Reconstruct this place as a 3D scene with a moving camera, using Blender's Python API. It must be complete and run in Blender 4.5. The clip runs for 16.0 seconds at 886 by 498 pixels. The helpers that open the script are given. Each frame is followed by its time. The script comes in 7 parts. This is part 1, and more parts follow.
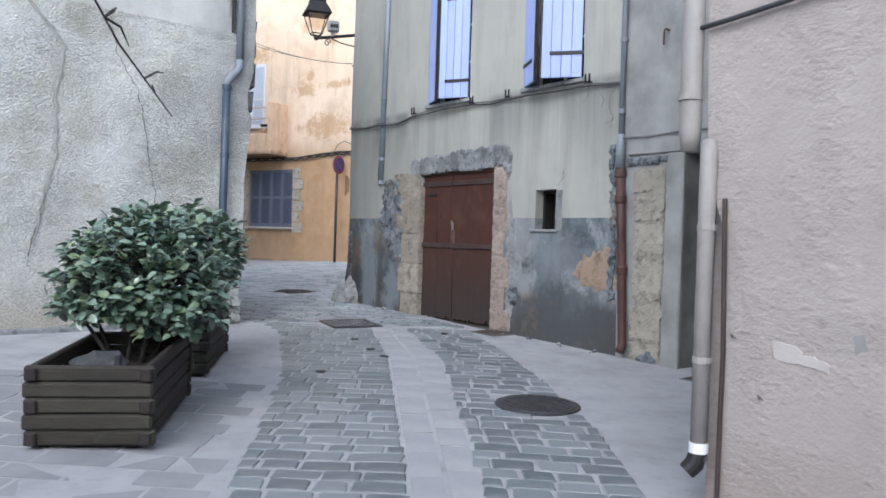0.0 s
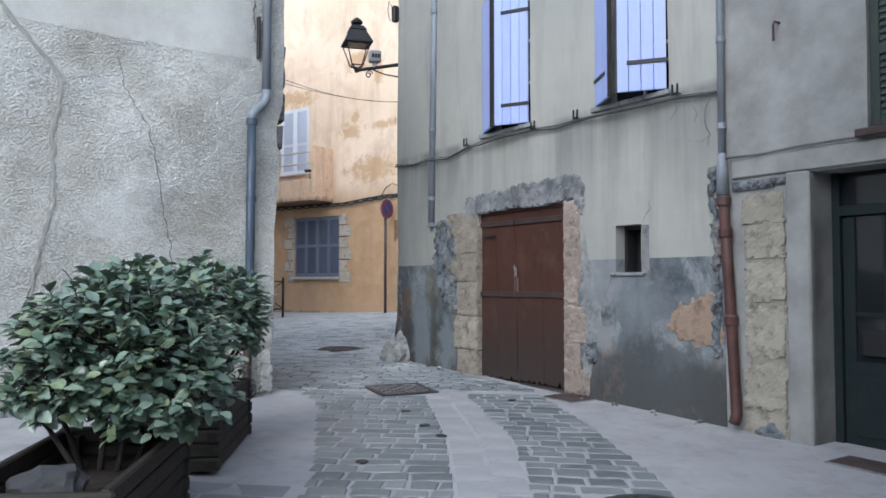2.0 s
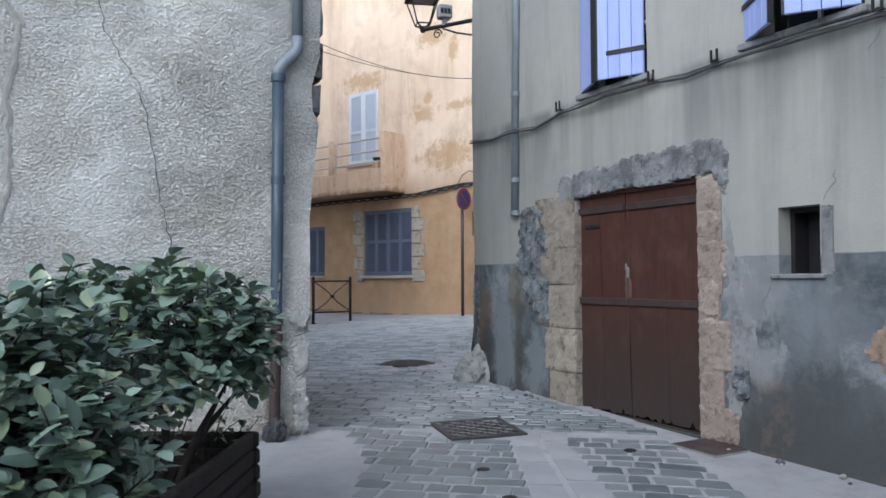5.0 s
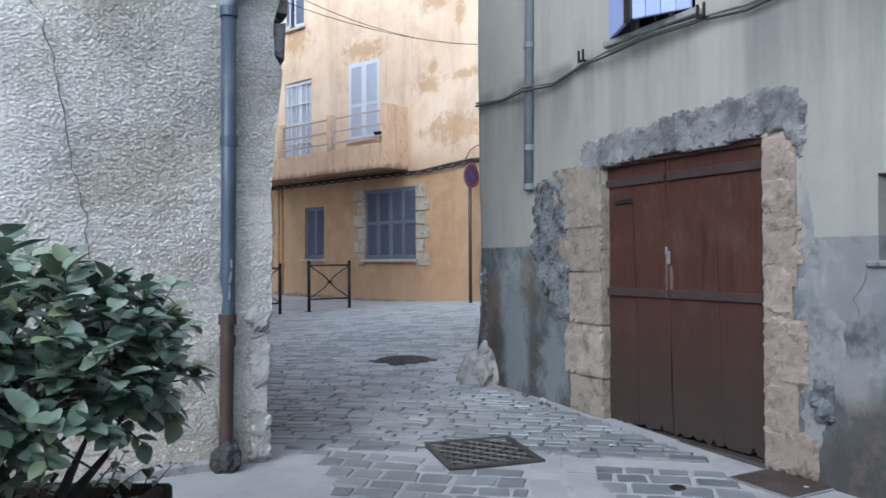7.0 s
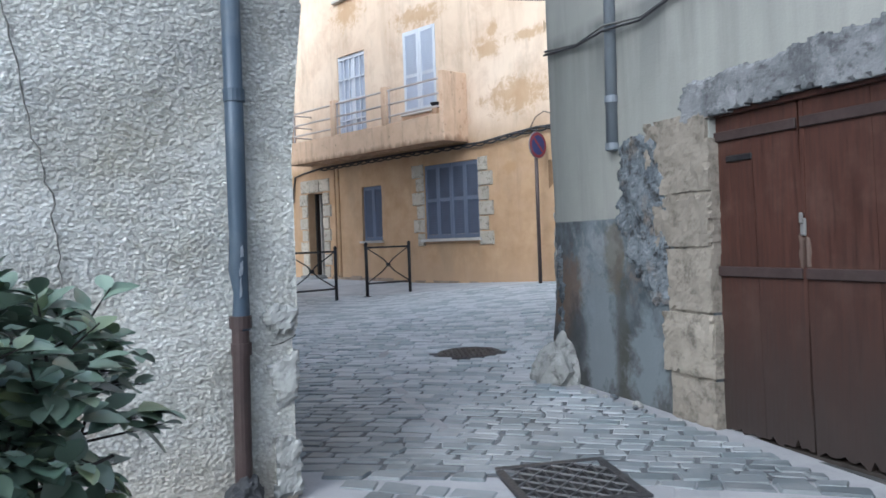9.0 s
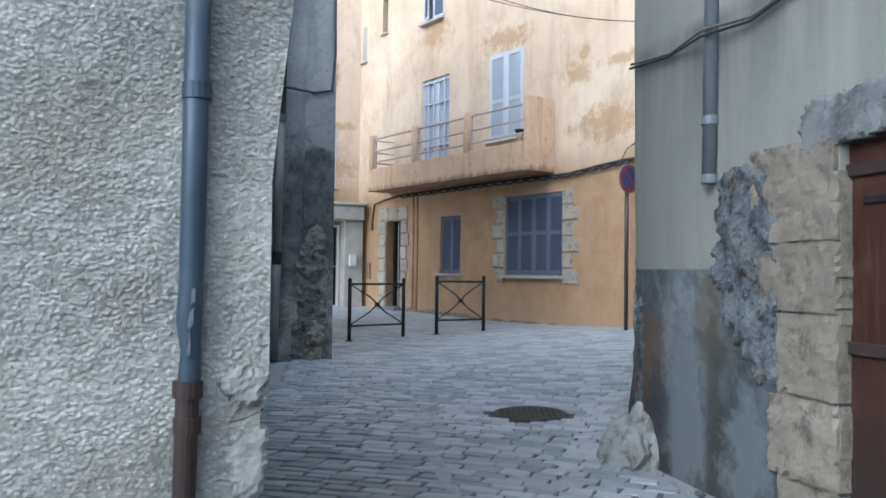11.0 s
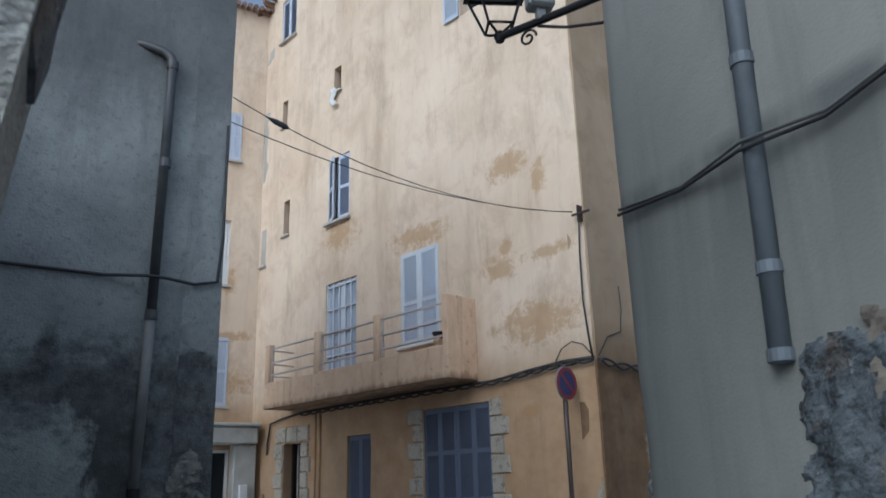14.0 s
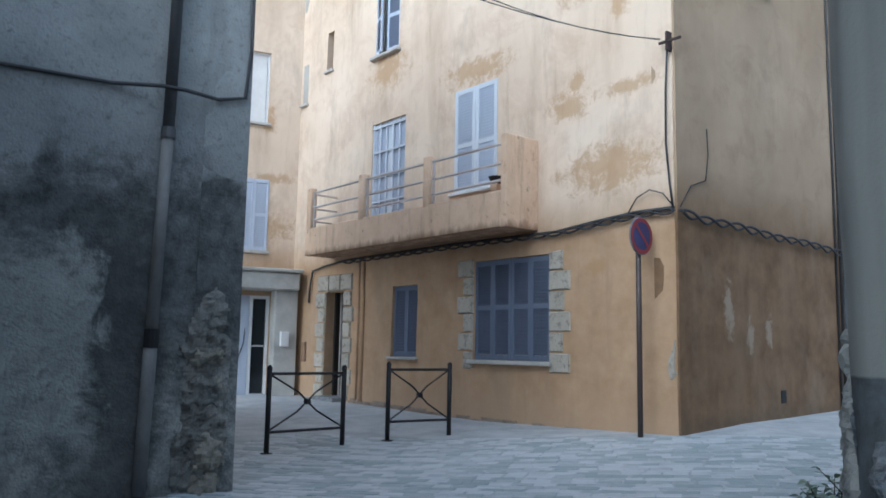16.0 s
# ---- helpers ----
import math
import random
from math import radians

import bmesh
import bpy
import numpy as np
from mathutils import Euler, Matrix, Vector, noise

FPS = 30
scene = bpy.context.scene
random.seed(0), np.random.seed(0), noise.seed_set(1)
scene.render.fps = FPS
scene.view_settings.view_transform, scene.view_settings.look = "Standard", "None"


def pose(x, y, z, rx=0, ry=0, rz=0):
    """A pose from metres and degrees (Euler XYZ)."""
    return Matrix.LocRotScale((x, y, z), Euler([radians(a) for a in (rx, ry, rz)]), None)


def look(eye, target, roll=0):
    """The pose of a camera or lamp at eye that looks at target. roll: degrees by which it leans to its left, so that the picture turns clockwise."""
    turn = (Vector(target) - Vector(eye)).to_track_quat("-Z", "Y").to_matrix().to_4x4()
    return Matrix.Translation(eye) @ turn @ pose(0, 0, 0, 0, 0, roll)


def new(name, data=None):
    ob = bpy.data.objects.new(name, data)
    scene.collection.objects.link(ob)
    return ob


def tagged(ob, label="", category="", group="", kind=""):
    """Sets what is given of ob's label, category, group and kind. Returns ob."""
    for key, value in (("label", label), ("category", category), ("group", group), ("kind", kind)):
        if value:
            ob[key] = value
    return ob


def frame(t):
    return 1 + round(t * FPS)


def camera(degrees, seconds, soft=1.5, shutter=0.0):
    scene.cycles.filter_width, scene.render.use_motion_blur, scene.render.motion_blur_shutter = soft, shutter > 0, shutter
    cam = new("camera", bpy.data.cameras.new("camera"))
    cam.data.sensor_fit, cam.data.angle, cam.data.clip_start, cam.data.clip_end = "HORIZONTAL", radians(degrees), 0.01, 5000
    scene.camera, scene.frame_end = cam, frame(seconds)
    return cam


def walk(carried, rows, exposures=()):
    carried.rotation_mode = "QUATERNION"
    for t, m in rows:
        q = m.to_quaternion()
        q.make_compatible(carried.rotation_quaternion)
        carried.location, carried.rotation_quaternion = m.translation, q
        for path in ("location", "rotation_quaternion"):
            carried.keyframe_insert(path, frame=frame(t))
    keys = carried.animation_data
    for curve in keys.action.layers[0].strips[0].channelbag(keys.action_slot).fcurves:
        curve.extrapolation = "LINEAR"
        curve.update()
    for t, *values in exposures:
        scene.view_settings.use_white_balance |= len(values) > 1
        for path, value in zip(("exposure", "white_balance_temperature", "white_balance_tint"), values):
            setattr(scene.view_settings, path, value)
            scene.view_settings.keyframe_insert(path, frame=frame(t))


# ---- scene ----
cam = camera(57.8, 16.0, soft=1.6, shutter=0.3)
METRES, EYE, TILT, LEAN, TURN = 10.4, 1.5, 0.0, 0.0, 0.0
ROWS = [
    (0.0, 0.0, 0.0, 0.0, 0.02, -0.67, -1.83),
    (0.5, -0.003, 0.0351, 0.0028, -0.02, 0.4, -0.89),
    (1.0, -0.0035, 0.0688, 0.0047, 2.08, 2.59, -0.94),
    (1.5, -0.0066, 0.1026, 0.0045, 3.93, 2.52, -0.22),
    (2.0, -0.0092, 0.1386, 0.0058, 3.86, 2.38, -0.02),
    (2.5, -0.0093, 0.1767, 0.007, 5.08, 2.06, -0.6),
    (3.0, -0.0136, 0.2129, 0.0079, 6.79, 1.5, 0.56),
    (3.5, -0.018, 0.249, 0.0112, 6.92, 2.01, 0.7),
    (4.0, -0.0196, 0.2803, 0.0143, 8.22, 4.42, -0.78),
    (4.5, -0.0237, 0.3102, 0.0137, 9.44, 3.12, -0.02),
    (7.0, -0.0404, 0.4681, 0.0168, 10.49, 0.78, 0.36),
    (7.5, -0.0427, 0.4969, 0.018, 13.27, 0.07, 0.19),
    (8.0, -0.0505, 0.5238, 0.017, 13.65, -0.85, 0.86),
    (10.5, -0.0676, 0.6544, 0.0224, 19.05, 0.08, 2.23),
    (11.0, -0.0646, 0.6811, 0.025, 21.74, 1.58, -0.69),
    (11.5, -0.0723, 0.7082, 0.0263, 22.96, 6.14, 0.01),
    (12.0, -0.0853, 0.7349, 0.029, 22.45, 12.88, 0.51),
    (12.5, -0.0977, 0.7614, 0.0309, 20.94, 17.21, 0.3),
    (13.0, -0.1106, 0.787, 0.032, 20.6, 18.22, 0.66),
    (13.5, -0.1269, 0.8151, 0.035, 16.13, 18.32, 1.84),
    (14.0, -0.1386, 0.8448, 0.0338, 15.14, 16.98, 1.55),
    (14.5, -0.15, 0.879, 0.0351, 14.93, 14.36, 0.27),
    (15.0, -0.1653, 0.9083, 0.0362, 15.94, 13.5, 1.07),
    (15.5, -0.1779, 0.9367, 0.0343, 18.28, 10.15, 1.37),
    (16.0, -0.1899, 0.9665, 0.0341, 17.89, 7.11, -1.04),
]
walk(cam, [(t, pose(0, 0, EYE, TILT, LEAN, TURN) @ pose(METRES * x, METRES * y, METRES * z, 90 + pitch, roll, yaw)) for t, x, y, z, yaw, pitch, roll in ROWS],
     exposures=[(0.0, 1.03, 5620, 9), (1.0, 0.88, 5600, 8), (3.0, 0.83, 5570, 8), (4.5, 0.73, 5530, 8), (7.0, 0.93, 5460, 8), (8.0, 1.06, 5430, 7), (11.0, 0.88, 5300, 4), (12.0, 0.25, 5250, 3), (13.0, -0.02, 5250, 4), (13.5, -0.12, 5250, 4), (14.5, 0.12, 5250, 3), (15.0, 0.2, 5200, 3), (16.0, 0.58, 5050, 2)])

# ---- light: a bright overcast evening sky, no hard shadows ----
world = bpy.data.worlds.new("overcast_sky")
scene.world = world
world.use_nodes = True
wn = world.node_tree.nodes
sky = wn.new("ShaderNodeTexSky")
sky.sky_type = "NISHITA"
sky.sun_disc = False
sky.sun_elevation = radians(38)
sky.sun_rotation = radians(200)
sky.altitude, sky.air_density, sky.dust_density, sky.ozone_density = 100, 1.0, 4.0, 1.0
sky_grey = wn.new("ShaderNodeHueSaturation")
sky_grey.inputs["Saturation"].default_value = 0.6
world.node_tree.links.new(sky.outputs[0], sky_grey.inputs["Color"])
world.node_tree.links.new(sky_grey.outputs[0], wn["Background"].inputs[0])
wn["Background"].inputs[1].default_value = 0.15
sun_data = bpy.data.lights.new("sun", "SUN")
sun_data.energy, sun_data.angle, sun_data.color = 0.7, radians(110), (1.0, 0.98, 0.97)
sun = new("sun", sun_data)
sun.matrix_world = look((6, -14, 20), (-4, 14, 3))

# ---- small tools ----
def u3(v):
    return Vector(v).normalized()


def wall_frame(origin, u):
    """Local x runs along the wall to the viewer's right, y into the wall, z up."""
    a = Vector((u[0], u[1], 0)).normalized()
    b = Vector((-a.y, a.x, 0))
    m = Matrix.Identity(4)
    for i in range(3):
        m[i][0], m[i][1], m[i][2] = a[i], b[i], (0, 0, 1)[i]
    m[0][3], m[1][3] = origin[0], origin[1]
    return m


def smooth(a, b, v):
    v = min(1.0, max(0.0, (v - a) / (b - a)))
    return v * v * (3 - 2 * v)


def ground_z(x, y):
    z = 0.07 + 0.031 * max(-20.0, min(30.0, y))
    z += 0.03 * max(0.0, min(4.0, -x - 1.2)) * (1 - smooth(10, 13, y))
    z += 0.05 * max(0.0, min(4.0, x + 5.5)) * smooth(14, 19, y)
    return z


def mesh_of(name, bm, material, smooth_faces=False):
    me = bpy.data.meshes.new(name)
    bm.normal_update()
    bm.to_mesh(me)
    bm.free()
    for m in (material if isinstance(material, (list, tuple)) else [material]):
        me.materials.append(m)
    if smooth_faces or "pipe" in name or name in ("offset_bend", "funnel", "post", "trunk", "stem"):
        for p in me.polygons:
            p.use_smooth = len(p.vertices) == 4
    return me


def part(name, bm, material, parent, label="", smooth_faces=False):
    ob = new(name, mesh_of(name, bm, material, smooth_faces))
    ob.parent = parent
    return tagged(ob, label)


def thing(name, m, label, category, group=""):
    ob = new(name)
    ob.empty_display_size = 0.1
    ob.matrix_world = m
    return tagged(ob, label, category, group)


def solo(name, bm, material, m, label, category, group="", kind="", smooth_faces=False):
    ob = new(name, mesh_of(name, bm, material, smooth_faces))
    ob.matrix_world = m
    return tagged(ob, label, category, group, kind)


def box(bm, x0, x1, y0, y1, z0, z1, bevel=0.0):
    vs = [bm.verts.new((x, y, z)) for x in (x0, x1) for y in (y0, y1) for z in (z0, z1)]
    fs = [bm.faces.new([vs[i] for i in q]) for q in ((0, 1, 3, 2), (4, 6, 7, 5), (0, 4, 5, 1), (2, 3, 7, 6), (0, 2, 6, 4), (1, 5, 7, 3))]
    if bevel:
        bmesh.ops.bevel(bm, geom=list({e for f in fs for e in f.edges}), offset=bevel, segments=1, affect="EDGES")
    return bm


def boxed(*a, bevel=0.0):
    return box(bmesh.new(), *a, bevel=bevel)


def tube(bm, pts, r, n=10, caps=True):
    """A round tube along a line of points; r is one radius or one for each point."""
    pts = [Vector(p) for p in pts]
    rs = r if isinstance(r, (list, tuple)) else [r] * len(pts)
    rings, side = [], None
    for i, p in enumerate(pts):
        d = (pts[min(i + 1, len(pts) - 1)] - pts[max(i - 1, 0)]).normalized()
        side = d.orthogonal().normalized() if side is None else (side - d * side.dot(d)).normalized()
        up = d.cross(side)
        rings.append([bm.verts.new(p + (side * math.cos(2 * math.pi * k / n) + up * math.sin(2 * math.pi * k / n)) * rs[i]) for k in range(n)])
    for a, b in zip(rings, rings[1:]):
        for k in range(n):
            bm.faces.new((a[k], a[(k + 1) % n], b[(k + 1) % n], b[k]))
    if caps:
        bm.faces.new(rings[0][::-1])
        bm.faces.new(rings[-1])
    return bm


def sag(a, b, drop, n=12):
    a, b = Vector(a), Vector(b)
    return [a.lerp(b, i / n) - Vector((0, 0, drop * 4 * (i / n) * (1 - i / n))) for i in range(n + 1)]


def wobbly(points, amp, seed, n=6):
    """An irregular outline through the given corners."""
    rnd = random.Random(seed)
    out = []
    for (x0, z0), (x1, z1) in zip(points, points[1:] + points[:1]):
        for i in range(n):
            t = i / n
            out.append((x0 + (x1 - x0) * t + rnd.uniform(-amp, amp), z0 + (z1 - z0) * t + rnd.uniform(-amp, amp)))
    return out


def slab(bm, outline, y0, y1, inset=0.012):
    """A flat irregular piece on a wall: the outline in x, z with its face at y0, its back at y1, edges chamfered."""
    cx, cz = sum(p[0] for p in outline) / len(outline), sum(p[1] for p in outline) / len(outline)
    back = [bm.verts.new((x, y1, z)) for x, z in outline]
    mid = [bm.verts.new((x, y0 + (y1 - y0) * 0.4, z)) for x, z in outline]
    front = []
    for x, z in outline:
        d = math.hypot(cx - x, cz - z) or 1
        front.append(bm.verts.new((x + (cx - x) / d * inset, y0, z + (cz - z) / d * inset)))
    n = len(outline)
    for a, b in ((back, mid), (mid, front)):
        for i in range(n):
            bm.faces.new((a[i], a[(i + 1) % n], b[(i + 1) % n], b[i]))
    face = bm.faces.new(front)
    bmesh.ops.triangulate(bm, faces=[face])
    bmesh.ops.recalc_face_normals(bm, faces=bm.faces[:])
    return bm


# ---- materials ----
class Nodes:
    def __init__(self, name):
        self.m = bpy.data.materials.new(name)
        self.m.use_nodes = True
        self.t = self.m.node_tree
        self.b = self.t.nodes["Principled BSDF"]
        self.co = self.t.nodes.new("ShaderNodeTexCoord").outputs["Object"]

    def put(self, sock, v):
        if isinstance(v, bpy.types.NodeSocket):
            self.t.links.new(v, sock)
        elif isinstance(v, (tuple, list)) and len(v) == 3 and sock.type == "RGBA":
            sock.default_value = (*v, 1)
        else:
            sock.default_value = v

    def noise(self, scale, detail=4, rough=0.55, vec=None, squash=None, distort=0.0):
        n = self.t.nodes.new("ShaderNodeTexNoise")
        v = vec or self.co
        if squash:
            mp = self.t.nodes.new("ShaderNodeMapping")
            self.t.links.new(v, mp.inputs[0])
            mp.inputs["Scale"].default_value = squash
            v = mp.outputs[0]
        self.t.links.new(v, n.inputs["Vector"])
        n.inputs["Scale"].default_value, n.inputs["Detail"].default_value, n.inputs["Roughness"].default_value = scale, detail, rough
        n.inputs["Distortion"].default_value = distort
        return n.outputs["Fac"]

    def cells(self, scale, squash=None):
        n = self.t.nodes.new("ShaderNodeTexVoronoi")
        v = self.co
        if squash:
            mp = self.t.nodes.new("ShaderNodeMapping")
            self.t.links.new(v, mp.inputs[0])
            mp.inputs["Scale"].default_value = squash
            v = mp.outputs[0]
        self.t.links.new(v, n.inputs["Vector"])
        n.inputs["Scale"].default_value = scale
        return n.outputs["Distance"]

    def ramp(self, fac, a, b, lo=0.0, hi=1.0):
        n = self.t.nodes.new("ShaderNodeMapRange")
        n.clamp = True
        self.put(n.inputs[0], fac)
        for i, v in zip((1, 2, 3, 4), (a, b, lo, hi)):
            n.inputs[i].default_value = v
        return n.outputs[0]

    def mix(self, fac, a, b, how="MIX"):
        n = self.t.nodes.new("ShaderNodeMix")
        n.data_type, n.blend_type = "RGBA", how
        self.put(n.inputs[0], fac)
        self.put(n.inputs[6], a)
        self.put(n.inputs[7], b)
        return n.outputs[2]

    def calc(self, op, a, b=0.0):
        n = self.t.nodes.new("ShaderNodeMath")
        n.operation = op
        self.put(n.inputs[0], a)
        self.put(n.inputs[1], b)
        return n.outputs[0]

    def axis(self, k):
        n = self.t.nodes.new("ShaderNodeSeparateXYZ")
        self.t.links.new(self.co, n.inputs[0])
        return n.outputs[k]

    def chance(self, kind="Object"):
        if kind == "Object":
            return self.t.nodes.new("ShaderNodeObjectInfo").outputs["Random"]
        return self.t.nodes.new("ShaderNodeNewGeometry").outputs["Random Per Island"]

    def done(self, color, rough=0.85, bump=None, strength=0.4, distance=0.01, metal=0.0, spec=0.3):
        self.put(self.b.inputs["Base Color"], color)
        self.put(self.b.inputs["Roughness"], rough)
        self.b.inputs["Metallic"].default_value = metal
        self.b.inputs["Specular IOR Level"].default_value = spec
        if bump is not None:
            n = self.t.nodes.new("ShaderNodeBump")
            n.inputs["Strength"].default_value, n.inputs["Distance"].default_value = strength, distance
            self.t.links.new(bump, n.inputs["Height"])
            self.t.links.new(n.outputs[0], self.b.inputs["Normal"])
        return self.m


def simple(name, color, vary=0.25, scale=8.0, rough=0.6, metal=0.0, bump=0.15, squash=None, spec=0.4, dirt=(0.08, 0.07, 0.06), dirtiness=0.3):
    n = Nodes(name)
    a = n.noise(scale, 5, 0.6, squash=squash)
    b = n.noise(scale * 7, 3, squash=squash)
    dark = tuple(c * (1 - vary) for c in color)
    c = n.mix(n.ramp(a, 0.3, 0.7), dark, color)
    c = n.mix(n.calc("MULTIPLY", n.ramp(n.noise(scale * 0.45, 6, 0.7), 0.52, 0.75), dirtiness), c, dirt)
    return n.done(c, n.ramp(b, 0.2, 0.8, max(0.05, rough - 0.12), min(1, rough + 0.12)), n.calc("ADD", a, n.calc("MULTIPLY", b, 0.4)), bump, 0.01, metal, spec)


def cream_wall():
    """Cream render with run-off stains, over a grey cement skirt with an uneven top and scuffs."""
    n = Nodes("cream_render")
    x, z = n.axis(0), n.axis(2)
    big, mid, fine = n.noise(0.7, 5, 0.6), n.noise(4, 5, 0.6), n.noise(60, 3)
    streak = n.noise(2.2, 5, 0.65, squash=(1.8, 1, 0.18))
    c = n.mix(n.ramp(big, 0.3, 0.7), (0.275, 0.28, 0.258), (0.355, 0.353, 0.318))
    c = n.mix(n.ramp(mid, 0.5, 0.8, 0, 0.35), c, (0.27, 0.27, 0.25))
    c = n.mix(n.ramp(streak, 0.48, 0.72, 0, 0.5), c, (0.19, 0.19, 0.18))
    # darker run-off below the sills and cable
    run = n.calc("MULTIPLY", n.calc("MULTIPLY", n.ramp(z, 2.2, 3.3), n.ramp(z, 3.36, 3.28)), n.ramp(n.noise(1.7, 4, 0.6, squash=(1.4, 1, 0.1)), 0.38, 0.62))
    c = n.mix(n.calc("MULTIPLY", run, 0.8), c, (0.13, 0.135, 0.135))
    edge = n.calc("ADD", z, n.calc("MULTIPLY", n.calc("SUBTRACT", n.noise(9, 3), 0.5), 0.012))
    skirt = n.ramp(edge, 1.795, 1.785)
    wash = n.noise(1.3, 7, 0.7, distort=0.2)
    grey = n.mix(n.ramp(wash, 0.36, 0.62), (0.058, 0.070, 0.078), (0.185, 0.21, 0.228))
    grey = n.mix(n.ramp(n.noise(1.7, 8, 0.72, distort=0.3), 0.53, 0.60, 0, 0.6), grey, (0.29, 0.305, 0.31))
    grey = n.mix(n.ramp(n.noise(1.9, 5, 0.7, squash=(1.5, 1, 0.35)), 0.50, 0.66, 0, 0.7), grey, (0.055, 0.058, 0.06))
    damp = n.calc("ADD", z, n.calc("MULTIPLY", n.noise(1.8, 6, 0.7), 1.1))
    grey = n.mix(n.ramp(damp, 1.62, 1.22, 0, 0.85), grey, (0.05, 0.05, 0.047))
    warm = n.calc("MULTIPLY", n.ramp(n.noise(2.0, 6, 0.7, distort=0.1), 0.56, 0.68), n.ramp(z, 1.75, 1.4))
    grey = n.mix(n.calc("MULTIPLY", warm, 0.4), grey, (0.24, 0.17, 0.125))
    grime = n.calc("MULTIPLY", n.ramp(x, 0.55, 0.0), n.ramp(n.noise(3, 6, 0.7), 0.35, 0.6))
    grey = n.mix(n.calc("MULTIPLY", grime, 0.75), grey, (0.05, 0.045, 0.04))
    tear = n.calc("MULTIPLY", n.calc("SUBTRACT", n.noise(2.6, 7, 0.72, distort=0.3), 0.5), 3.4)
    for cx, cz, rx, rz, tone, k in ((0.62, 0.95, 0.26, 0.50, (0.20, 0.225, 0.24), 0.75), (0.16, 1.15, 0.22, 0.32, (0.15, 0.105, 0.075), 0.75), (0.30, 0.92, 0.16, 0.25, (0.045, 0.048, 0.05), 0.7), (0.93, 0.95, 0.09, 0.55, (0.06, 0.06, 0.05), 0.7),
                                    (0.86, 1.5, 0.12, 0.25, (0.12, 0.10, 0.07), 0.6), (1.25, 0.75, 0.22, 0.34, (0.18, 0.207, 0.222), 0.75), (4.05, 1.55, 0.25, 0.25, (0.27, 0.277, 0.28), 0.55), (4.12, 1.02, 0.16, 0.16, (0.27, 0.275, 0.278), 0.6), (4.75, 0.72, 0.55, 0.38, (0.06, 0.066, 0.07), 0.7), (4.6, 1.35, 0.35, 0.25, (0.15, 0.165, 0.175), 0.6)):
        dx, dz = n.calc("DIVIDE", n.calc("SUBTRACT", x, cx), rx), n.calc("DIVIDE", n.calc("SUBTRACT", z, cz), rz)
        d = n.calc("ADD", n.calc("SQRT", n.calc("ADD", n.calc("MULTIPLY", dx, dx), n.calc("MULTIPLY", dz, dz))), tear)
        grey = n.mix(n.ramp(d, 1.25, 0.75, 0, k), grey, tone)
    c = n.mix(skirt, c, grey)
    h = n.calc("ADD", n.calc("MULTIPLY", mid, 0.7), n.calc("MULTIPLY", fine, 0.35))
    return n.done(c, n.ramp(mid, 0.3, 0.7, 0.78, 0.95), h, 0.35, 0.02)


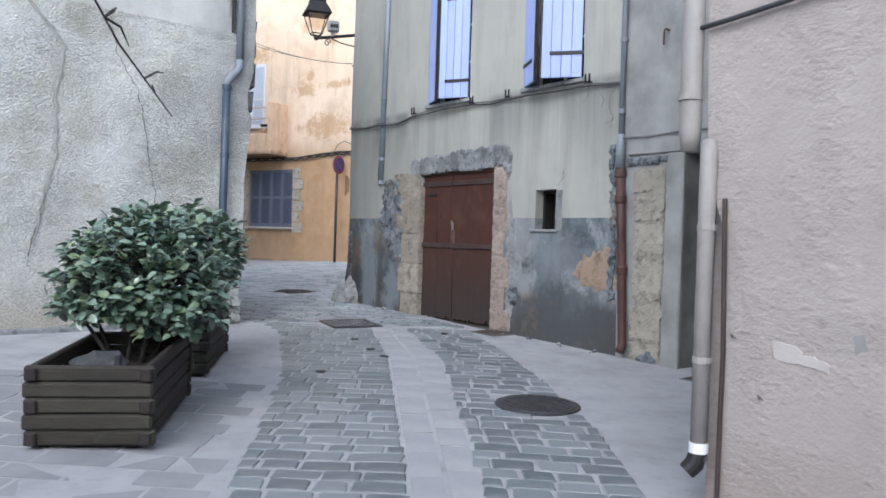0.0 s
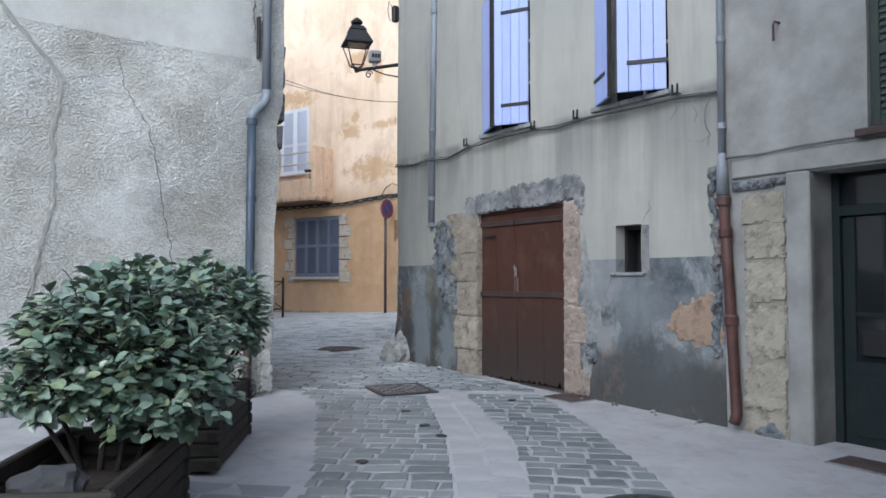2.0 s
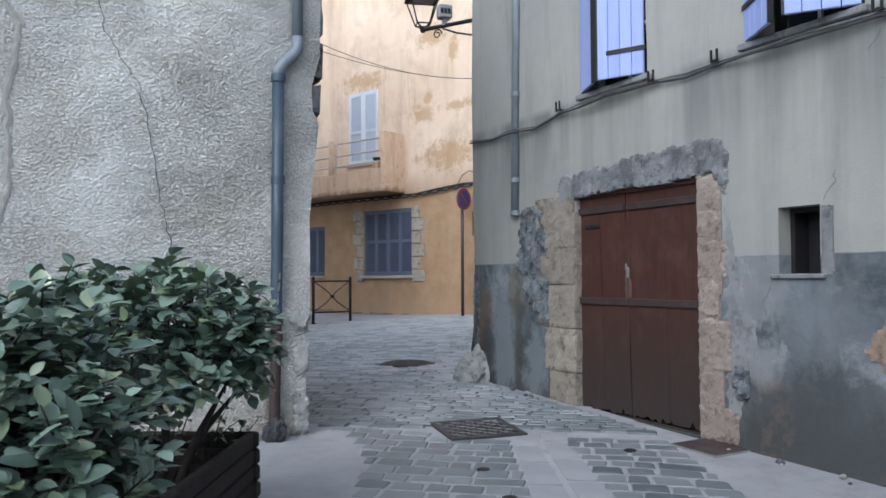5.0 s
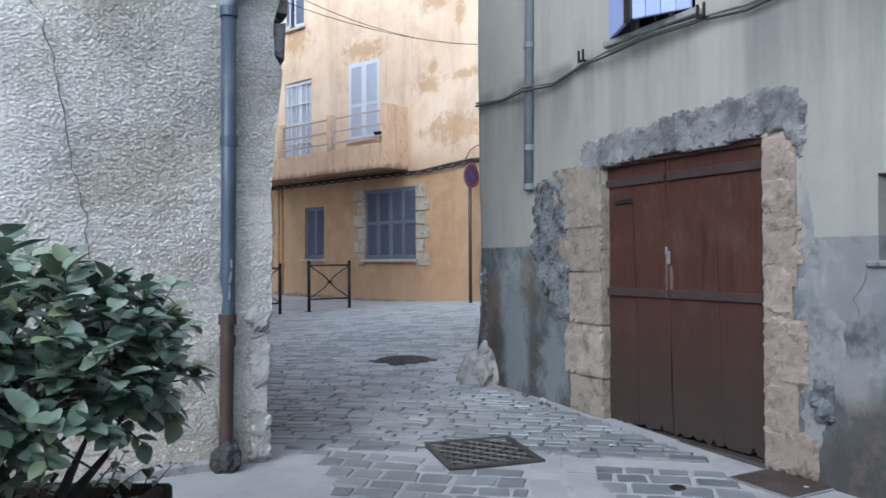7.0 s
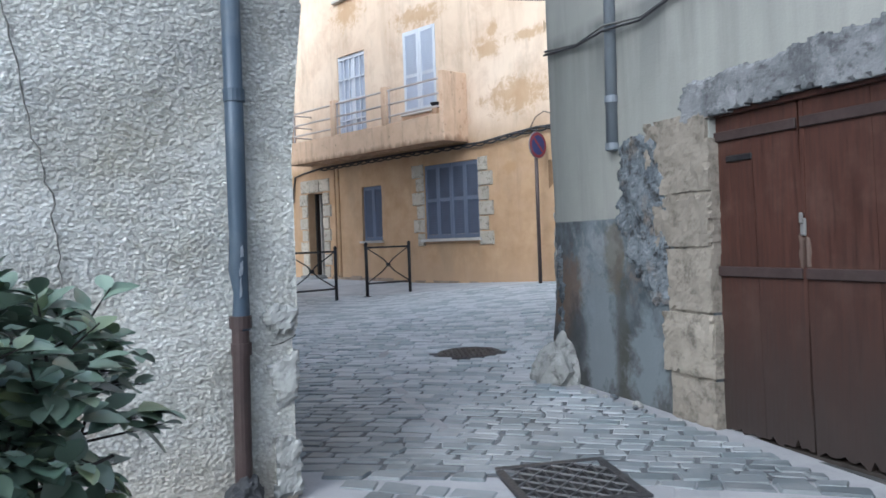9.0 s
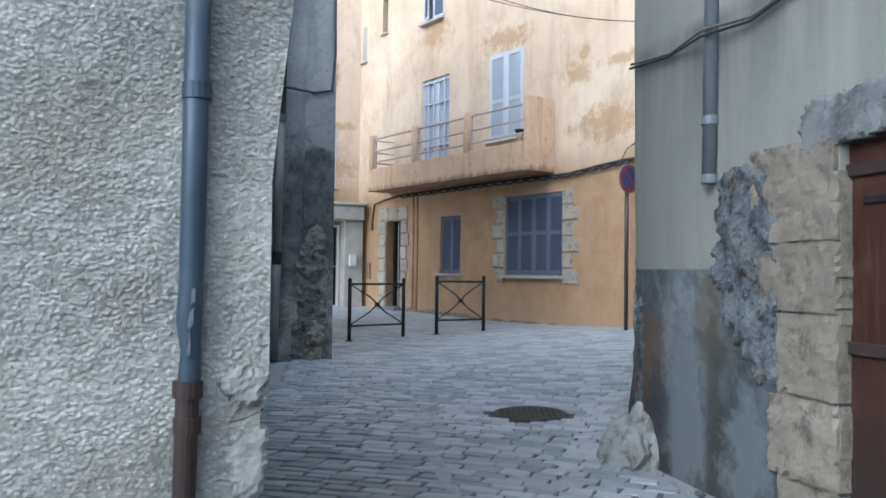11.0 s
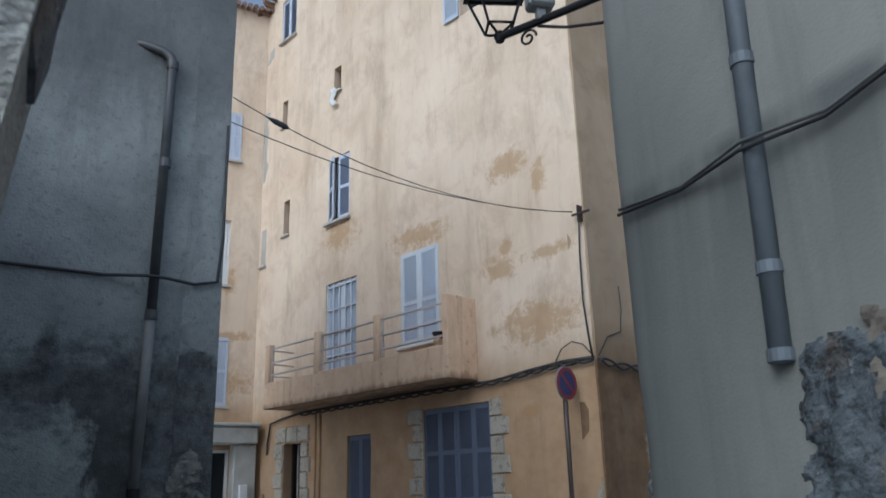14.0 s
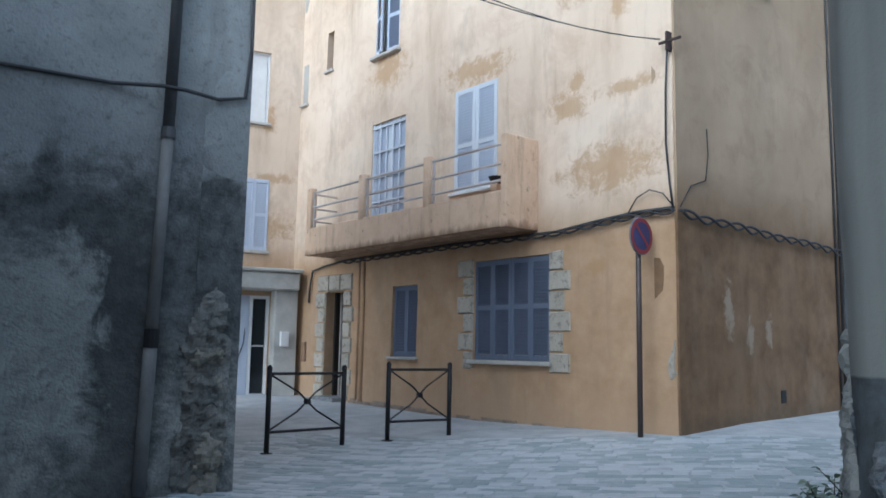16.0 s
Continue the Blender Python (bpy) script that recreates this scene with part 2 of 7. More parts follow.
def roughcast():
    """Thrown lime render: ragged, sideways-drawn grain in uneven zones, smoother at the top and along the corner."""
    n = Nodes("pale_roughcast")
    x, z = n.axis(0), n.axis(2)
    big, mid = n.noise(0.6, 5, 0.6), n.noise(3, 6, 0.65)
    warp = n.noise(9, 3, 0.6)
    grain = n.calc("ADD", n.calc("MULTIPLY", n.ramp(n.cells(46, squash=(0.9, 0.9, 1.2)), 0.75, 0.1), 0.5), n.calc("MULTIPLY", n.noise(38, 5, 0.7, squash=(0.9, 0.9, 1.15)), 0.5))
    crumb = n.noise(90, 4, 0.7, squash=(0.9, 0.9, 1.1))
    zone = n.ramp(n.noise(0.8, 6, 0.62, distort=0.5), 0.36, 0.56, 0.45, 1.0)
    top = n.ramp(n.calc("ADD", z, n.calc("MULTIPLY", n.noise(2, 3), 0.12)), 3.88, 3.92)
    top = n.calc("MULTIPLY", top, n.ramp(x, -0.1, -0.35))
    side = n.ramp(n.calc("ADD", x, n.calc("MULTIPLY", n.noise(2.5, 4), 0.2)), -0.35, 0.0)
    plain = n.calc("MAXIMUM", top, n.calc("MULTIPLY", side, 0.2))
    rough = n.calc("MULTIPLY", zone, n.ramp(plain, 0, 1, 1.0, 0.2))
    c = n.mix(n.ramp(big, 0.3, 0.7), (0.61, 0.61, 0.565), (0.73, 0.73, 0.685))
    c = n.mix(n.ramp(mid, 0.42, 0.72, 0, 0.5), c, (0.34, 0.335, 0.30))
    # shade of the pits and brightness of grain tops, put in the colour
    c = n.mix(n.calc("MULTIPLY", n.ramp(grain, 0.50, 0.36), n.calc("MULTIPLY", rough, 0.45)), c, (0.21, 0.21, 0.195))
    c = n.mix(n.calc("MULTIPLY", n.ramp(crumb, 0.46, 0.34), n.calc("MULTIPLY", rough, 0.4)), c, (0.20, 0.195, 0.18))
    c = n.mix(n.calc("MULTIPLY", n.ramp(grain, 0.54, 0.66), n.calc("MULTIPLY", rough, 0.35)), c, (0.66, 0.66, 0.635))
    c = n.mix(n.ramp(n.noise(1.1, 6, 0.72, squash=(0.8, 1, 0.9)), 0.46, 0.66, 0, 0.6), c, (0.37, 0.35, 0.275))
    c = n.mix(n.ramp(n.noise(0.75, 5, 0.7, squash=(0.7, 1, 1.3), distort=0.4), 0.53, 0.64, 0, 0.55), c, (0.74, 0.745, 0.72))
    c = n.mix(n.ramp(n.noise(2.6, 6, 0.75), 0.54, 0.68, 0, 0.45), c, (0.38, 0.355, 0.27))
    c = n.mix(n.calc("MULTIPLY", top, 0.5), c, (0.44, 0.44, 0.42))
    low = n.ramp(n.calc("ADD", z, n.calc("MULTIPLY", mid, 0.7)), 1.15, 0.7, 0, 0.6)
    c = n.mix(low, c, (0.42, 0.36, 0.27))
    lumps = n.calc("ADD", n.calc("MULTIPLY", n.calc("SUBTRACT", grain, 0.5), 2.4), n.calc("MULTIPLY", n.calc("SUBTRACT", crumb, 0.5), 1.7))
    h = n.calc("ADD", n.calc("MULTIPLY", lumps, rough), n.calc("MULTIPLY", n.calc("ADD", mid, n.calc("MULTIPLY", warp, 0.3)), 0.8))
    # shade high at the corner, put in the colour with a ragged edge
    corner_shade = n.calc("MULTIPLY", n.ramp(n.calc("ADD", z, n.calc("MULTIPLY", mid, 1.2)), 2.6, 3.6), n.ramp(n.calc("ADD", x, n.calc("MULTIPLY", n.noise(1.4, 5, 0.65), 0.5)), -0.5, 0.0))
    c = n.mix(n.calc("MULTIPLY", corner_shade, 0.35), c, (0.16, 0.165, 0.165))
    dx, dz = n.calc("DIVIDE", n.calc("ADD", x, 1.12), 0.16), n.calc("DIVIDE", n.calc("SUBTRACT", z, 1.02), 0.34)
    spot = n.calc("ADD", n.calc("SQRT", n.calc("ADD", n.calc("MULTIPLY", dx, dx), n.calc("MULTIPLY", dz, dz))), n.calc("MULTIPLY", n.calc("SUBTRACT", n.noise(8, 6, 0.7), 0.5), 3.0))
    c = n.mix(n.ramp(spot, 1.2, 0.6, 0, 0.8), c, (0.25, 0.17, 0.095))
    return n.done(c, 0.93, h, 0.8, 0.014, spec=0.15)


def ochre_wall(name, side=False):
    """Ochre lime render: pale above, deeper orange on the ground floor, with flaked patches and run-off."""
    n = Nodes(name)
    x, z = n.axis(0), n.axis(2)
    big, mid = n.noise(0.45, 6, 0.6), n.noise(2.3, 6, 0.65)
    fine = n.noise(45, 3)
    streak = n.noise(0.9, 5, 0.65, squash=(1.3, 1, 0.22))
    up = n.mix(n.ramp(big, 0.3, 0.72), (0.63, 0.495, 0.36), (0.79, 0.66, 0.52))
    lowc = n.mix(n.ramp(mid, 0.3, 0.7), (0.41, 0.265, 0.145), (0.55, 0.38, 0.235))
    # side wall: the same render in much darker tones
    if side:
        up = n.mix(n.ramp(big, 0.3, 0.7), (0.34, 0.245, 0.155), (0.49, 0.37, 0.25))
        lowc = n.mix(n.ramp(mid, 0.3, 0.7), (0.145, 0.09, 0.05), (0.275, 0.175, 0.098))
    c = n.mix(n.ramp(n.calc("ADD", z, n.calc("MULTIPLY", mid, 0.25)), 4.2 if not side else 4.4, 3.55), up, lowc)
    c = n.mix(n.ramp(streak, 0.50, 0.72, 0, 0.42), c, (0.36, 0.25, 0.155))
    c = n.mix(n.ramp(n.noise(0.9, 5, 0.7, squash=(1, 1, 0.5)), 0.52, 0.70, 0, 0.5), c, (0.34, 0.26, 0.18))
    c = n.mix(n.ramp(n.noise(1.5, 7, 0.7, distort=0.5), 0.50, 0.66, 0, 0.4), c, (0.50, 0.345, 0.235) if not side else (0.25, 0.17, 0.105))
    c = n.mix(n.ramp(n.noise(3.0, 6, 0.72, squash=(2.0, 1, 0.2)), 0.55, 0.72, 0, 0.3), c, (0.31, 0.205, 0.125))
    spots = ((-0.9, 4.36, 0.75, 0.30), (-1.35, 7.10, 0.38, 0.22), (-0.68, 6.70, 0.14, 0.28), (-1.65, 5.36, 0.34, 0.18), (-1.46, 5.68, 0.12, 0.14), (-0.60, 5.42, 0.42, 0.10), (-3.6, 6.42, 0.7, 0.2), (-1.1, 3.0, 0.16, 0.12), (-6.1, 7.1, 0.5, 0.35))
    if side:
        spots = ((1.2, 2.42, 0.10, 0.32), (1.74, 2.12, 0.09, 0.2), (2.25, 2.18, 0.08, 0.2))
    tear = n.calc("MULTIPLY", n.calc("SUBTRACT", n.noise(4.5, 7, 0.75, distort=0.4), 0.5), 4.2)
    for cx, cz, rx, rz in spots:
        dx = n.calc("DIVIDE", n.calc("SUBTRACT", x, cx), rx)
        dz = n.calc("DIVIDE", n.calc("SUBTRACT", z, cz), rz)
        d = n.calc("ADD", n.calc("SQRT", n.calc("ADD", n.calc("MULTIPLY", dx, dx), n.calc("MULTIPLY", dz, dz))), tear)
        c = n.mix(n.ramp(d, 1.3, 0.6, 0, 0.68), c, (0.43, 0.27, 0.135) if not side else (0.46, 0.38, 0.29))
    # pale, washed-out band near the pavement, darker on the side
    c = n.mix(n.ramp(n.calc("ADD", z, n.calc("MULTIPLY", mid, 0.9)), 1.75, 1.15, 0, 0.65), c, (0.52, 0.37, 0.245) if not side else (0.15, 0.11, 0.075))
    h = n.calc("ADD", n.calc("MULTIPLY", mid, 0.8), n.calc("MULTIPLY", fine, 0.25))
    return n.done(c, 0.9, h, 0.25, 0.02, spec=0.2)


def dark_cement():
    """Cement render: grey above, a black sooty belt, mottled grey and bare below, with a paler island of newer render."""
    n = Nodes("dark_weathered_cement")
    x, z = n.axis(0), n.axis(2)
    big, mid, fine = n.noise(0.8, 6, 0.62), n.noise(3.2, 6, 0.7), n.noise(40, 4)
    rag = n.calc("SUBTRACT", n.noise(1.6, 8, 0.72, distort=0.3), 0.5)
    zr = n.calc("ADD", z, n.calc("MULTIPLY", rag, 2.0))
    xr = n.calc("ADD", x, n.calc("MULTIPLY", rag, 1.3))
    c = n.mix(n.ramp(big, 0.34, 0.64), (0.20, 0.208, 0.21), (0.36, 0.37, 0.36))
    c = n.mix(n.ramp(n.noise(1.5, 6, 0.65, squash=(1.5, 1, 0.25)), 0.50, 0.70, 0, 0.6), c, (0.11, 0.113, 0.117))
    # darker again towards the top
    c = n.mix(n.ramp(zr, 5.6, 6.6, 0, 0.55), c, (0.06, 0.06, 0.062))
    low = n.mix(n.ramp(mid, 0.40, 0.62), (0.14, 0.147, 0.142), (0.42, 0.42, 0.39))
    c = n.mix(n.ramp(zr, 2.2, 1.75), c, low)
    belt = n.calc("MULTIPLY", n.ramp(zr, 3.40, 3.15), n.ramp(zr, 1.45, 2.05))
    c = n.mix(n.calc("MULTIPLY", belt, n.ramp(n.noise(4.5, 7, 0.75), 0.36, 0.62, 0.92, 0.45)), c, (0.045, 0.047, 0.046))
    damp = n.calc("MULTIPLY", n.ramp(xr, -1.45, -1.2), n.ramp(xr, -0.55, -0.8))
    c = n.mix(n.calc("MULTIPLY", damp, n.ramp(z, 3.2, 2.6, 0, 0.7)), c, (0.065, 0.067, 0.067))
    pale = n.calc("MULTIPLY", n.ramp(xr, -1.10, -1.25), n.calc("MULTIPLY", n.ramp(zr, 2.75, 2.5), n.ramp(zr, 0.75, 1.0)))
    c = n.mix(n.calc("MULTIPLY", pale, 0.85), c, n.mix(n.ramp(mid, 0.35, 0.65), (0.28, 0.295, 0.28), (0.41, 0.425, 0.40)))
    c = n.mix(n.ramp(n.noise(6.5, 8, 0.78), 0.58, 0.66, 0, 0.5), c, (0.24, 0.24, 0.225))
    c = n.mix(n.ramp(n.noise(13, 7, 0.78), 0.53, 0.68, 0, 0.5), c, (0.07, 0.072, 0.073))
    h = n.calc("ADD", n.calc("MULTIPLY", mid, n.ramp(z, 2.6, 1.6, 0.6, 1.6)), n.calc("MULTIPLY", fine, 0.3))
    return n.done(c, 0.92, h, 0.85, 0.045, spec=0.2)


def stone(name, a, b, per="Object", scale=7.0, bump=0.8):
    n = Nodes(name)
    r = n.chance(per)
    mid, fine = n.noise(scale, 6, 0.68), n.noise(scale * 6, 4)
    c = n.mix(n.ramp(mid, 0.3, 0.7), a, b)
    c = n.mix(n.ramp(r, 0, 1, 0.0, 0.45), c, tuple(v * 0.72 for v in a))
    c = n.mix(n.ramp(n.noise(scale * 1.7, 6, 0.72), 0.52, 0.66, 0, 0.75), c, tuple(v * 0.38 for v in a))
    return n.done(c, 0.9, n.calc("ADD", mid, n.calc("MULTIPLY", fine, 0.35)), bump, 0.015, spec=0.2)


def rubble_mat():
    """Rubble and flaking mortar: dark stone, pale lime flecks and brown earth between."""
    n = Nodes("rubble_in_mortar")
    mid, fine = n.noise(5.5, 7, 0.72, distort=0.4), n.noise(34, 5, 0.65)
    c = n.mix(n.ramp(mid, 0.36, 0.62), (0.068, 0.08, 0.092), (0.20, 0.22, 0.235))
    c = n.mix(n.ramp(n.noise(9, 6, 0.72, distort=0.6), 0.58, 0.66, 0, 0.7), c, (0.36, 0.36, 0.345))
    c = n.mix(n.ramp(n.noise(3.2, 5, 0.65), 0.54, 0.66, 0, 0.6), c, (0.21, 0.155, 0.11))
    c = n.mix(n.ramp(n.noise(13, 6, 0.7), 0.46, 0.36, 0, 0.85), c, (0.035, 0.034, 0.033))
    return n.done(c, 0.92, n.calc("ADD", mid, n.calc("MULTIPLY", fine, 0.4)), 1.0, 0.03, spec=0.2)


def lintel_mat():
    """Hand-thrown cement: large pale and dark blots, chips and hollows."""
    n = Nodes("blotched_cement")
    blot, mid, fine = n.noise(2.4, 7, 0.66, distort=0.5), n.noise(11, 6, 0.7), n.noise(55, 4)
    c = n.mix(n.ramp(blot, 0.40, 0.60), (0.095, 0.10, 0.105), (0.215, 0.222, 0.228))
    c = n.mix(n.ramp(n.noise(5.1, 6, 0.7), 0.55, 0.63, 0, 0.55), c, (0.30, 0.305, 0.31))
    c = n.mix(n.ramp(mid, 0.45, 0.33, 0, 0.8), c, (0.06, 0.062, 0.066))
    return n.done(c, 0.92, n.calc("ADD", mid, n.calc("MULTIPLY", fine, 0.4)), 0.8, 0.02, spec=0.2)


def cobble_mat(name, per, a=(0.085, 0.103, 0.112), b=(0.185, 0.205, 0.215), grazing_light=False):
    n = Nodes(name)
    r = n.chance(per)
    mid, fine = n.noise(6, 5, 0.6), n.noise(60, 3, 0.6)
    c = n.mix(r, a, b)
    c = n.mix(n.ramp(n.calc("FRACT", n.calc("MULTIPLY", r, 7.3)), 0.8, 0.9, 0, 0.6), c, (0.09, 0.10, 0.11))
    c = n.mix(n.ramp(mid, 0.45, 0.72, 0, 0.5), c, (0.27, 0.27, 0.265))
    c = n.mix(n.ramp(fine, 0.55, 0.8, 0, 0.35), c, (0.10, 0.105, 0.11))
    if grazing_light:
        # paler towards the open crossing: grazing skylight on the setts, put in the colour
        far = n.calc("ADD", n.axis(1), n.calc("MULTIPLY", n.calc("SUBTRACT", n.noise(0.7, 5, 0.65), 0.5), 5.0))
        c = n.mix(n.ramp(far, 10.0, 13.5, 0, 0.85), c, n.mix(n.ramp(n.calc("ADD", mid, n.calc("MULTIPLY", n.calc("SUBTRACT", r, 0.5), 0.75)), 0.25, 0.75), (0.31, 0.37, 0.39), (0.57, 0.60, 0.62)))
    return n.done(c, n.ramp(mid, 0.3, 0.7, 0.42, 0.66), n.calc("ADD", mid, n.calc("MULTIPLY", fine, 0.5)), 0.3, 0.008, spec=0.5)


def slab_mat(name, per, k=1.0):
    """Worn pale stone slabs, each of its own tone, scuffed rather than speckled."""
    n = Nodes(name)
    r = n.chance(per)
    mid, fine = n.noise(2.4, 6, 0.62), n.noise(50, 4)
    c = n.mix(n.ramp(mid, 0.3, 0.7), (0.255 * k, 0.26 * k, 0.27 * k), (0.355 * k, 0.358 * k, 0.362 * k))
    c = n.mix(n.ramp(r, 0, 1, 0.0, 0.4), c, (0.235 * k, 0.24 * k, 0.25 * k))
    c = n.mix(n.ramp(n.noise(9, 6, 0.7), 0.56, 0.74, 0, 0.35), c, (0.17, 0.17, 0.175))
    return n.done(c, 0.8, n.calc("ADD", mid, n.calc("MULTIPLY", fine, 0.35)), 0.2, 0.01, spec=0.25)


def ground_mat():
    n = Nodes("worn_pale_concrete")
    big, mid, fine = n.noise(0.5, 6, 0.6), n.noise(2.6, 6, 0.65), n.noise(55, 4)
    c = n.mix(n.ramp(big, 0.3, 0.7), (0.28, 0.282, 0.29), (0.375, 0.375, 0.38))
    c = n.mix(n.ramp(mid, 0.48, 0.72, 0, 0.7), c, (0.225, 0.225, 0.232))
    c = n.mix(n.ramp(n.noise(7, 6, 0.7), 0.55, 0.72, 0, 0.45), c, (0.20, 0.20, 0.205))
    c = n.mix(n.ramp(n.noise(1.2, 4, 0.7, squash=(1, 0.35, 1)), 0.56, 0.7, 0, 0.4), c, (0.21, 0.21, 0.22))
    c = n.mix(n.ramp(fine, 0.6, 0.8, 0, 0.3), c, (0.16, 0.16, 0.16))
    # paler concrete on the open crossing
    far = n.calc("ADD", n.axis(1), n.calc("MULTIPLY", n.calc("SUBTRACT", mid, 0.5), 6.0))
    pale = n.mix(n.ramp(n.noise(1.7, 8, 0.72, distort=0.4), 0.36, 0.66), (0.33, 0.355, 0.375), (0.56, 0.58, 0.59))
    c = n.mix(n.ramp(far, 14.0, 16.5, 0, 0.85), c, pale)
    return n.done(c, n.ramp(mid, 0.3, 0.7, 0.62, 0.85), n.calc("ADD", mid, n.calc("MULTIPLY", fine, 0.4)), 0.25, 0.015, spec=0.3)


def pink_render():
    n = Nodes("pinkish_render")
    big, mid, fine = n.noise(1.0, 5, 0.6), n.noise(7, 6, 0.65), n.noise(50, 4)
    c = n.mix(n.ramp(big, 0.3, 0.7), (0.30, 0.268, 0.25), (0.375, 0.342, 0.32))
    c = n.mix(n.ramp(mid, 0.5, 0.75, 0, 0.35), c, (0.26, 0.215, 0.195))
    c = n.mix(n.ramp(n.noise(1.8, 4, 0.6), 0.66, 0.7, 0, 0.5), c, (0.47, 0.44, 0.42))
    c = n.mix(n.ramp(n.calc("ADD", n.axis(2), n.calc("MULTIPLY", mid, 0.7)), 1.2, 0.5, 0, 0.6), c, (0.26, 0.21, 0.185))
    zone = n.ramp(n.noise(2.2, 5, 0.65), 0.46, 0.60, 0.15, 1.0)
    scrape = n.calc("MULTIPLY", n.noise(20, 6, 0.7, squash=(0.55, 0.55, 1.5)), zone)
    c2 = n.mix(n.calc("MULTIPLY", n.ramp(n.noise(20, 6, 0.7, squash=(0.55, 0.55, 1.5)), 0.46, 0.36), n.calc("MULTIPLY", zone, 0.4)), c, (0.19, 0.155, 0.135))
    return n.done(c2, 0.92, n.calc("ADD", n.calc("ADD", n.calc("MULTIPLY", mid, 0.7), n.calc("MULTIPLY", scrape, 1.4)), n.calc("MULTIPLY", fine, 0.3)), 0.6, 0.026, spec=0.2)


def plank_paint(name, a, b, rough=0.6, worn=(0.2, 0.12, 0.08), wear=0.4, splash=0.0):
    """Painted boards: grain along the height, worn spots, one tone a board."""
    n = Nodes(name)
    r = n.chance("Object")
    grain = n.noise(5, 6, 0.65, squash=(9, 9, 0.7))
    mid = n.noise(3, 5, 0.6)
    c = n.mix(n.ramp(grain, 0.3, 0.7), a, b)
    c = n.mix(n.ramp(r, 0, 1, 0, 0.35), c, tuple(v * 0.75 for v in a))
    c = n.mix(n.calc("MULTIPLY", n.ramp(mid, 0.5, 0.72), wear), c, worn)
    if splash:
        mud = n.calc("ADD", n.axis(2), n.calc("MULTIPLY", n.noise(4, 6, 0.7, squash=(1, 1, 0.4)), 0.8))
        c = n.mix(n.ramp(mud, 1.95, 0.95, 0, splash), c, (0.035, 0.028, 0.025))
    return n.done(c, n.ramp(grain, 0.3, 0.7, rough - 0.1, rough + 0.15), grain, 0.35, 0.006, spec=0.35)


def planter_wood():
    """Old stained planks: grain lies along the board, greenish grey where the stain has gone, black along the wet edges."""
    n = Nodes("weathered_planter_wood")
    r = n.chance("Object")
    grain = n.noise(6, 6, 0.65, squash=(0.7, 9, 11))
    mid = n.noise(4, 6, 0.7, squash=(0.6, 1, 1.6))
    c = n.mix(n.ramp(grain, 0.32, 0.68), (0.014, 0.012, 0.010), (0.048, 0.043, 0.032))
    c = n.mix(n.ramp(r, 0, 1, 0, 0.4), c, (0.068, 0.064, 0.048))
    c = n.mix(n.ramp(mid, 0.46, 0.66, 0, 0.75), c, (0.020, 0.017, 0.015))
    c = n.mix(n.ramp(n.noise(2.2, 5, 0.6), 0.56, 0.70, 0, 0.5), c, (0.075, 0.085, 0.05))
    return n.done(c, n.ramp(grain, 0.3, 0.7, 0.65, 0.9), grain, 0.5, 0.008, spec=0.3)


def balcony_render():
    """Pink-orange render with rust runs and dark weathering."""
    n = Nodes("balcony_render")
    mid = n.noise(2.2, 6, 0.65)
    c = n.mix(n.ramp(mid, 0.3, 0.7), (0.63, 0.445, 0.295), (0.76, 0.57, 0.405))
    c = n.mix(n.ramp(n.noise(5.5, 6, 0.72, squash=(1.3, 1.3, 0.14)), 0.52, 0.70, 0, 0.42), c, (0.26, 0.165, 0.11))
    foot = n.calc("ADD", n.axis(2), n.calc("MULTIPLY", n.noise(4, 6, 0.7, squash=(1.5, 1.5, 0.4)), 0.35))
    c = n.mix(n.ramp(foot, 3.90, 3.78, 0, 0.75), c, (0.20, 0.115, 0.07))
    c = n.mix(n.ramp(n.noise(6.0, 6, 0.75), 0.60, 0.70, 0, 0.8), c, (0.15, 0.10, 0.07))
    c = n.mix(n.ramp(n.noise(3.1, 6, 0.7, squash=(1, 1, 0.6)), 0.58, 0.70, 0, 0.6), c, (0.42, 0.22, 0.12))
    return n.done(c, 0.9, n.calc("ADD", mid, n.calc("MULTIPLY", n.noise(40, 3), 0.3)), 0.35, 0.015, spec=0.2)


def leaf_mat():
    n = Nodes("glossy_leaf")
    r = n.chance("Island")
    c = n.mix(r, (0.075, 0.125, 0.088), (0.205, 0.275, 0.21))
    c = n.mix(n.ramp(n.calc("FRACT", n.calc("MULTIPLY", r, 13.7)), 0.78, 0.9, 0, 0.7), c, (0.20, 0.25, 0.12))
    n.done(c, n.ramp(n.calc("FRACT", n.calc("MULTIPLY", r, 5.1)), 0, 1, 0.26, 0.46), spec=0.9)
    n.b.inputs["Transmission Weight"].default_value = 0.0
    n.b.inputs["Subsurface Weight"].default_value = 0.0
    return n.m


def glass_mat(name, tint):
    n = Nodes(name)
    n.done(tint, 0.06, spec=0.6)
    return n.m


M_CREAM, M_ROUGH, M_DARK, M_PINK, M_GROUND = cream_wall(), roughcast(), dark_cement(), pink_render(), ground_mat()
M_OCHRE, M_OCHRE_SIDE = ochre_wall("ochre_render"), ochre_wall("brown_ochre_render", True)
M_GREY_RENDER = simple("grey_render", (0.31, 0.313, 0.305), 0.42, 2.2, 0.9, bump=0.7, spec=0.2, dirt=(0.2, 0.2, 0.19), dirtiness=0.6)
M_PALE_RENDER = simple("pale_grey_render", (0.56, 0.55, 0.51), 0.3, 2.5, 0.9, bump=0.4, spec=0.2, dirt=(0.24, 0.22, 0.19), dirtiness=0.6)
M_PLAIN = simple("plain_render", (0.48, 0.45, 0.40), 0.2, 1.2, 0.9, bump=0.4, spec=0.2, dirtiness=0.15)
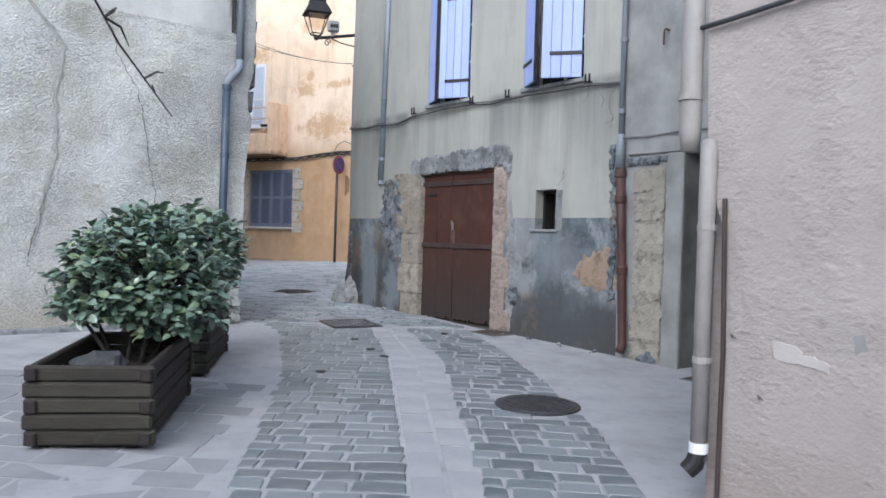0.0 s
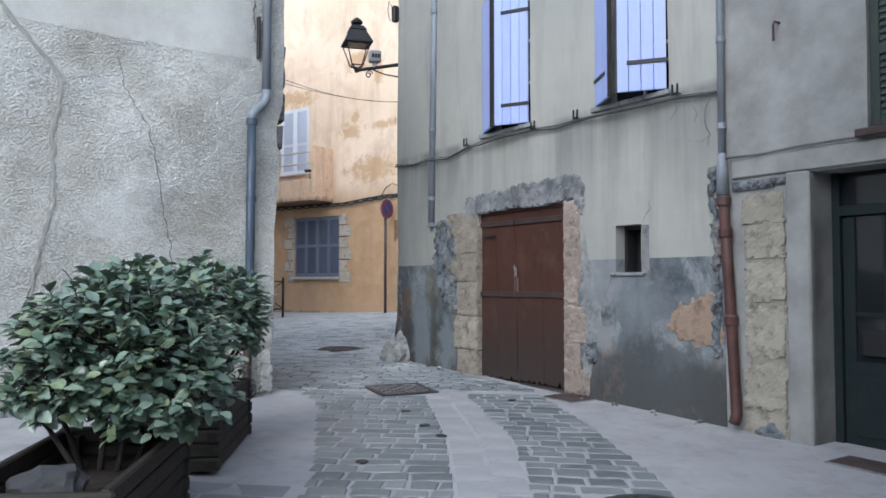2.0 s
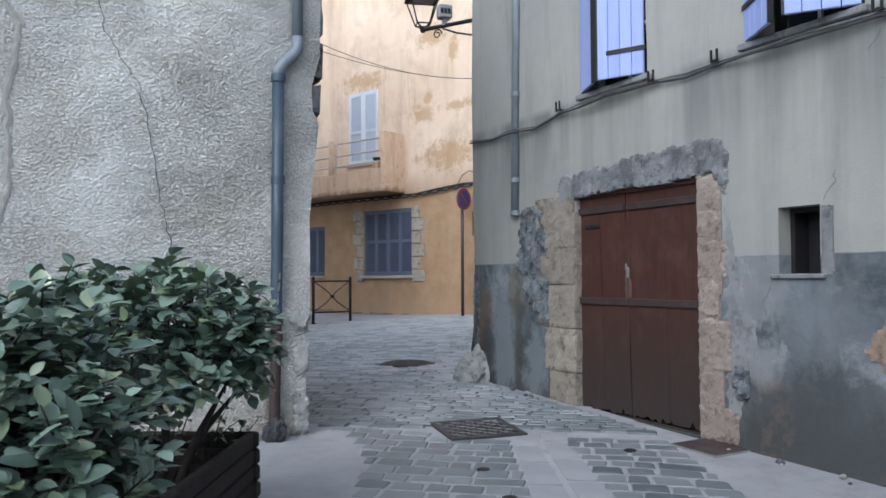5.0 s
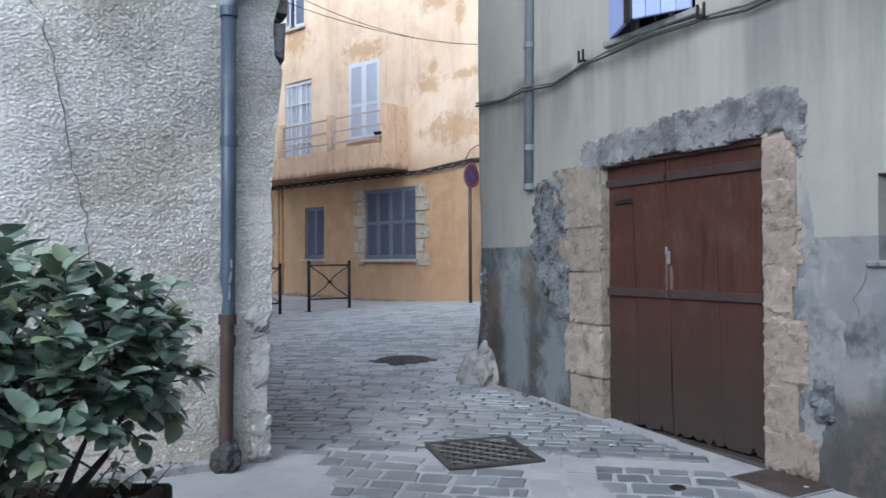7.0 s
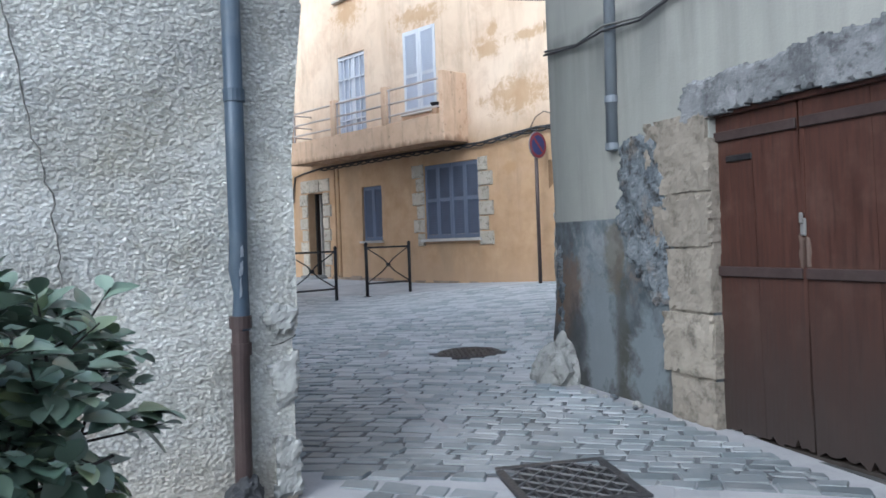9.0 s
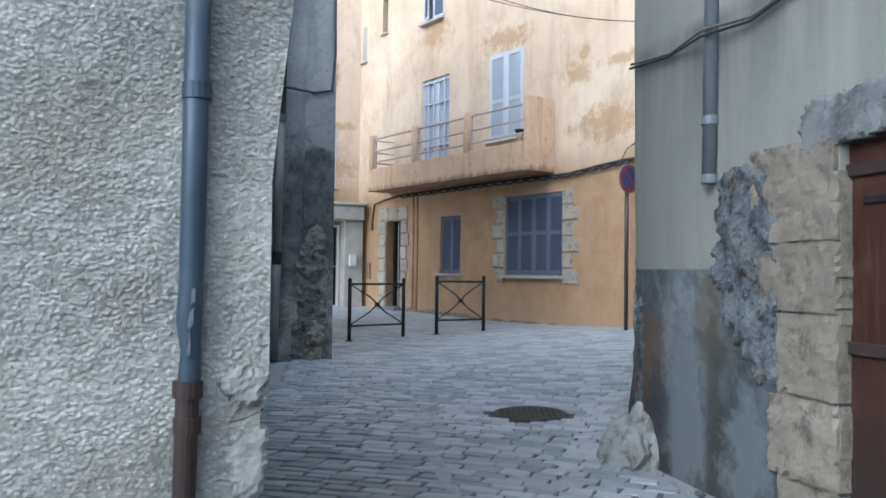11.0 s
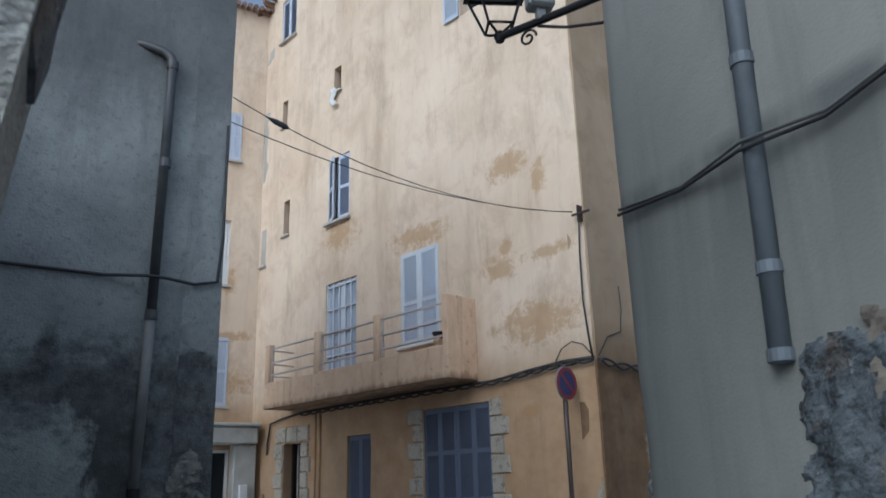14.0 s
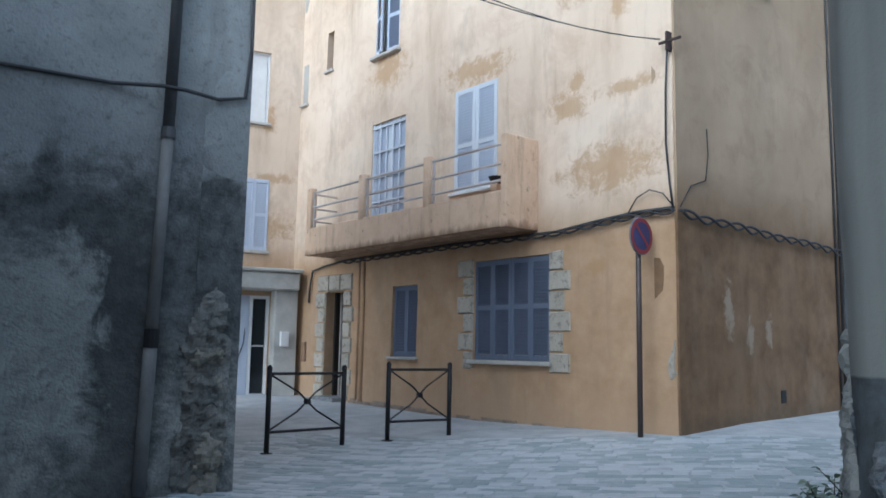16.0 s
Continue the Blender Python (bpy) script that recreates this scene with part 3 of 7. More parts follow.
M_STONE = stone("limestone_block", (0.225, 0.20, 0.165), (0.335, 0.30, 0.25), scale=5, bump=0.9)
M_STONE_PALE = stone("pale_quoin", (0.44, 0.40, 0.33), (0.56, 0.51, 0.43))
M_RUBBLE = rubble_mat()
M_CEMENT_DARK = stone("dark_cement_wash", (0.15, 0.155, 0.16), (0.28, 0.28, 0.275), scale=5, bump=0.7)
M_STONE_PINK = stone("washed_pink_stone", (0.235, 0.195, 0.165), (0.37, 0.315, 0.27), scale=6, bump=0.9)
M_CEMENT = stone("cement_patch", (0.16, 0.168, 0.178), (0.35, 0.352, 0.35), scale=5, bump=0.9)
M_CEMENT_PALE = stone("pale_smeared_cement", (0.175, 0.183, 0.19), (0.30, 0.305, 0.302), scale=2.5, bump=0.6)
M_LINTEL = lintel_mat()
M_DARK_STONE = stone("sooty_rubble", (0.13, 0.13, 0.12), (0.29, 0.28, 0.25), scale=6, bump=1.0)
M_GUARD = stone("lichened_stone", (0.27, 0.275, 0.26), (0.47, 0.465, 0.44), scale=6, bump=0.9)
M_ORANGE_PATCH = stone("bare_orange_mortar", (0.28, 0.205, 0.15), (0.35, 0.275, 0.215), scale=5, bump=0.6)
M_PIER = stone("pier_stone", (0.24, 0.225, 0.185), (0.37, 0.345, 0.29), scale=4, bump=1.0)
M_COBBLE, M_COBBLE_BAND = cobble_mat("granite_sett", "Object"), cobble_mat("granite_setts", "Island", grazing_light=True)
M_JOINT = simple("dark_joint_shade", (0.135, 0.142, 0.15), 0.4, 3.0, 0.95, bump=0.5, spec=0.15, dirt=(0.28, 0.285, 0.29), dirtiness=0.5)
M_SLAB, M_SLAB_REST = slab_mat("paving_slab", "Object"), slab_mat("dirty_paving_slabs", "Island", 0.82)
M_BROWN_WOOD = plank_paint("brown_painted_wood", (0.037, 0.016, 0.012), (0.09, 0.038, 0.026), 0.5, (0.115, 0.068, 0.053), 0.45, 0.9)
M_BARE_WOOD = plank_paint("rubbed_bare_wood", (0.09, 0.058, 0.045), (0.15, 0.11, 0.09), 0.7, (0.10, 0.06, 0.05), 0.6)
M_BLUE_WOOD = plank_paint("lavender_painted_wood", (0.30, 0.37, 0.68), (0.37, 0.44, 0.76), 0.5, (0.40, 0.45, 0.62), 0.25)
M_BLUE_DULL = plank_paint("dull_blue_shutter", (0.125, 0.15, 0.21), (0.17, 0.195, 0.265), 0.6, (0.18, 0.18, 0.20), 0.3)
# darker slats: the shade between open louvres is in the colour
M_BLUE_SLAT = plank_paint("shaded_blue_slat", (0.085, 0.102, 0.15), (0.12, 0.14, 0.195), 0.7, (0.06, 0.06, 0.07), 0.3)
M_BLUE_PALE = plank_paint("pale_blue_shutter", (0.46, 0.51, 0.62), (0.58, 0.63, 0.72), 0.55, (0.36, 0.38, 0.45), 0.25)
M_BLUE_WHITE = plank_paint("chalky_blue_white_paint", (0.60, 0.64, 0.70), (0.70, 0.73, 0.78), 0.6, (0.45, 0.47, 0.50), 0.25)
M_PLANTER = planter_wood()
# darker boards for the sides; skids and hallway take their shade from it
M_PLANTER_SIDE = plank_paint("dark_side_wood", (0.018, 0.014, 0.012), (0.036, 0.028, 0.024), 0.7, (0.025, 0.02, 0.02), 0.4)
M_GREEN_DOOR = plank_paint("dark_green_door_paint", (0.005, 0.012, 0.014), (0.010, 0.020, 0.022), 0.7, (0.03, 0.03, 0.03), 0.3)
M_BROWN_SHUTTER = plank_paint("dark_shutter_paint", (0.022, 0.035, 0.03), (0.04, 0.055, 0.045), 0.5, (0.09, 0.05, 0.035), 0.5)
M_IRON = simple("dark_iron", (0.025, 0.024, 0.026), 0.3, 14, 0.55, 0.3, 0.2, dirtiness=0.2)
M_RUSTY = simple("rusty_iron", (0.07, 0.045, 0.04), 0.4, 10, 0.7, 0.2, 0.3)
M_RED_PIPE = simple("red_painted_pipe", (0.085, 0.036, 0.031), 0.5, 6, 0.6, 0.0, 0.25, dirtiness=0.5)
M_ZINC = simple("zinc_pipe", (0.24, 0.27, 0.305), 0.45, 4, 0.6, 0.15, 0.12, squash=(1, 1, 0.3), dirtiness=0.35)
M_BLUE_PIPE = simple("blue_grey_pipe", (0.062, 0.088, 0.12), 0.4, 3, 0.45, 0.2, 0.12, squash=(1, 1, 0.3), dirtiness=0.4, dirt=(0.2, 0.21, 0.21))
M_SCRAPED = simple("scraped_metal", (0.42, 0.45, 0.50), 0.3, 18, 0.35, 0.6, 0.3, dirtiness=0.2)
M_BROWN_PIPE = simple("brown_cast_iron", (0.065, 0.045, 0.042), 0.35, 5, 0.55, 0.2, 0.2)
M_GREY_PIPE = simple("weathered_grey_pipe", (0.24, 0.235, 0.225), 0.4, 5, 0.7, 0.1, 0.2, squash=(1, 1, 0.4), dirtiness=0.5)
M_DARK_PIPE = simple("dark_grey_pipe", (0.10, 0.10, 0.104), 0.3, 4, 0.5, 0.3, 0.15)
M_PALE_PIPE = simple("pale_pink_pipe", (0.31, 0.29, 0.275), 0.2, 5, 0.5, 0.0, 0.1, dirtiness=0.4)
M_CABLE = simple("black_cable", (0.05, 0.05, 0.053), 0.3, 10, 0.6, dirtiness=0.1)
M_CABLE_GREY = simple("grey_cable", (0.17, 0.17, 0.165), 0.3, 10, 0.6, dirtiness=0.3)
M_CRACK = simple("crack_shadow", (0.17, 0.165, 0.15), 0.4, 20, 0.95, spec=0.1)
M_CRACK_MEND = simple("mended_crack", (0.38, 0.375, 0.34), 0.3, 12, 0.95, spec=0.1, bump=0.5)
M_WHITE = simple("white_paint", (0.74, 0.74, 0.74), 0.1, 6, 0.45, dirtiness=0.15)
M_SILL = simple("pale_sill", (0.55, 0.52, 0.48), 0.25, 6, 0.8, dirtiness=0.4)
M_GLASS_DARK = glass_mat("dark_window_glass", (0.015, 0.018, 0.02))
M_GLASS_LAMP = simple("smoky_glass", (0.10, 0.11, 0.12), 0.2, 6, 0.15, spec=0.6, dirtiness=0.1)
M_TERRA = simple("old_roof_tile", (0.30, 0.19, 0.13), 0.4, 5, 0.85, bump=0.4)
M_SOIL = simple("dry_soil", (0.045, 0.038, 0.033), 0.5, 9, 0.95, bump=1.0, spec=0.1)
M_WET_STONE = simple("damp_grey_stone", (0.055, 0.057, 0.06), 0.4, 9, 0.8, bump=0.6)
M_BARK = simple("shrub_bark", (0.038, 0.033, 0.030), 0.4, 20, 0.85, bump=0.5)
M_LEAF = leaf_mat()
M_SIGN_BLUE = simple("sign_blue", (0.045, 0.05, 0.16), 0.15, 5, 0.45, dirtiness=0.2)
M_SIGN_RED = simple("sign_red", (0.28, 0.04, 0.05), 0.15, 5, 0.45, dirtiness=0.2)
M_POST = simple("brown_post_paint", (0.10, 0.075, 0.07), 0.25, 5, 0.5, 0.3)
M_BALCONY = balcony_render()
M_RAIL = simple("pale_rail_paint", (0.58, 0.52, 0.49), 0.2, 5, 0.5, dirtiness=0.3)
M_FLOOD = simple("grey_floodlight", (0.30, 0.31, 0.31), 0.15, 6, 0.5, dirtiness=0.2)
M_LEDGE = stone("chipped_pale_render", (0.34, 0.345, 0.325), (0.47, 0.47, 0.44), scale=6, bump=0.8)
M_FOOT = stone("crumbling_pink_render", (0.30, 0.235, 0.18), (0.45, 0.36, 0.285), scale=4, bump=0.8)
M_SMEAR = simple("pale_filler", (0.45, 0.415, 0.395), 0.15, 7, 0.9, bump=0.4, spec=0.2, dirtiness=0.2)
M_CLOTH = simple("white_rag", (0.75, 0.74, 0.72), 0.1, 6, 0.9, dirtiness=0.1)
M_GRATE = simple("cast_grate", (0.06, 0.06, 0.063), 0.3, 12, 0.55, 0.4, 0.3, dirtiness=0.4, dirt=(0.14, 0.13, 0.12))
M_GRATE_BAR = simple("dusty_grate_bar", (0.15, 0.15, 0.155), 0.4, 12, 0.6, 0.2, 0.3, dirtiness=0.4)
M_HOLE = simple("hollow_shade", (0.015, 0.015, 0.015), 0.2, 9, 0.9)
M_COVER = simple("rust_brown_cover", (0.075, 0.055, 0.05), 0.3, 7, 0.7, 0.2, 0.4, dirtiness=0.4, dirt=(0.14, 0.13, 0.12))

# ---- the large structure ----
def facade(name, m, x0, x1, z0, z1, thick, holes, material, label, rough=0.008, step=0.22, left=None, right=None, top=None, seed=0.0, flat=0.0, bend=None, grain=None):
    """A wall with thickness and real openings. holes: (x0, x1, z0, z1). left, right: how far the end leans at a height; top: the top edge's height along x.
    step may be a function of axis and place; flat: the width that leans as one; bend: how far the face falls back along x; grain: relief of the face."""
    xs, zs = {x0, x1}, {z0, z1}
    for h in holes:
        xs |= {h[0], h[1]}
        zs |= {h[2], h[3]}

    def fill(s, axis):
        s = sorted(s)
        out = []
        for a, b in zip(s, s[1:]):
            n = max(1, math.ceil((b - a) / (step(axis, (a + b) / 2) if callable(step) else step)))
            out += [a + (b - a) * i / n for i in range(n)]
        return out + [s[-1]]

    if callable(step):
        xs |= {v for v in step("x", None) if x0 < v < x1}
        zs |= {v for v in step("z", None) if z0 < v < z1}
    if bend:
        xs |= {x0 * k / 8 for k in range(8)}
    xs, zs = fill(xs, "x"), fill(zs, "z")
    solid = [[not any(h[0] - 1e-6 < (xs[i] + xs[i + 1]) / 2 < h[1] and h[2] - 1e-6 < (zs[j] + zs[j + 1]) / 2 < h[3] for h in holes)
              for j in range(len(zs) - 1)] for i in range(len(xs) - 1)]
    verts, index, faces = [], {}, []

    def vert(i, j, k):
        if (i, j, k) in index:
            return index[i, j, k]
        x, z = xs[i], zs[j]
        if top and z > z1 - 1.01:
            z = z + (top(x) - z1) * (z - (z1 - 1.01)) / 1.01
        if left and x < x0 + flat + 0.9:
            x += left(z) * min(1.0, 1 - (x - x0 - flat) / 0.9)
        if right and x > x1 - 0.9:
            x += right(z) * (1 - (x1 - x) / 0.9)
        y = thick if k else rough * (noise.noise(Vector((x * 0.9 + seed, 0, z * 0.9))) + 0.5 * noise.noise(Vector((x * 3 + seed, 5, z * 3))))
        if bend and not k:
            y += bend(xs[i])
        if grain and not k:
            y += grain(xs[i], z)
        index[i, j, k] = len(verts)
        verts.append((x, y, z))
        return index[i, j, k]

    def has(i, j):
        return 0 <= i < len(xs) - 1 and 0 <= j < len(zs) - 1 and solid[i][j]

    for i in range(len(xs) - 1):
        for j in range(len(zs) - 1):
            if not solid[i][j]:
                continue
            faces.append((vert(i, j, 0), vert(i + 1, j, 0), vert(i + 1, j + 1, 0), vert(i, j + 1, 0)))
            if not grain:
                faces.append((vert(i, j, 1), vert(i, j + 1, 1), vert(i + 1, j + 1, 1), vert(i + 1, j, 1)))
            for di, dj, a, b in ((-1, 0, (i, j + 1), (i, j)), (1, 0, (i + 1, j), (i + 1, j + 1)), (0, -1, (i, j), (i + 1, j)), (0, 1, (i + 1, j + 1), (i, j + 1))):
                if not has(i + di, j + dj):
                    faces.append((vert(*a, 0), vert(*a, 1), vert(*b, 1), vert(*b, 0))[::-1])
    if grain and not holes:
        a, b = len(xs) - 1, len(zs) - 1
        faces.append((vert(0, 0, 1), vert(0, b, 1), vert(a, b, 1), vert(a, 0, 1)))
    me = bpy.data.meshes.new(name)
    me.from_pydata(verts, [], faces)
    me.materials.append(material)
    if bend or grain:
        for p in me.polygons:
            p.use_smooth = p.normal.y < -0.2 and (bool(grain) or p.center.x < 0.2)
    ob = new(name, me)
    ob.matrix_world = m
    return tagged(ob, label, "wall", kind="structure")


def steps(points):
    """A function through (height, shift) pairs."""
    def f(z):
        if z <= points[0][0]:
            return points[0][1]
        for (a, p), (b, q) in zip(points, points[1:]):
            if z <= b:
                return p + (q - p) * (z - a) / (b - a)
        return points[-1][1]
    return f


F_R = wall_frame((-1.50, 12.85), (0.607, -0.795))
F_RSIDE = wall_frame((-1.50 + 0.6 * 9, 13.14 + 0.8 * 9), (-0.6, -0.8))
F_RB = wall_frame((1.31, 3.95), (0.607, -0.795))
F_L = wall_frame((-2.45, 9.68), (0.743, 0.669))
F_LRET = wall_frame((-2.45, 9.68), (-0.8, 0.6))
F_D = wall_frame((-5.95, 16.40), (0.743, 0.669))
F_O = wall_frame((-2.40, 20.43), (0.847, -0.532))
F_OS = wall_frame((-2.29, 20.36), (0.52, 0.854))
F_W = wall_frame((-10.32, 25.40), (0.743, 0.669))

# the cream house with the brown door, and the grey one next to it
wall_cream = facade("wall_cream_house", F_R, -0.20, 5.52, -0.2, 6.4, 0.4,
                    [(1.93, 3.50, 0.40, 2.43), (2.08, 2.94, 3.36, 4.95), (4.02, 4.93, 3.34, 4.90), (4.25, 4.58, 1.66, 2.12)],
                    M_CREAM, "cream render over a scuffed grey cement skirt", 0.014,
                    left=steps([(0.4, -0.10), (0.8, -0.05), (1.2, 0.03), (1.9, 0.03), (3.2, 0.0), (9, 0.05)]), seed=1.0,
                    flat=0.20, bend=lambda x: 0.11 * (max(0.0, -x) / 0.20) ** 1.9)
wall_grey = facade("wall_grey_house", F_R, 5.52, 11.0, -0.2, 6.4, 0.4, [(6.33, 7.45, 0.18, 2.42), (6.78, 7.75, 2.68, 4.5)],
                   M_GREY_RENDER, "patchy grey render above a green door", 0.014, seed=7.0)
facade("wall_cream_house_side", F_RSIDE, 0.0, 9.0, -0.2, 6.4, 0.4, [], M_CREAM, "cream rendered side wall", 0.01, 0.5)
# the pinkish house beside the camera's first steps
wall_pink = facade("wall_pink_house", F_RB, 0.0, 14.0, -0.6, 6.0, 0.4, [], M_PINK, "pinkish rough render", 0.012, 0.25,
                   left=steps([(0.2, 0.07), (1.05, 0.09), (1.70, 0.07), (1.85, -0.02), (2.6, -0.05), (7, -0.05)]), seed=3.0)
facade("wall_pink_house_side", wall_frame((1.36 + 3.6, 4.02 + 2.75), (-0.795, -0.607)), 0.0, 4.53, -0.6, 6.0, 0.4, [], M_PINK, "pinkish rendered side wall", 0.01, 0.4)
# the roughcast house
def cast_step(axis, at_place):
    """Fine rows and columns where the walker passes close to the wall."""
    if at_place is None:
        return (-3.0, -1.4) if axis == "x" else (0.35, 3.0, 3.95)
    if axis == "x":
        return 0.16 if at_place < -3.0 else 0.032 if at_place < -1.4 else 0.0052
    return 0.0052 if 0.35 < at_place < 3.0 else 0.0085 if 3.0 < at_place < 3.95 else 0.16


def cast_grain(x, z):
    """Thrown grains and the pits between them."""
    near = smooth(-1.75, -1.25, x) * (1 - 0.85 * smooth(3.78, 3.92, z))
    if near <= 0:
        return 0.0
    push = noise.noise(Vector((x * 45, 1.0, z * 45))) * 0.8
    d = noise.voronoi(Vector((x * 92 + push, 3.0, z * 118 - push)))[0]
    pebble = 0.35 - d[0] + 0.35 * (d[1] - d[0])
    zone = max(0.15, 0.6 + 0.9 * noise.noise(Vector((x * 2.1, 9, z * 2.1))))
    lump = noise.noise(Vector((x * 19, 4, z * 24)))
    return -near * (0.0125 * zone * pebble + 0.005 * lump)


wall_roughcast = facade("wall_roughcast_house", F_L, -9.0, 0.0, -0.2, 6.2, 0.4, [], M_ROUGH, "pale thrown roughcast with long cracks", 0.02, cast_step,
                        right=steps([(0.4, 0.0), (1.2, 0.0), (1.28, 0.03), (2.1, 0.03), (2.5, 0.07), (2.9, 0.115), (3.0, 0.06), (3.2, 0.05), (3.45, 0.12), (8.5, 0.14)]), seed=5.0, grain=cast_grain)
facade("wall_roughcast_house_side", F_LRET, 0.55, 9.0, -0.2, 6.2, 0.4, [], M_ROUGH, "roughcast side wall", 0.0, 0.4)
# the dark cement house
wall_dark = facade("wall_dark_house", F_D, -8.0, 0.0, 0.0, 8.35, 0.4, [], M_DARK, "dark weathered cement render", 0.025, 0.2,
                   right=steps([(0.5, -0.09), (1.1, -0.075), (1.4, -0.09), (2.0, -0.055), (3.5, -0.04), (8.3, -0.08)]), seed=9.0)
facade("wall_dark_house_side", wall_frame((-5.95, 16.40), (-0.669, 0.743)), 0.0, 6.0, 0.0, 8.35, 0.4, [], M_DARK, "dark cement side wall", 0.01, 0.5)
# the ochre house: front, side and the set-back wing
O_HOLES = [(-3.59, -1.97, 1.70, 3.25), (-5.78, -5.05, 1.71, 2.96), (-8.02, -7.36, 0.70, 2.95), (-4.12, -3.09, 4.42, 6.17), (-6.55, -5.50, 4.0, 6.10),
           (-6.52, -5.77, 7.43, 8.90), (-8.50, -8.27, 10.40, 11.10), (-8.31, -8.07, 7.62, 8.47), (-9.28, -9.06, 7.10, 8.0), (-6.36, -6.10, 10.50, 11.10),
           (-2.30, -1.52, 10.45, 11.85), (-8.68, -8.02, 12.82, 14.0)]
roof_line = steps([(-9.4, 13.95), (-8.6, 14.75), (-7.6, 15.3), (-4.0, 16.3), (0.2, 17.0)])
wall_ochre = facade("wall_ochre_house", F_O, -9.4, 0.13, 0.2, 15.0, 0.35, O_HOLES, M_OCHRE, "ochre lime render, deeper orange below", 0.02, 0.4, top=roof_line, seed=2.0)
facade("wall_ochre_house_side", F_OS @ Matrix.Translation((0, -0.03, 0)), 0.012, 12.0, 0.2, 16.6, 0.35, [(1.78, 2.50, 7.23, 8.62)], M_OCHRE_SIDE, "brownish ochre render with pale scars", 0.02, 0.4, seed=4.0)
wall_wing = facade("wall_ochre_wing", F_W, -7.0, 0.0, 0.2, 14.0, 0.35, [(-0.95, -0.56, 9.75, 11.0), (-1.35, -0.70, 6.62, 8.2), (-1.25, -0.62, 3.85, 5.38), (-1.30, -0.50, 0.75, 2.9)],
                   M_OCHRE, "ochre rendered wing", 0.02, 0.4, seed=6.0)
# plain walls that close the little square behind the walker, and the street's far end
facade("wall_south", wall_frame((12, -9), (-1, 0)), 0.0, 24.0, -0.6, 5.0, 0.4, [], M_PLAIN, "plain rendered house wall", 0.01, 1.0)
facade("wall_west", wall_frame((-10.5, -9), (0.1, 1)), 0.0, 13.0, -0.6, 5.0, 0.4, [], M_PLAIN, "plain rendered house wall", 0.01, 1.0)
facade("wall_street_end", wall_frame((2.5, 33), (1, -0.1)), 0.0, 9.0, 0.2, 8.0, 0.4, [], M_PLAIN, "plain rendered house wall", 0.01, 1.0)


# unseen back walls, added to keep the houses' insides dark
for name, a, b, z1 in (("wall_cream_house_back", (3.9, 20.05), (9.5, 9.0), 6.4), ("wall_grey_house_end", (9.5, 9.0), (5.2, 4.1), 6.4),
                       ("wall_ochre_house_back", (-10.3, 25.4), (-5.0, 34.0), 16.6), ("wall_ochre_house_far", (-5.0, 34.0), (4.0, 30.6), 16.6),
                       ("wall_wing_back", (-13.0, 30.0), (-10.2, 25.5), 14.0), ("wall_wing_end", (-15.5, 20.7), (-17.5, 26.0), 14.0), ("wall_wing_far", (-17.5, 26.0), (-13.0, 30.0), 14.0)):
    facade(name, wall_frame(b, (a[0] - b[0], a[1] - b[1])), 0.0, math.hypot(b[0] - a[0], b[1] - a[1]), -0.2, z1, 0.3, [], M_PLAIN, "unseen plain wall closing the house", 0.0, 2.0)


# flat roof slabs above view, added to keep the houses closed and dark
def flat_roof(name, corners, z, label):
    bm = bmesh.new()
    a = [bm.verts.new((x, y, z)) for x, y in corners]
    b = [bm.verts.new((x, y, z + 0.15)) for x, y in corners]
    n = len(a)
    bm.faces.new(a[::-1])
    bm.faces.new(b)
    for i in range(n):
        bm.faces.new((a[i], a[(i + 1) % n], b[(i + 1) % n], b[i]))
    return solo(name, bm, M_TERRA, Matrix.Identity(4), label, "roof", kind="structure")


flat_roof("roof_cream_house", [(-1.3, 12.85), (5.2, 4.4), (12, 9), (4.2, 20.2)], 6.4, "plain flat roof slab out of view")
flat_roof("roof_roughcast_house", [(-2.4, 9.7), (-9.1, 3.7), (-15, 9), (-9.6, 15.0)], 6.2, "plain flat roof slab out of view")
flat_roof("roof_pink_house", [(1.4, 4.0), (9.8, -7.1), (14, -3), (5.0, 6.8)], 6.0, "plain flat roof slab out of view")
flat_roof("roof_ochre_house", [(-2.5, 20.6), (-10.0, 25.3), (-5, 34), (3.9, 30.6)], 16.6, "plain flat roof slab out of view")
flat_roof("roof_ochre_wing", [(-10.3, 25.6), (-15.5, 20.7), (-19, 25), (-13, 30)], 14.0, "plain flat roof slab out of view")
flat_roof("roof_dark_house_back", [(-6.1, 16.5), (-11.9, 11.2), (-16, 16), (-10, 20.9)], 8.36, "plain flat roof slab out of view")

# ground: one sheet to the horizon
def ground_sheet():
    xs = [-1500, -300, -60, -25] + [-15 + 0.3 * i for i in range(80)] + [14, 60, 300, 1500]
    ys = [-1500, -300, -60, -20] + [-8 + 0.3 * i for i in range(140)] + [40, 60, 300, 1500]
    verts = [(x, y, ground_z(x, y) + 0.006 * noise.noise(Vector((x * 0.8, y * 0.8, 0)))) for y in ys for x in xs]
    w = len(xs)
    faces = [(j * w + i, j * w + i + 1, (j + 1) * w + i + 1, (j + 1) * w + i) for j in range(len(ys) - 1) for i in range(w - 1)]
    me = bpy.data.meshes.new("ground")
    me.from_pydata(verts, [], faces)
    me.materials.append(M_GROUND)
    for p in me.polygons:
        p.use_smooth = True
    return tagged(new("ground", me), "pale worn concrete paving", "ground", kind="structure")


ground = ground_sheet()

# ---- helpers for things on walls ----
I4 = Matrix.Identity(4)


def at(m, x, y, z, rz=0.0, ry=0.0):
    return m @ pose(x, y, z, 0, ry, rz)


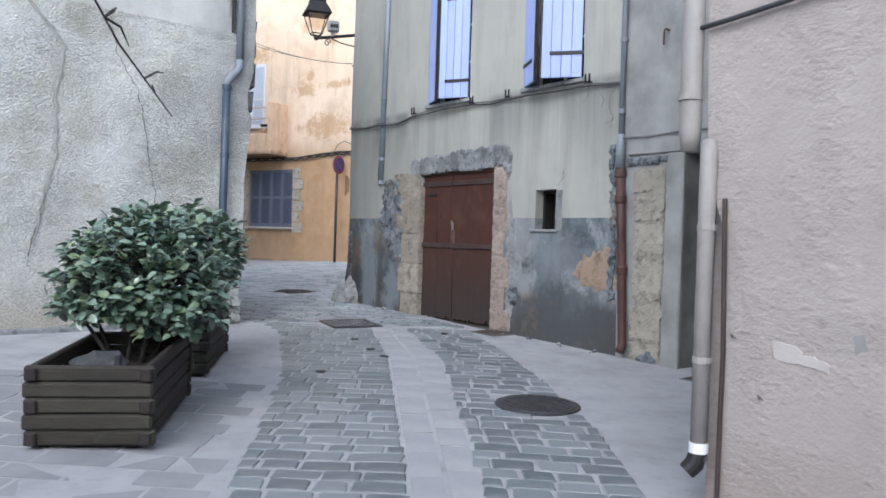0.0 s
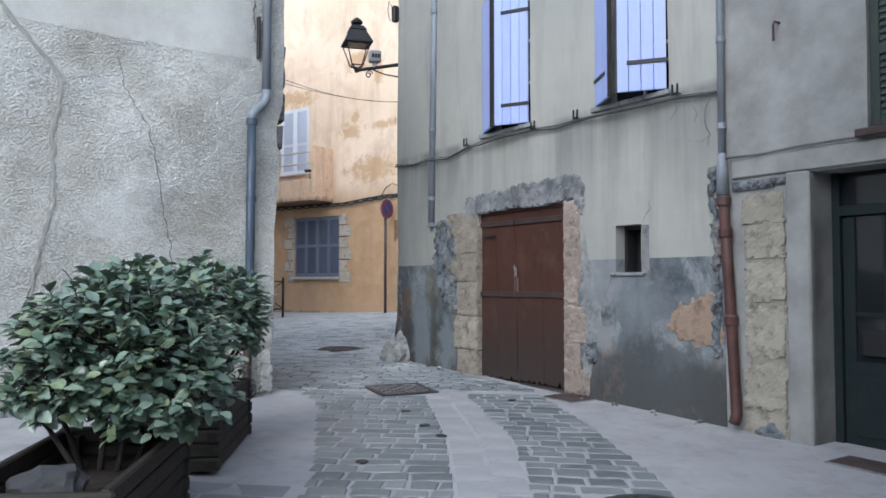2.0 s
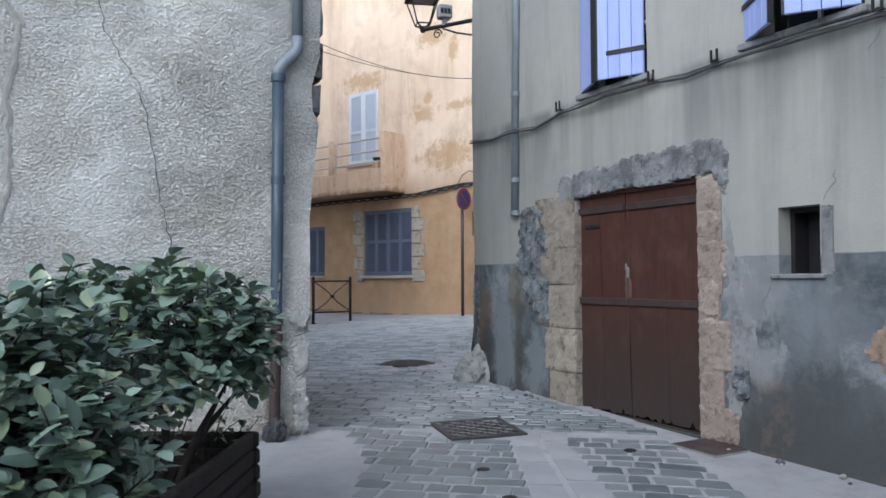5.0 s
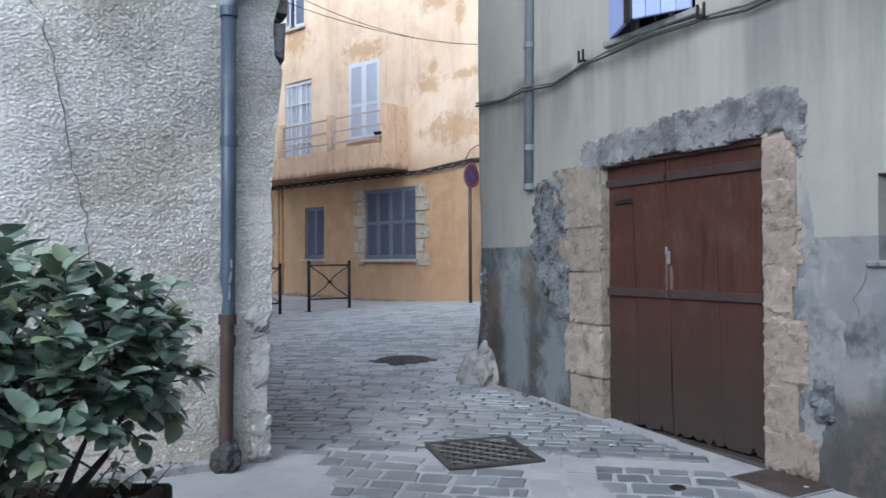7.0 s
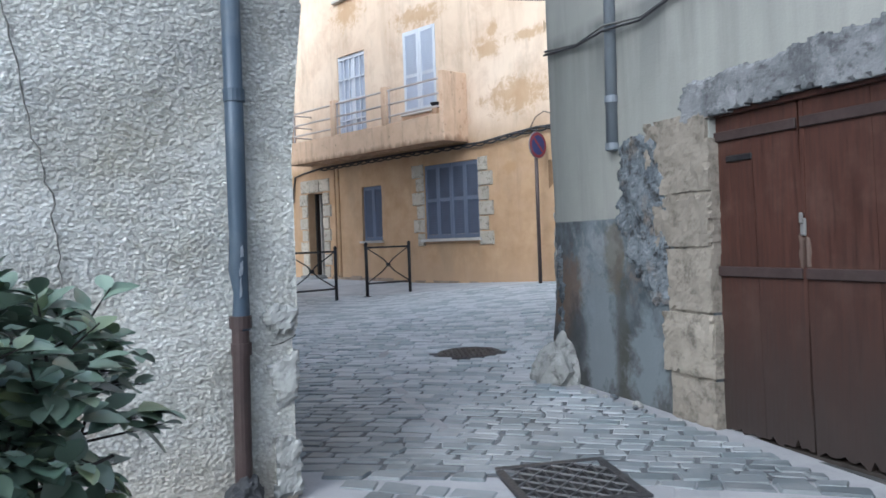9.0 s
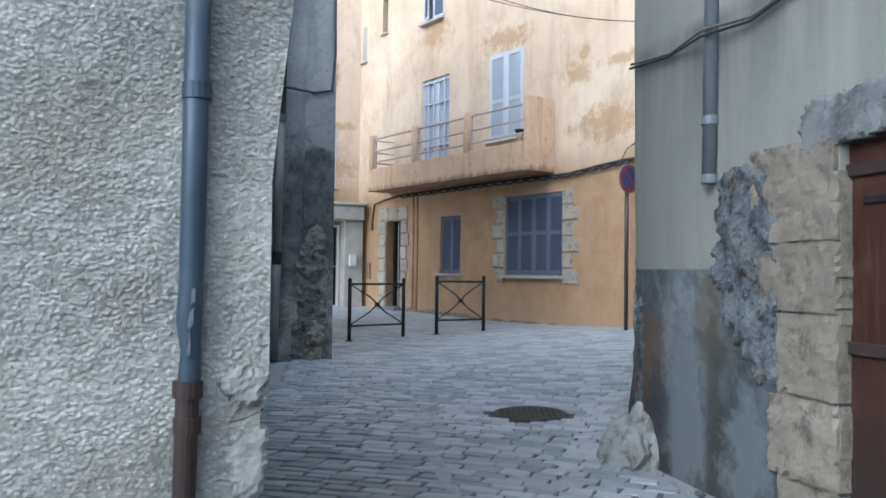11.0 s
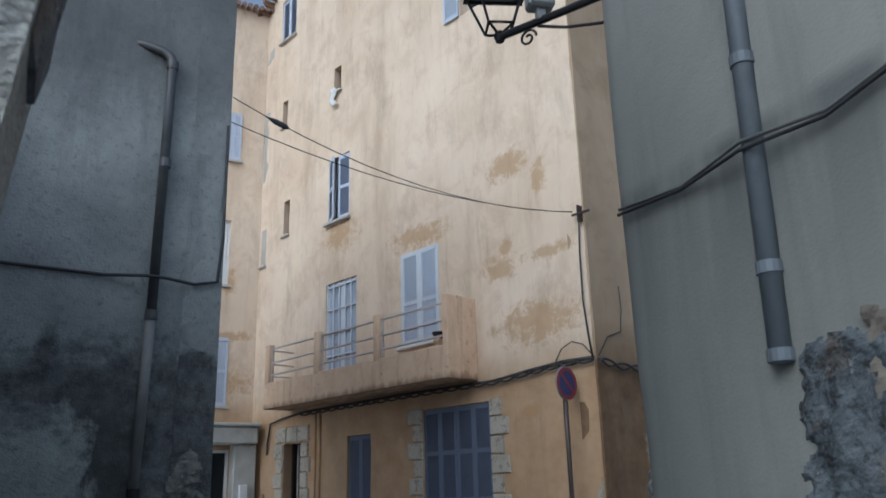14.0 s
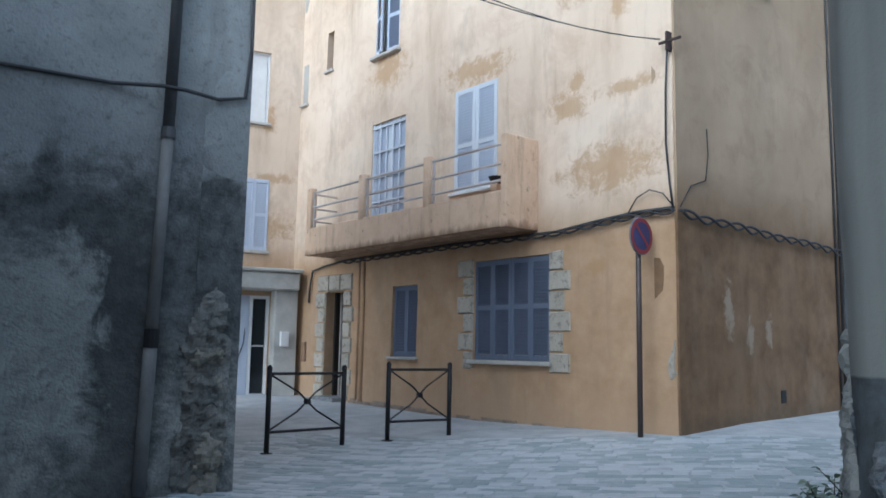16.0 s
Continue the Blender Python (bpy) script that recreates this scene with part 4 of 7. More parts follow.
def opening_thing(name, m, label, category="window"):
    ob = thing(name, m, label, category)
    ob["kind"] = "structure"
    return ob


def louvre_leaf(parent, name, w, h, frame_mat, slat_mat, mids=(0.5,), stile=0.07, slat=0.05, depth=0.035, m=I4, label=""):
    """A framed leaf: stiles, rails and tilted slats. Local x 0..w, z 0..h, face at y = 0."""
    leaf = new(name, mesh_of(name, boxed(0, stile, 0, depth, 0, h, bevel=0.004), frame_mat))
    leaf.parent, leaf.matrix_basis = parent, m
    tagged(leaf, label)
    bm = box(box(bmesh.new(), w - stile, w, 0, depth, 0, h, 0.004), stile, w - stile, 0.002, depth, 0, 0.08)
    box(bm, stile, w - stile, 0.002, depth, h - 0.08, h)
    for k in mids:
        box(bm, stile, w - stile, 0.002, depth, h * k - 0.035, h * k + 0.035)
    part("leaf_frame", bm, frame_mat, leaf)
    bm = bmesh.new()
    z = 0.085
    while z < h - 0.08 - slat * 0.3:
        if all(abs(z + slat / 2 - h * k) > 0.012 for k in mids):
            vs = [bm.verts.new(p) for p in ((stile, 0.006, z), (w - stile, 0.006, z), (w - stile, depth - 0.005, z + slat * 1.2), (stile, depth - 0.005, z + slat * 1.2),
                                            (stile, 0.006, z + 0.008), (w - stile, 0.006, z + 0.008), (w - stile, depth - 0.005, z + slat * 1.2 + 0.008), (stile, depth - 0.005, z + slat * 1.2 + 0.008))]
            for q in ((0, 1, 5, 4), (4, 5, 6, 7), (3, 2, 1, 0)):
                bm.faces.new([vs[i] for i in q])
        z += slat
    part("slats", bm, slat_mat, leaf)
    return leaf


def board_leaf(parent, w, h, m, straps, mat=None):
    """A shutter leaf of upright boards with iron strap hinges. Hinge at x = 0, boards towards +x or -x by the sign of w."""
    leaf = new("shutter")
    leaf.parent, leaf.matrix_basis = parent, m
    tagged(leaf, "lavender-blue board shutter standing ajar")
    n, s = 4, (1 if w > 0 else -1)
    bw = abs(w) / n
    for i in range(n):
        a, b = sorted((s * i * bw, s * ((i + 1) * bw - 0.004)))
        part("board", boxed(a, b, -0.032, 0, 0, h, bevel=0.004), mat or M_BLUE_WOOD, leaf)
    for z in straps:
        a, b = sorted((s * -0.02, s * abs(w) * 0.78))
        part("strap_hinge", boxed(a, b, -0.042, -0.033, z - 0.02, z + 0.02, bevel=0.002), M_IRON, leaf)
    a, b = sorted((s * (abs(w) - 0.012), s * (abs(w) + 0.006)))
    part("edge_strip", boxed(a, b, -0.036, 0.003, 0.0, h), M_IRON, leaf)
    return leaf


def glazing(win, x0, x1, z0, z1, y, frame_mat, cols=2, rows=3, bar=0.05):
    bm = bmesh.new()
    for a in (x0, x1 - bar):
        box(bm, a, a + bar, y - 0.03, y + 0.03, z0, z1)
    for a in (z0, z1 - bar):
        box(bm, x0 + bar, x1 - bar, y - 0.03, y + 0.03, a, a + bar)
    part("window_frame", bm, frame_mat, win)
    for i in range(cols):
        for j in range(rows):
            a, b = x0 + bar + (x1 - x0 - 2 * bar) * i / cols, x0 + bar + (x1 - x0 - 2 * bar) * (i + 1) / cols
            c, d = z0 + bar + (z1 - z0 - 2 * bar) * j / rows, z0 + bar + (z1 - z0 - 2 * bar) * (j + 1) / rows
            part("pane", boxed(a + 0.012, b - 0.012, y + 0.004, y + 0.012, c + 0.012, d - 0.012), M_GLASS_DARK, win)
    bm = bmesh.new()
    for i in range(1, cols):
        a = x0 + bar + (x1 - x0 - 2 * bar) * i / cols
        box(bm, a - 0.015, a + 0.015, y - 0.02, y + 0.02, z0 + bar, z1 - bar)
    for j in range(1, rows):
        c = z0 + bar + (z1 - z0 - 2 * bar) * j / rows
        box(bm, x0 + bar, x1 - bar, y - 0.017, y + 0.017, c - 0.013, c + 0.013)
    if cols > 1 or rows > 1:
        part("glazing_bars", bm, frame_mat, win)


def sill(win, x0, x1, z, out=0.08, mat=None, thick=0.05, inward=0.12):
    part("window_sill", boxed(x0, x1, -out, inward, z - thick, z, bevel=0.008), mat or M_SILL, win)


def cable(name, m, pts, r, label, mat=None, n=6):
    return solo(name, tube(bmesh.new(), pts, r, n), mat or M_CABLE, m, label, "cable", smooth_faces=True)


def clamp(bm, x, y, z, r):
    tube(bm, [(x, y, z - 0.02), (x, y, z + 0.02)], r + 0.009, 12)
    box(bm, x - 0.012, x + 0.012, y, 0.02, z - 0.01, z + 0.01)


# ---- cream house ----
door = opening_thing("door_1", F_R, "brown painted double plank door, rotted along the bottom", "door")
rnd = random.Random(4)
for a, b, n in ((1.90, 2.61, 2), (2.62, 3.54, 2)):
    leaf = new("door_leaf")
    leaf.parent = door
    for i in range(n):
        x0, x1 = a + (b - a) * i / n, a + (b - a) * (i + 1) / n - 0.003
        bm = bmesh.new()
        k = 16
        low = [0.43 + (rnd.uniform(-0.03, 0.06) if rnd.random() < 0.6 else 0.0) for _ in range(k)]
        shear = 0.03
        f0 = [bm.verts.new((x0 + (x1 - x0) * q / (k - 1) + shear, 0.05, low[q])) for q in range(k)]
        f1 = [bm.verts.new((x0 + (x1 - x0) * q / (k - 1) - shear, 0.05, 2.42)) for q in range(k)]
        g0 = [bm.verts.new((v.co.x, 0.09, v.co.z)) for v in f0]
        g1 = [bm.verts.new((v.co.x, 0.09, v.co.z)) for v in f1]
        for q in range(k - 1):
            bm.faces.new((f0[q], f0[q + 1], f1[q + 1], f1[q]))
            bm.faces.new((g0[q + 1], g0[q], g1[q], g1[q + 1]))
            bm.faces.new((f0[q + 1], f0[q], g0[q], g0[q + 1]))
        bm.faces.new((f0[0], f1[0], g1[0], g0[0]))
        bm.faces.new((f0[-1], g0[-1], g1[-1], f1[-1]))
        part("plank", bm, M_BROWN_WOOD, leaf)
for z, dx in ((2.26, -0.02), (1.42, 0.0)):
    for a, b in ((1.86, 2.60), (2.63, 3.56)):
        part("strap_hinge", boxed(a + dx, b + dx, 0.030, 0.049, z - 0.03, z + 0.03, bevel=0.004), M_BROWN_PIPE, door, "dark painted iron strap")
part("letter_slot", boxed(2.02, 2.24, 0.036, 0.0495, 2.095, 2.135, bevel=0.006), M_IRON, door)
part("hasp", box(boxed(2.592, 2.632, 0.030, 0.0495, 1.63, 1.73, bevel=0.008), 2.600, 2.624, 0.018, 0.031, 1.70, 1.76, 0.004), M_GREY_PIPE, door, "worn pale metal hasp")
part("worn_plate", slab(bmesh.new(), wobbly([(2.575, 1.45), (2.655, 1.45), (2.65, 1.62), (2.58, 1.63)], 0.012, 6, 4), 0.044, 0.0498, 0.004), M_BARE_WOOD, door, "bare worn wood where the paint is rubbed off")
for x, z in ((1.855, 2.26), (1.875, 1.42), (3.545, 2.26), (3.565, 1.42)):
    part("hinge_pin", tube(bmesh.new(), [(x, 0.01, z - 0.055), (x, 0.01, z + 0.055)], 0.018, 8), M_IRON, door)
part("door_frame", box(box(box(bmesh.new(), 1.835, 1.905, 0.02, 0.0485, 0.45, 2.47, 0.004), 3.525, 3.60, 0.02, 0.0485, 0.45, 2.47, 0.004), 1.906, 3.524, 0.02, 0.0485, 2.385, 2.47, 0.004), M_BROWN_WOOD, door)
part("centre_stop", boxed(2.600, 2.626, 0.044, 0.0497, 0.62, 2.40), M_BROWN_WOOD, door)

# the black gap under the door, put in as a soil-dark block
shade = solo("threshold", boxed(1.9, 3.55, 0.03, 0.4, 0.30, 0.415, bevel=0.02), M_SOIL, F_R, "dark block for the black gap under the rotted door", "threshold", kind="structure")

win = opening_thing("window_1", F_R, "window with lavender-blue board shutters ajar")
glazing(win, 2.08, 2.94, 3.36, 4.95, 0.2, M_SILL)
sill(win, 2.02, 3.0, 3.36, 0.06, M_CEMENT, 0.05)
board_leaf(win, 0.43, 1.58, at(I4, 2.09, -0.012, 3.37, -24), ())
board_leaf(win, -0.43, 1.58, at(I4, 2.93, -0.012, 3.37, 27), (0.22, 1.3))
win = opening_thing("window_2", F_R, "window with lavender-blue board shutters ajar")
glazing(win, 4.02, 4.93, 3.34, 4.90, 0.2, M_SILL)
sill(win, 3.96, 4.98, 3.34, 0.06, M_CEMENT, 0.05)
board_leaf(win, 0.46, 1.55, at(I4, 4.03, -0.012, 3.35, -29), (0.25,))
board_leaf(win, -0.46, 1.55, at(I4, 4.92, -0.012, 3.35, 36), (0.27, 1.3))
win = opening_thing("window_3", F_R, "small square opening with a cracked cement surround")
part("window_sill", boxed(4.19, 4.62, -0.03, 0.1, 1.625, 1.655, bevel=0.006), M_CEMENT_DARK, win)
# near-black pane, board and frame: the opening's shade put in their colour
part("pane", boxed(4.25, 4.58, 0.27, 0.28, 1.66, 2.12), M_IRON, win)
part("leaning_board", boxed(4.44, 4.56, 0.20, 0.23, 1.67, 2.06), M_IRON, win)
part("window_frame", box(box(bmesh.new(), 4.25, 4.285, 0.12, 0.26, 1.66, 2.12), 4.25, 4.58, 0.12, 0.26, 2.085, 2.12), M_IRON, win)


def inside(x, z, poly):
    hit = False
    for (x0, z0), (x1, z1) in zip(poly, poly[1:] + poly[:1]):
        if (z0 > z) != (z1 > z) and x < x0 + (x1 - x0) * (z - z0) / (z1 - z0):
            hit = not hit
    return hit


def wall_patch(wall, name, outline, mat, label, y0=-0.02, amp=0.03, seed=1, n=5):
    return part(name, slab(bmesh.new(), wobbly(outline, amp, seed, n), y0, 0.06, 0.02), mat, wall, label)


def relief(wall, name, outline, mat, label, y0=-0.01, amp=0.03, seed=1, step=0.025, lump=6.0, wobble=0.03, edge=0.05):
    """A broken, lumpy area of a wall: a height field inside an irregular outline, rounded off to the wall at its rim."""
    poly = wobbly(outline, wobble, seed, 6)
    xs, zs = [p[0] for p in poly], [p[1] for p in poly]
    bm, grid = bmesh.new(), {}
    nx, nz = int((max(xs) - min(xs)) / step) + 2, int((max(zs) - min(zs)) / step) + 2
    for i in range(nx):
        for k in range(nz):
            x, z = min(xs) + i * step, min(zs) + k * step
            if inside(x, z, poly):
                v = Vector((x * lump, seed * 3.7, z * lump))
                h = 0.6 * noise.noise(v) + 0.35 * noise.noise(v * 2.3) + 0.25 * abs(noise.noise(v * 4.7)) + 0.12 * noise.noise(v * 9)
                rim = min(1.0, min(math.hypot(x - a, z - b) for a, b in poly) / edge)
                grid[i, k] = bm.verts.new((x + 0.3 * step * noise.noise(v * 3), (y0 - amp * h) * (0.35 + 0.65 * rim) + 0.02 * (1 - rim), z + 0.3 * step * noise.noise(v * 3 + Vector((9, 0, 0)))))
    for (i, k), v in list(grid.items()):
        q = [grid.get(c) for c in ((i, k), (i + 1, k), (i + 1, k + 1), (i, k + 1))]
        if all(q):
            bm.faces.new(q)
    rim_edges = [e for e in bm.edges if len(e.link_faces) == 1]
    ring = bmesh.ops.extrude_edge_only(bm, edges=rim_edges)["geom"]
    for v in ring:
        if isinstance(v, bmesh.types.BMVert):
            v.co.y = 0.08
    bmesh.ops.delete(bm, geom=[v for v in bm.verts if not v.link_faces], context="VERTS")
    return part(name, bm, mat, wall, label)


relief(wall_cream, "lintel_patch", [(1.66, 2.385), (1.67, 2.63), (2.0, 2.65), (2.3, 2.66), (2.56, 2.66), (2.57, 2.69), (3.0, 2.69), (3.3, 2.71), (3.55, 2.72), (3.74, 2.69), (3.82, 2.58), (3.82, 2.36), (3.77, 2.22), (3.72, 2.32), (3.62, 2.43), (3.0, 2.405), (2.3, 2.40)], M_LINTEL, "rough grey cement lintel", -0.028, 0.012, 3, step=0.014, lump=3.4, wobble=0.016, edge=0.03)
relief(wall_cream, "rubble_patch", [(0.97, 2.33), (1.30, 2.40), (1.45, 2.40), (1.52, 1.90), (1.56, 1.40), (1.48, 1.15), (1.25, 1.22), (1.02, 1.50), (0.90, 1.80)], M_RUBBLE, "bare rubble and flaking mortar", -0.026, 0.040, 5, step=0.013, lump=5.5, wobble=0.04)
relief(wall_cream, "cement_strip", [(3.70, 2.45), (3.86, 2.30), (3.95, 1.9), (3.97, 1.45), (4.12, 1.38), (4.16, 1.12), (4.02, 0.90), (3.92, 0.46), (3.72, 0.46), (3.70, 1.2)], M_CEMENT_PALE, "smeared cement beside the door", -0.006, 0.010, 8, step=0.02, lump=3.5, wobble=0.015, edge=0.11)
relief(wall_cream, "dark_gap", [(3.84, 1.03), (3.96, 0.98), (4.0, 0.80), (3.90, 0.66), (3.82, 0.80)], M_RUBBLE, "dark crumbled hollow", -0.045, 0.05, 9, lump=12, wobble=0.03)
relief(wall_cream, "orange_patch", [(4.82, 1.16), (5.05, 1.38), (5.33, 1.50), (5.50, 1.46), (5.50, 1.02), (5.20, 0.97)], M_ORANGE_PATCH, "bare orange mortar where the cement fell", -0.008, 0.012, 11, lump=4, wobble=0.035)
for k, (x0, x1, z0, z1) in enumerate(((4.587, 4.69, 1.63, 2.125),)):
    wall_patch(wall_cream, "window_surround_patch", [(x0, z0), (x1, z0), (x1, z1), (x0, z1)], M_CEMENT_DARK, "cracked cement round the opening", -0.004, 0.006, 12 + k)
relief(wall_cream, "edge_mortar", [(5.36, 2.6), (5.46, 2.62), (5.5, 1.8), (5.5, 0.9), (5.40, 0.85), (5.42, 1.5), (5.38, 2.1)], M_RUBBLE, "crumbling mortar beside the pipe", -0.035, 0.04, 13, lump=10, wobble=0.035)
relief(wall_cream, "eroded_corner", [(-0.14, 0.42), (0.14, 0.40), (0.10, 0.9), (0.13, 1.25), (0.06, 1.62), (0.0, 1.60), (0.02, 1.1), (-0.06, 0.8)], M_RUBBLE, "crumbled render at the corner foot", -0.015, 0.03, 17, 0.022, 8, 0.025, 0.04)
for outline, k, mat in (([(-0.37, 0.42), (-0.20, 0.42), (-0.22, 0.95), (-0.25, 1.35), (-0.30, 1.80), (-0.36, 2.05), (-0.40, 1.5), (-0.39, 0.9)], 18, M_GUARD),
                        ([(-0.22, 0.42), (-0.17, 0.42), (-0.20, 0.95), (-0.235, 1.38), (-0.29, 1.86), (-0.315, 1.84), (-0.26, 1.3), (-0.235, 0.9)], 19, M_RUBBLE)):
    chip = relief(wall_cream, "eroded_edge", outline, mat, "broken edge of the chamfered corner", -0.012, 0.03, k, 0.016, 9, 0.02, 0.03)
    chip.matrix_basis = pose(0.13, -0.07, 0, 0, 0, -29)
for x0, x1, mat, k in ((1.47, 1.95, M_STONE, 70), (3.48, 3.75, M_STONE_PINK, 71)):
    relief(wall_cream, "jamb_mortar", [(x0, 0.40), (x1, 0.40), (x1, 2.43), (x0, 2.43)], mat, "worn lime mortar of the jamb", -0.014, 0.014, k, 0.03, 6, 0.012, 0.02)
for i, (z0, z1, x0) in enumerate(((0.40, 0.735, 1.52), (0.725, 1.155, 1.42), (1.145, 1.575, 1.50), (1.565, 1.915, 1.36), (1.905, 2.44, 1.28))):
    relief(wall_cream, "stone_block", [(x0, z0), (1.95, z0), (1.95, z1), (x0, z1)], M_STONE, "", -0.028, 0.024, 20 + i, 0.025, 7, 0.012, 0.02)
for i, (z0, z1, x1) in enumerate(((0.38, 0.655, 3.88), (0.645, 0.925, 3.74), (0.915, 1.325, 3.82), (1.315, 1.625, 3.72), (1.615, 1.935, 3.78), (1.925, 2.175, 3.72), (2.165, 2.44, 3.74))):
    relief(wall_cream, "stone_block", [(3.48, z0), (x1, z0), (x1, z1), (3.48, z1)], M_STONE_PINK, "", -0.018, 0.022, 40 + i, 0.02, 7, 0.010, 0.035)

run = [(-0.04, -0.03, 3.25), (0.45, -0.02, 3.20), (0.9, -0.075, 3.225), (1.3, -0.025, 3.19), (1.75, -0.03, 3.26), (2.1, -0.075, 3.27), (2.5, -0.085, 3.28), (3.06, -0.03, 3.28), (3.4, -0.025, 3.26), (3.75, -0.03, 3.27), (4.1, -0.08, 3.25), (4.55, -0.08, 3.26), (5.06, -0.03, 3.26), (5.49, -0.03, 3.22)]
cable("wall_cable", F_R, run, 0.009, "grey cable clipped along the cream wall", M_CABLE_GREY)
cable("wall_cable", F_R, [(x, y - 0.01, z - 0.028 + 0.012 * math.sin(x * 5)) for x, y, z in run], 0.009, "dark cable clipped along the cream wall", M_CABLE)
for x in (1.75, 3.06, 3.75, 5.06):
    bm = box(box(box(bmesh.new(), x - 0.012, x + 0.012, -0.07, 0.02, 3.27, 3.285), x - 0.035, x - 0.022, -0.075, -0.06, 3.27, 3.36), x + 0.022, x + 0.035, -0.075, -0.06, 3.27, 3.36)
    box(bm, x - 0.035, x + 0.035, -0.075, -0.06, 3.262, 3.275)
    solo("cable_bracket", bm, M_IRON, F_R, "small forked iron bracket in the cream wall", "bracket", "cable brackets")


def downpipe(name, m, x, y, z0, z1, r, mat, label, rings=(), lean=0.0):
    t = thing(name, m, label, "downpipe")
    pts = [(x, y, z0), (x + lean, y, z1)]
    part("pipe", tube(bmesh.new(), pts, r, 14), mat, t, smooth_faces=False)
    for z in rings:
        cx = x + lean * (z - z0) / (z1 - z0)
        ring = part("collar", tube(bmesh.new(), [(cx, y, z - 0.025), (cx, y, z + 0.025)], r + 0.008, 14), mat, t)
        part("wall_clip", boxed(cx - 0.01, cx + 0.01, y, 0.03, z - 0.012, z + 0.012), M_IRON, ring)
    return t


downpipe("downpipe", F_R, 0.90, -0.022, 2.30, 6.3, 0.046, M_ZINC, "zinc downpipe ending above the rubble patch", (2.33, 2.68, 3.6, 5.2), 0.09)
p = downpipe("downpipe", F_R, 5.545, -0.05, 2.62, 6.3, 0.030, M_ZINC, "thin zinc downpipe running into a red cast-iron pipe", (2.9, 3.65, 5.0))
part("funnel", tube(bmesh.new(), [(5.545, -0.05, 2.66), (5.55, -0.06, 2.55), (5.565, -0.07, 2.30)], [0.034, 0.046, 0.054], 14), M_ZINC, p)
part("red_pipe", tube(bmesh.new(), [(5.565, -0.07, 2.32), (5.61, -0.07, 1.6), (5.66, -0.075, 0.75), (5.685, -0.09, 0.47), (5.685, -0.13, 0.40)], 0.046, 14), M_RED_PIPE, p, "red painted cast iron")
for x, z in ((5.585, 1.98), (5.63, 1.24), (5.57, 2.25)):
    part("collar", tube(bmesh.new(), [(x, -0.07, z - 0.05), (x, -0.07, z - 0.03), (x, -0.07, z + 0.03), (x, -0.07, z + 0.05)], [0.048, 0.060, 0.060, 0.048], 14), M_RED_PIPE, p)

relief(wall_grey, "crumbled_foot", [(5.76, 0.16), (6.12, 0.16), (6.10, 0.36), (5.95, 0.46), (5.78, 0.40)], M_RUBBLE, "crumbled render at the foot of the pier", -0.04, 0.05, 77, 0.022, 9, 0.02, 0.05)
# crumbs of stone along the foot of the cream wall
rnd = random.Random(19)
for k in range(22):
    x = rnd.uniform(-0.05, 1.85) if k < 14 else rnd.uniform(3.6, 6.05)
    q = F_R @ Vector((x, -rnd.uniform(0.04, 0.16), 0))
    r = rnd.uniform(0.014, 0.036)
    bm = bmesh.new()
    bmesh.ops.create_icosphere(bm, subdivisions=2, radius=r)
    for v in bm.verts:
        v.co *= 1 + 0.45 * noise.noise(v.co / r * 0.9 + Vector((k, 0, 0)))
        v.co.z *= 0.7
    solo("loose_stone", bm, M_GUARD if k % 3 else M_RUBBLE, pose(q.x, q.y, ground_z(q.x, q.y) + r * 0.45, 0, 0, rnd.uniform(0, 360)), "small broken stone at the foot of the cream wall", "stone", "crumbs of stone by the wall")

# boulder that guards the corner
bm = bmesh.new()
bmesh.ops.create_icosphere(bm, subdivisions=4, radius=1.0)
for v in bm.verts:
    d = v.co.copy()
    k = 1 + 0.30 * noise.noise(d * 1.9) + 0.16 * abs(noise.noise(d * 4.5)) + 0.07 * noise.noise(d * 9) + 0.03 * noise.noise(d * 19)
    v.co = Vector((d.x * 0.20, d.y * 0.24, d.z * 0.27)) * k
    if v.co.z > 0:
        v.co.x *= 1 - 0.5 * v.co.z / 0.35
        v.co.y *= 1 - 0.4 * v.co.z / 0.35
solo("guard_stone", bm, M_GUARD, pose(-1.50, 12.74, 0.57, 0, 8, 30), "pale rough guard stone at the house corner", "stone")

# ---- street lamp on the corner of the cream house ----
lamp = thing("street_lamp", pose(-2.25, 13.57, 4.825), "dark metal lantern on a scrolled wall bracket", "street lamp")
arm_end = Vector((0.98, -0.40, 0.0))
arm_dir = arm_end.normalized()
part("bracket_arm", tube(bmesh.new(), [(-0.02, 0, 0), arm_end * 0.5, arm_end], 0.027, 8), M_IRON, lamp)


def scroll(c, r, turns, flip=1):
    pts = []
    for i in range(int(16 * turns) + 1):
        a = i / 16 * 2 * math.pi
        q = r * (1 - 0.75 * i / (16 * turns))
        pts.append(c + arm_dir * (flip * q * math.cos(a)) + Vector((0, 0, q * math.sin(a))))
    return pts


part("scroll", tube(bmesh.new(), scroll(arm_dir * 0.22 + Vector((0, 0, -0.09)), 0.065, 1.4), 0.009, 6), M_IRON, lamp)
part("scroll", tube(bmesh.new(), scroll(arm_dir * 0.90 + Vector((0, 0, -0.10)), 0.085, 1.5, -1), 0.010, 6), M_IRON, lamp)
part("brace", tube(bmesh.new(), [arm_dir * 0.30 + Vector((0, 0, -0.03)), arm_dir * 0.5 + Vector((0, 0, -0.12)), arm_dir * 0.75 + Vector((0, 0, -0.19)), arm_dir * 1.0 + Vector((0, 0, -0.18))], 0.011, 6), M_IRON, lamp)
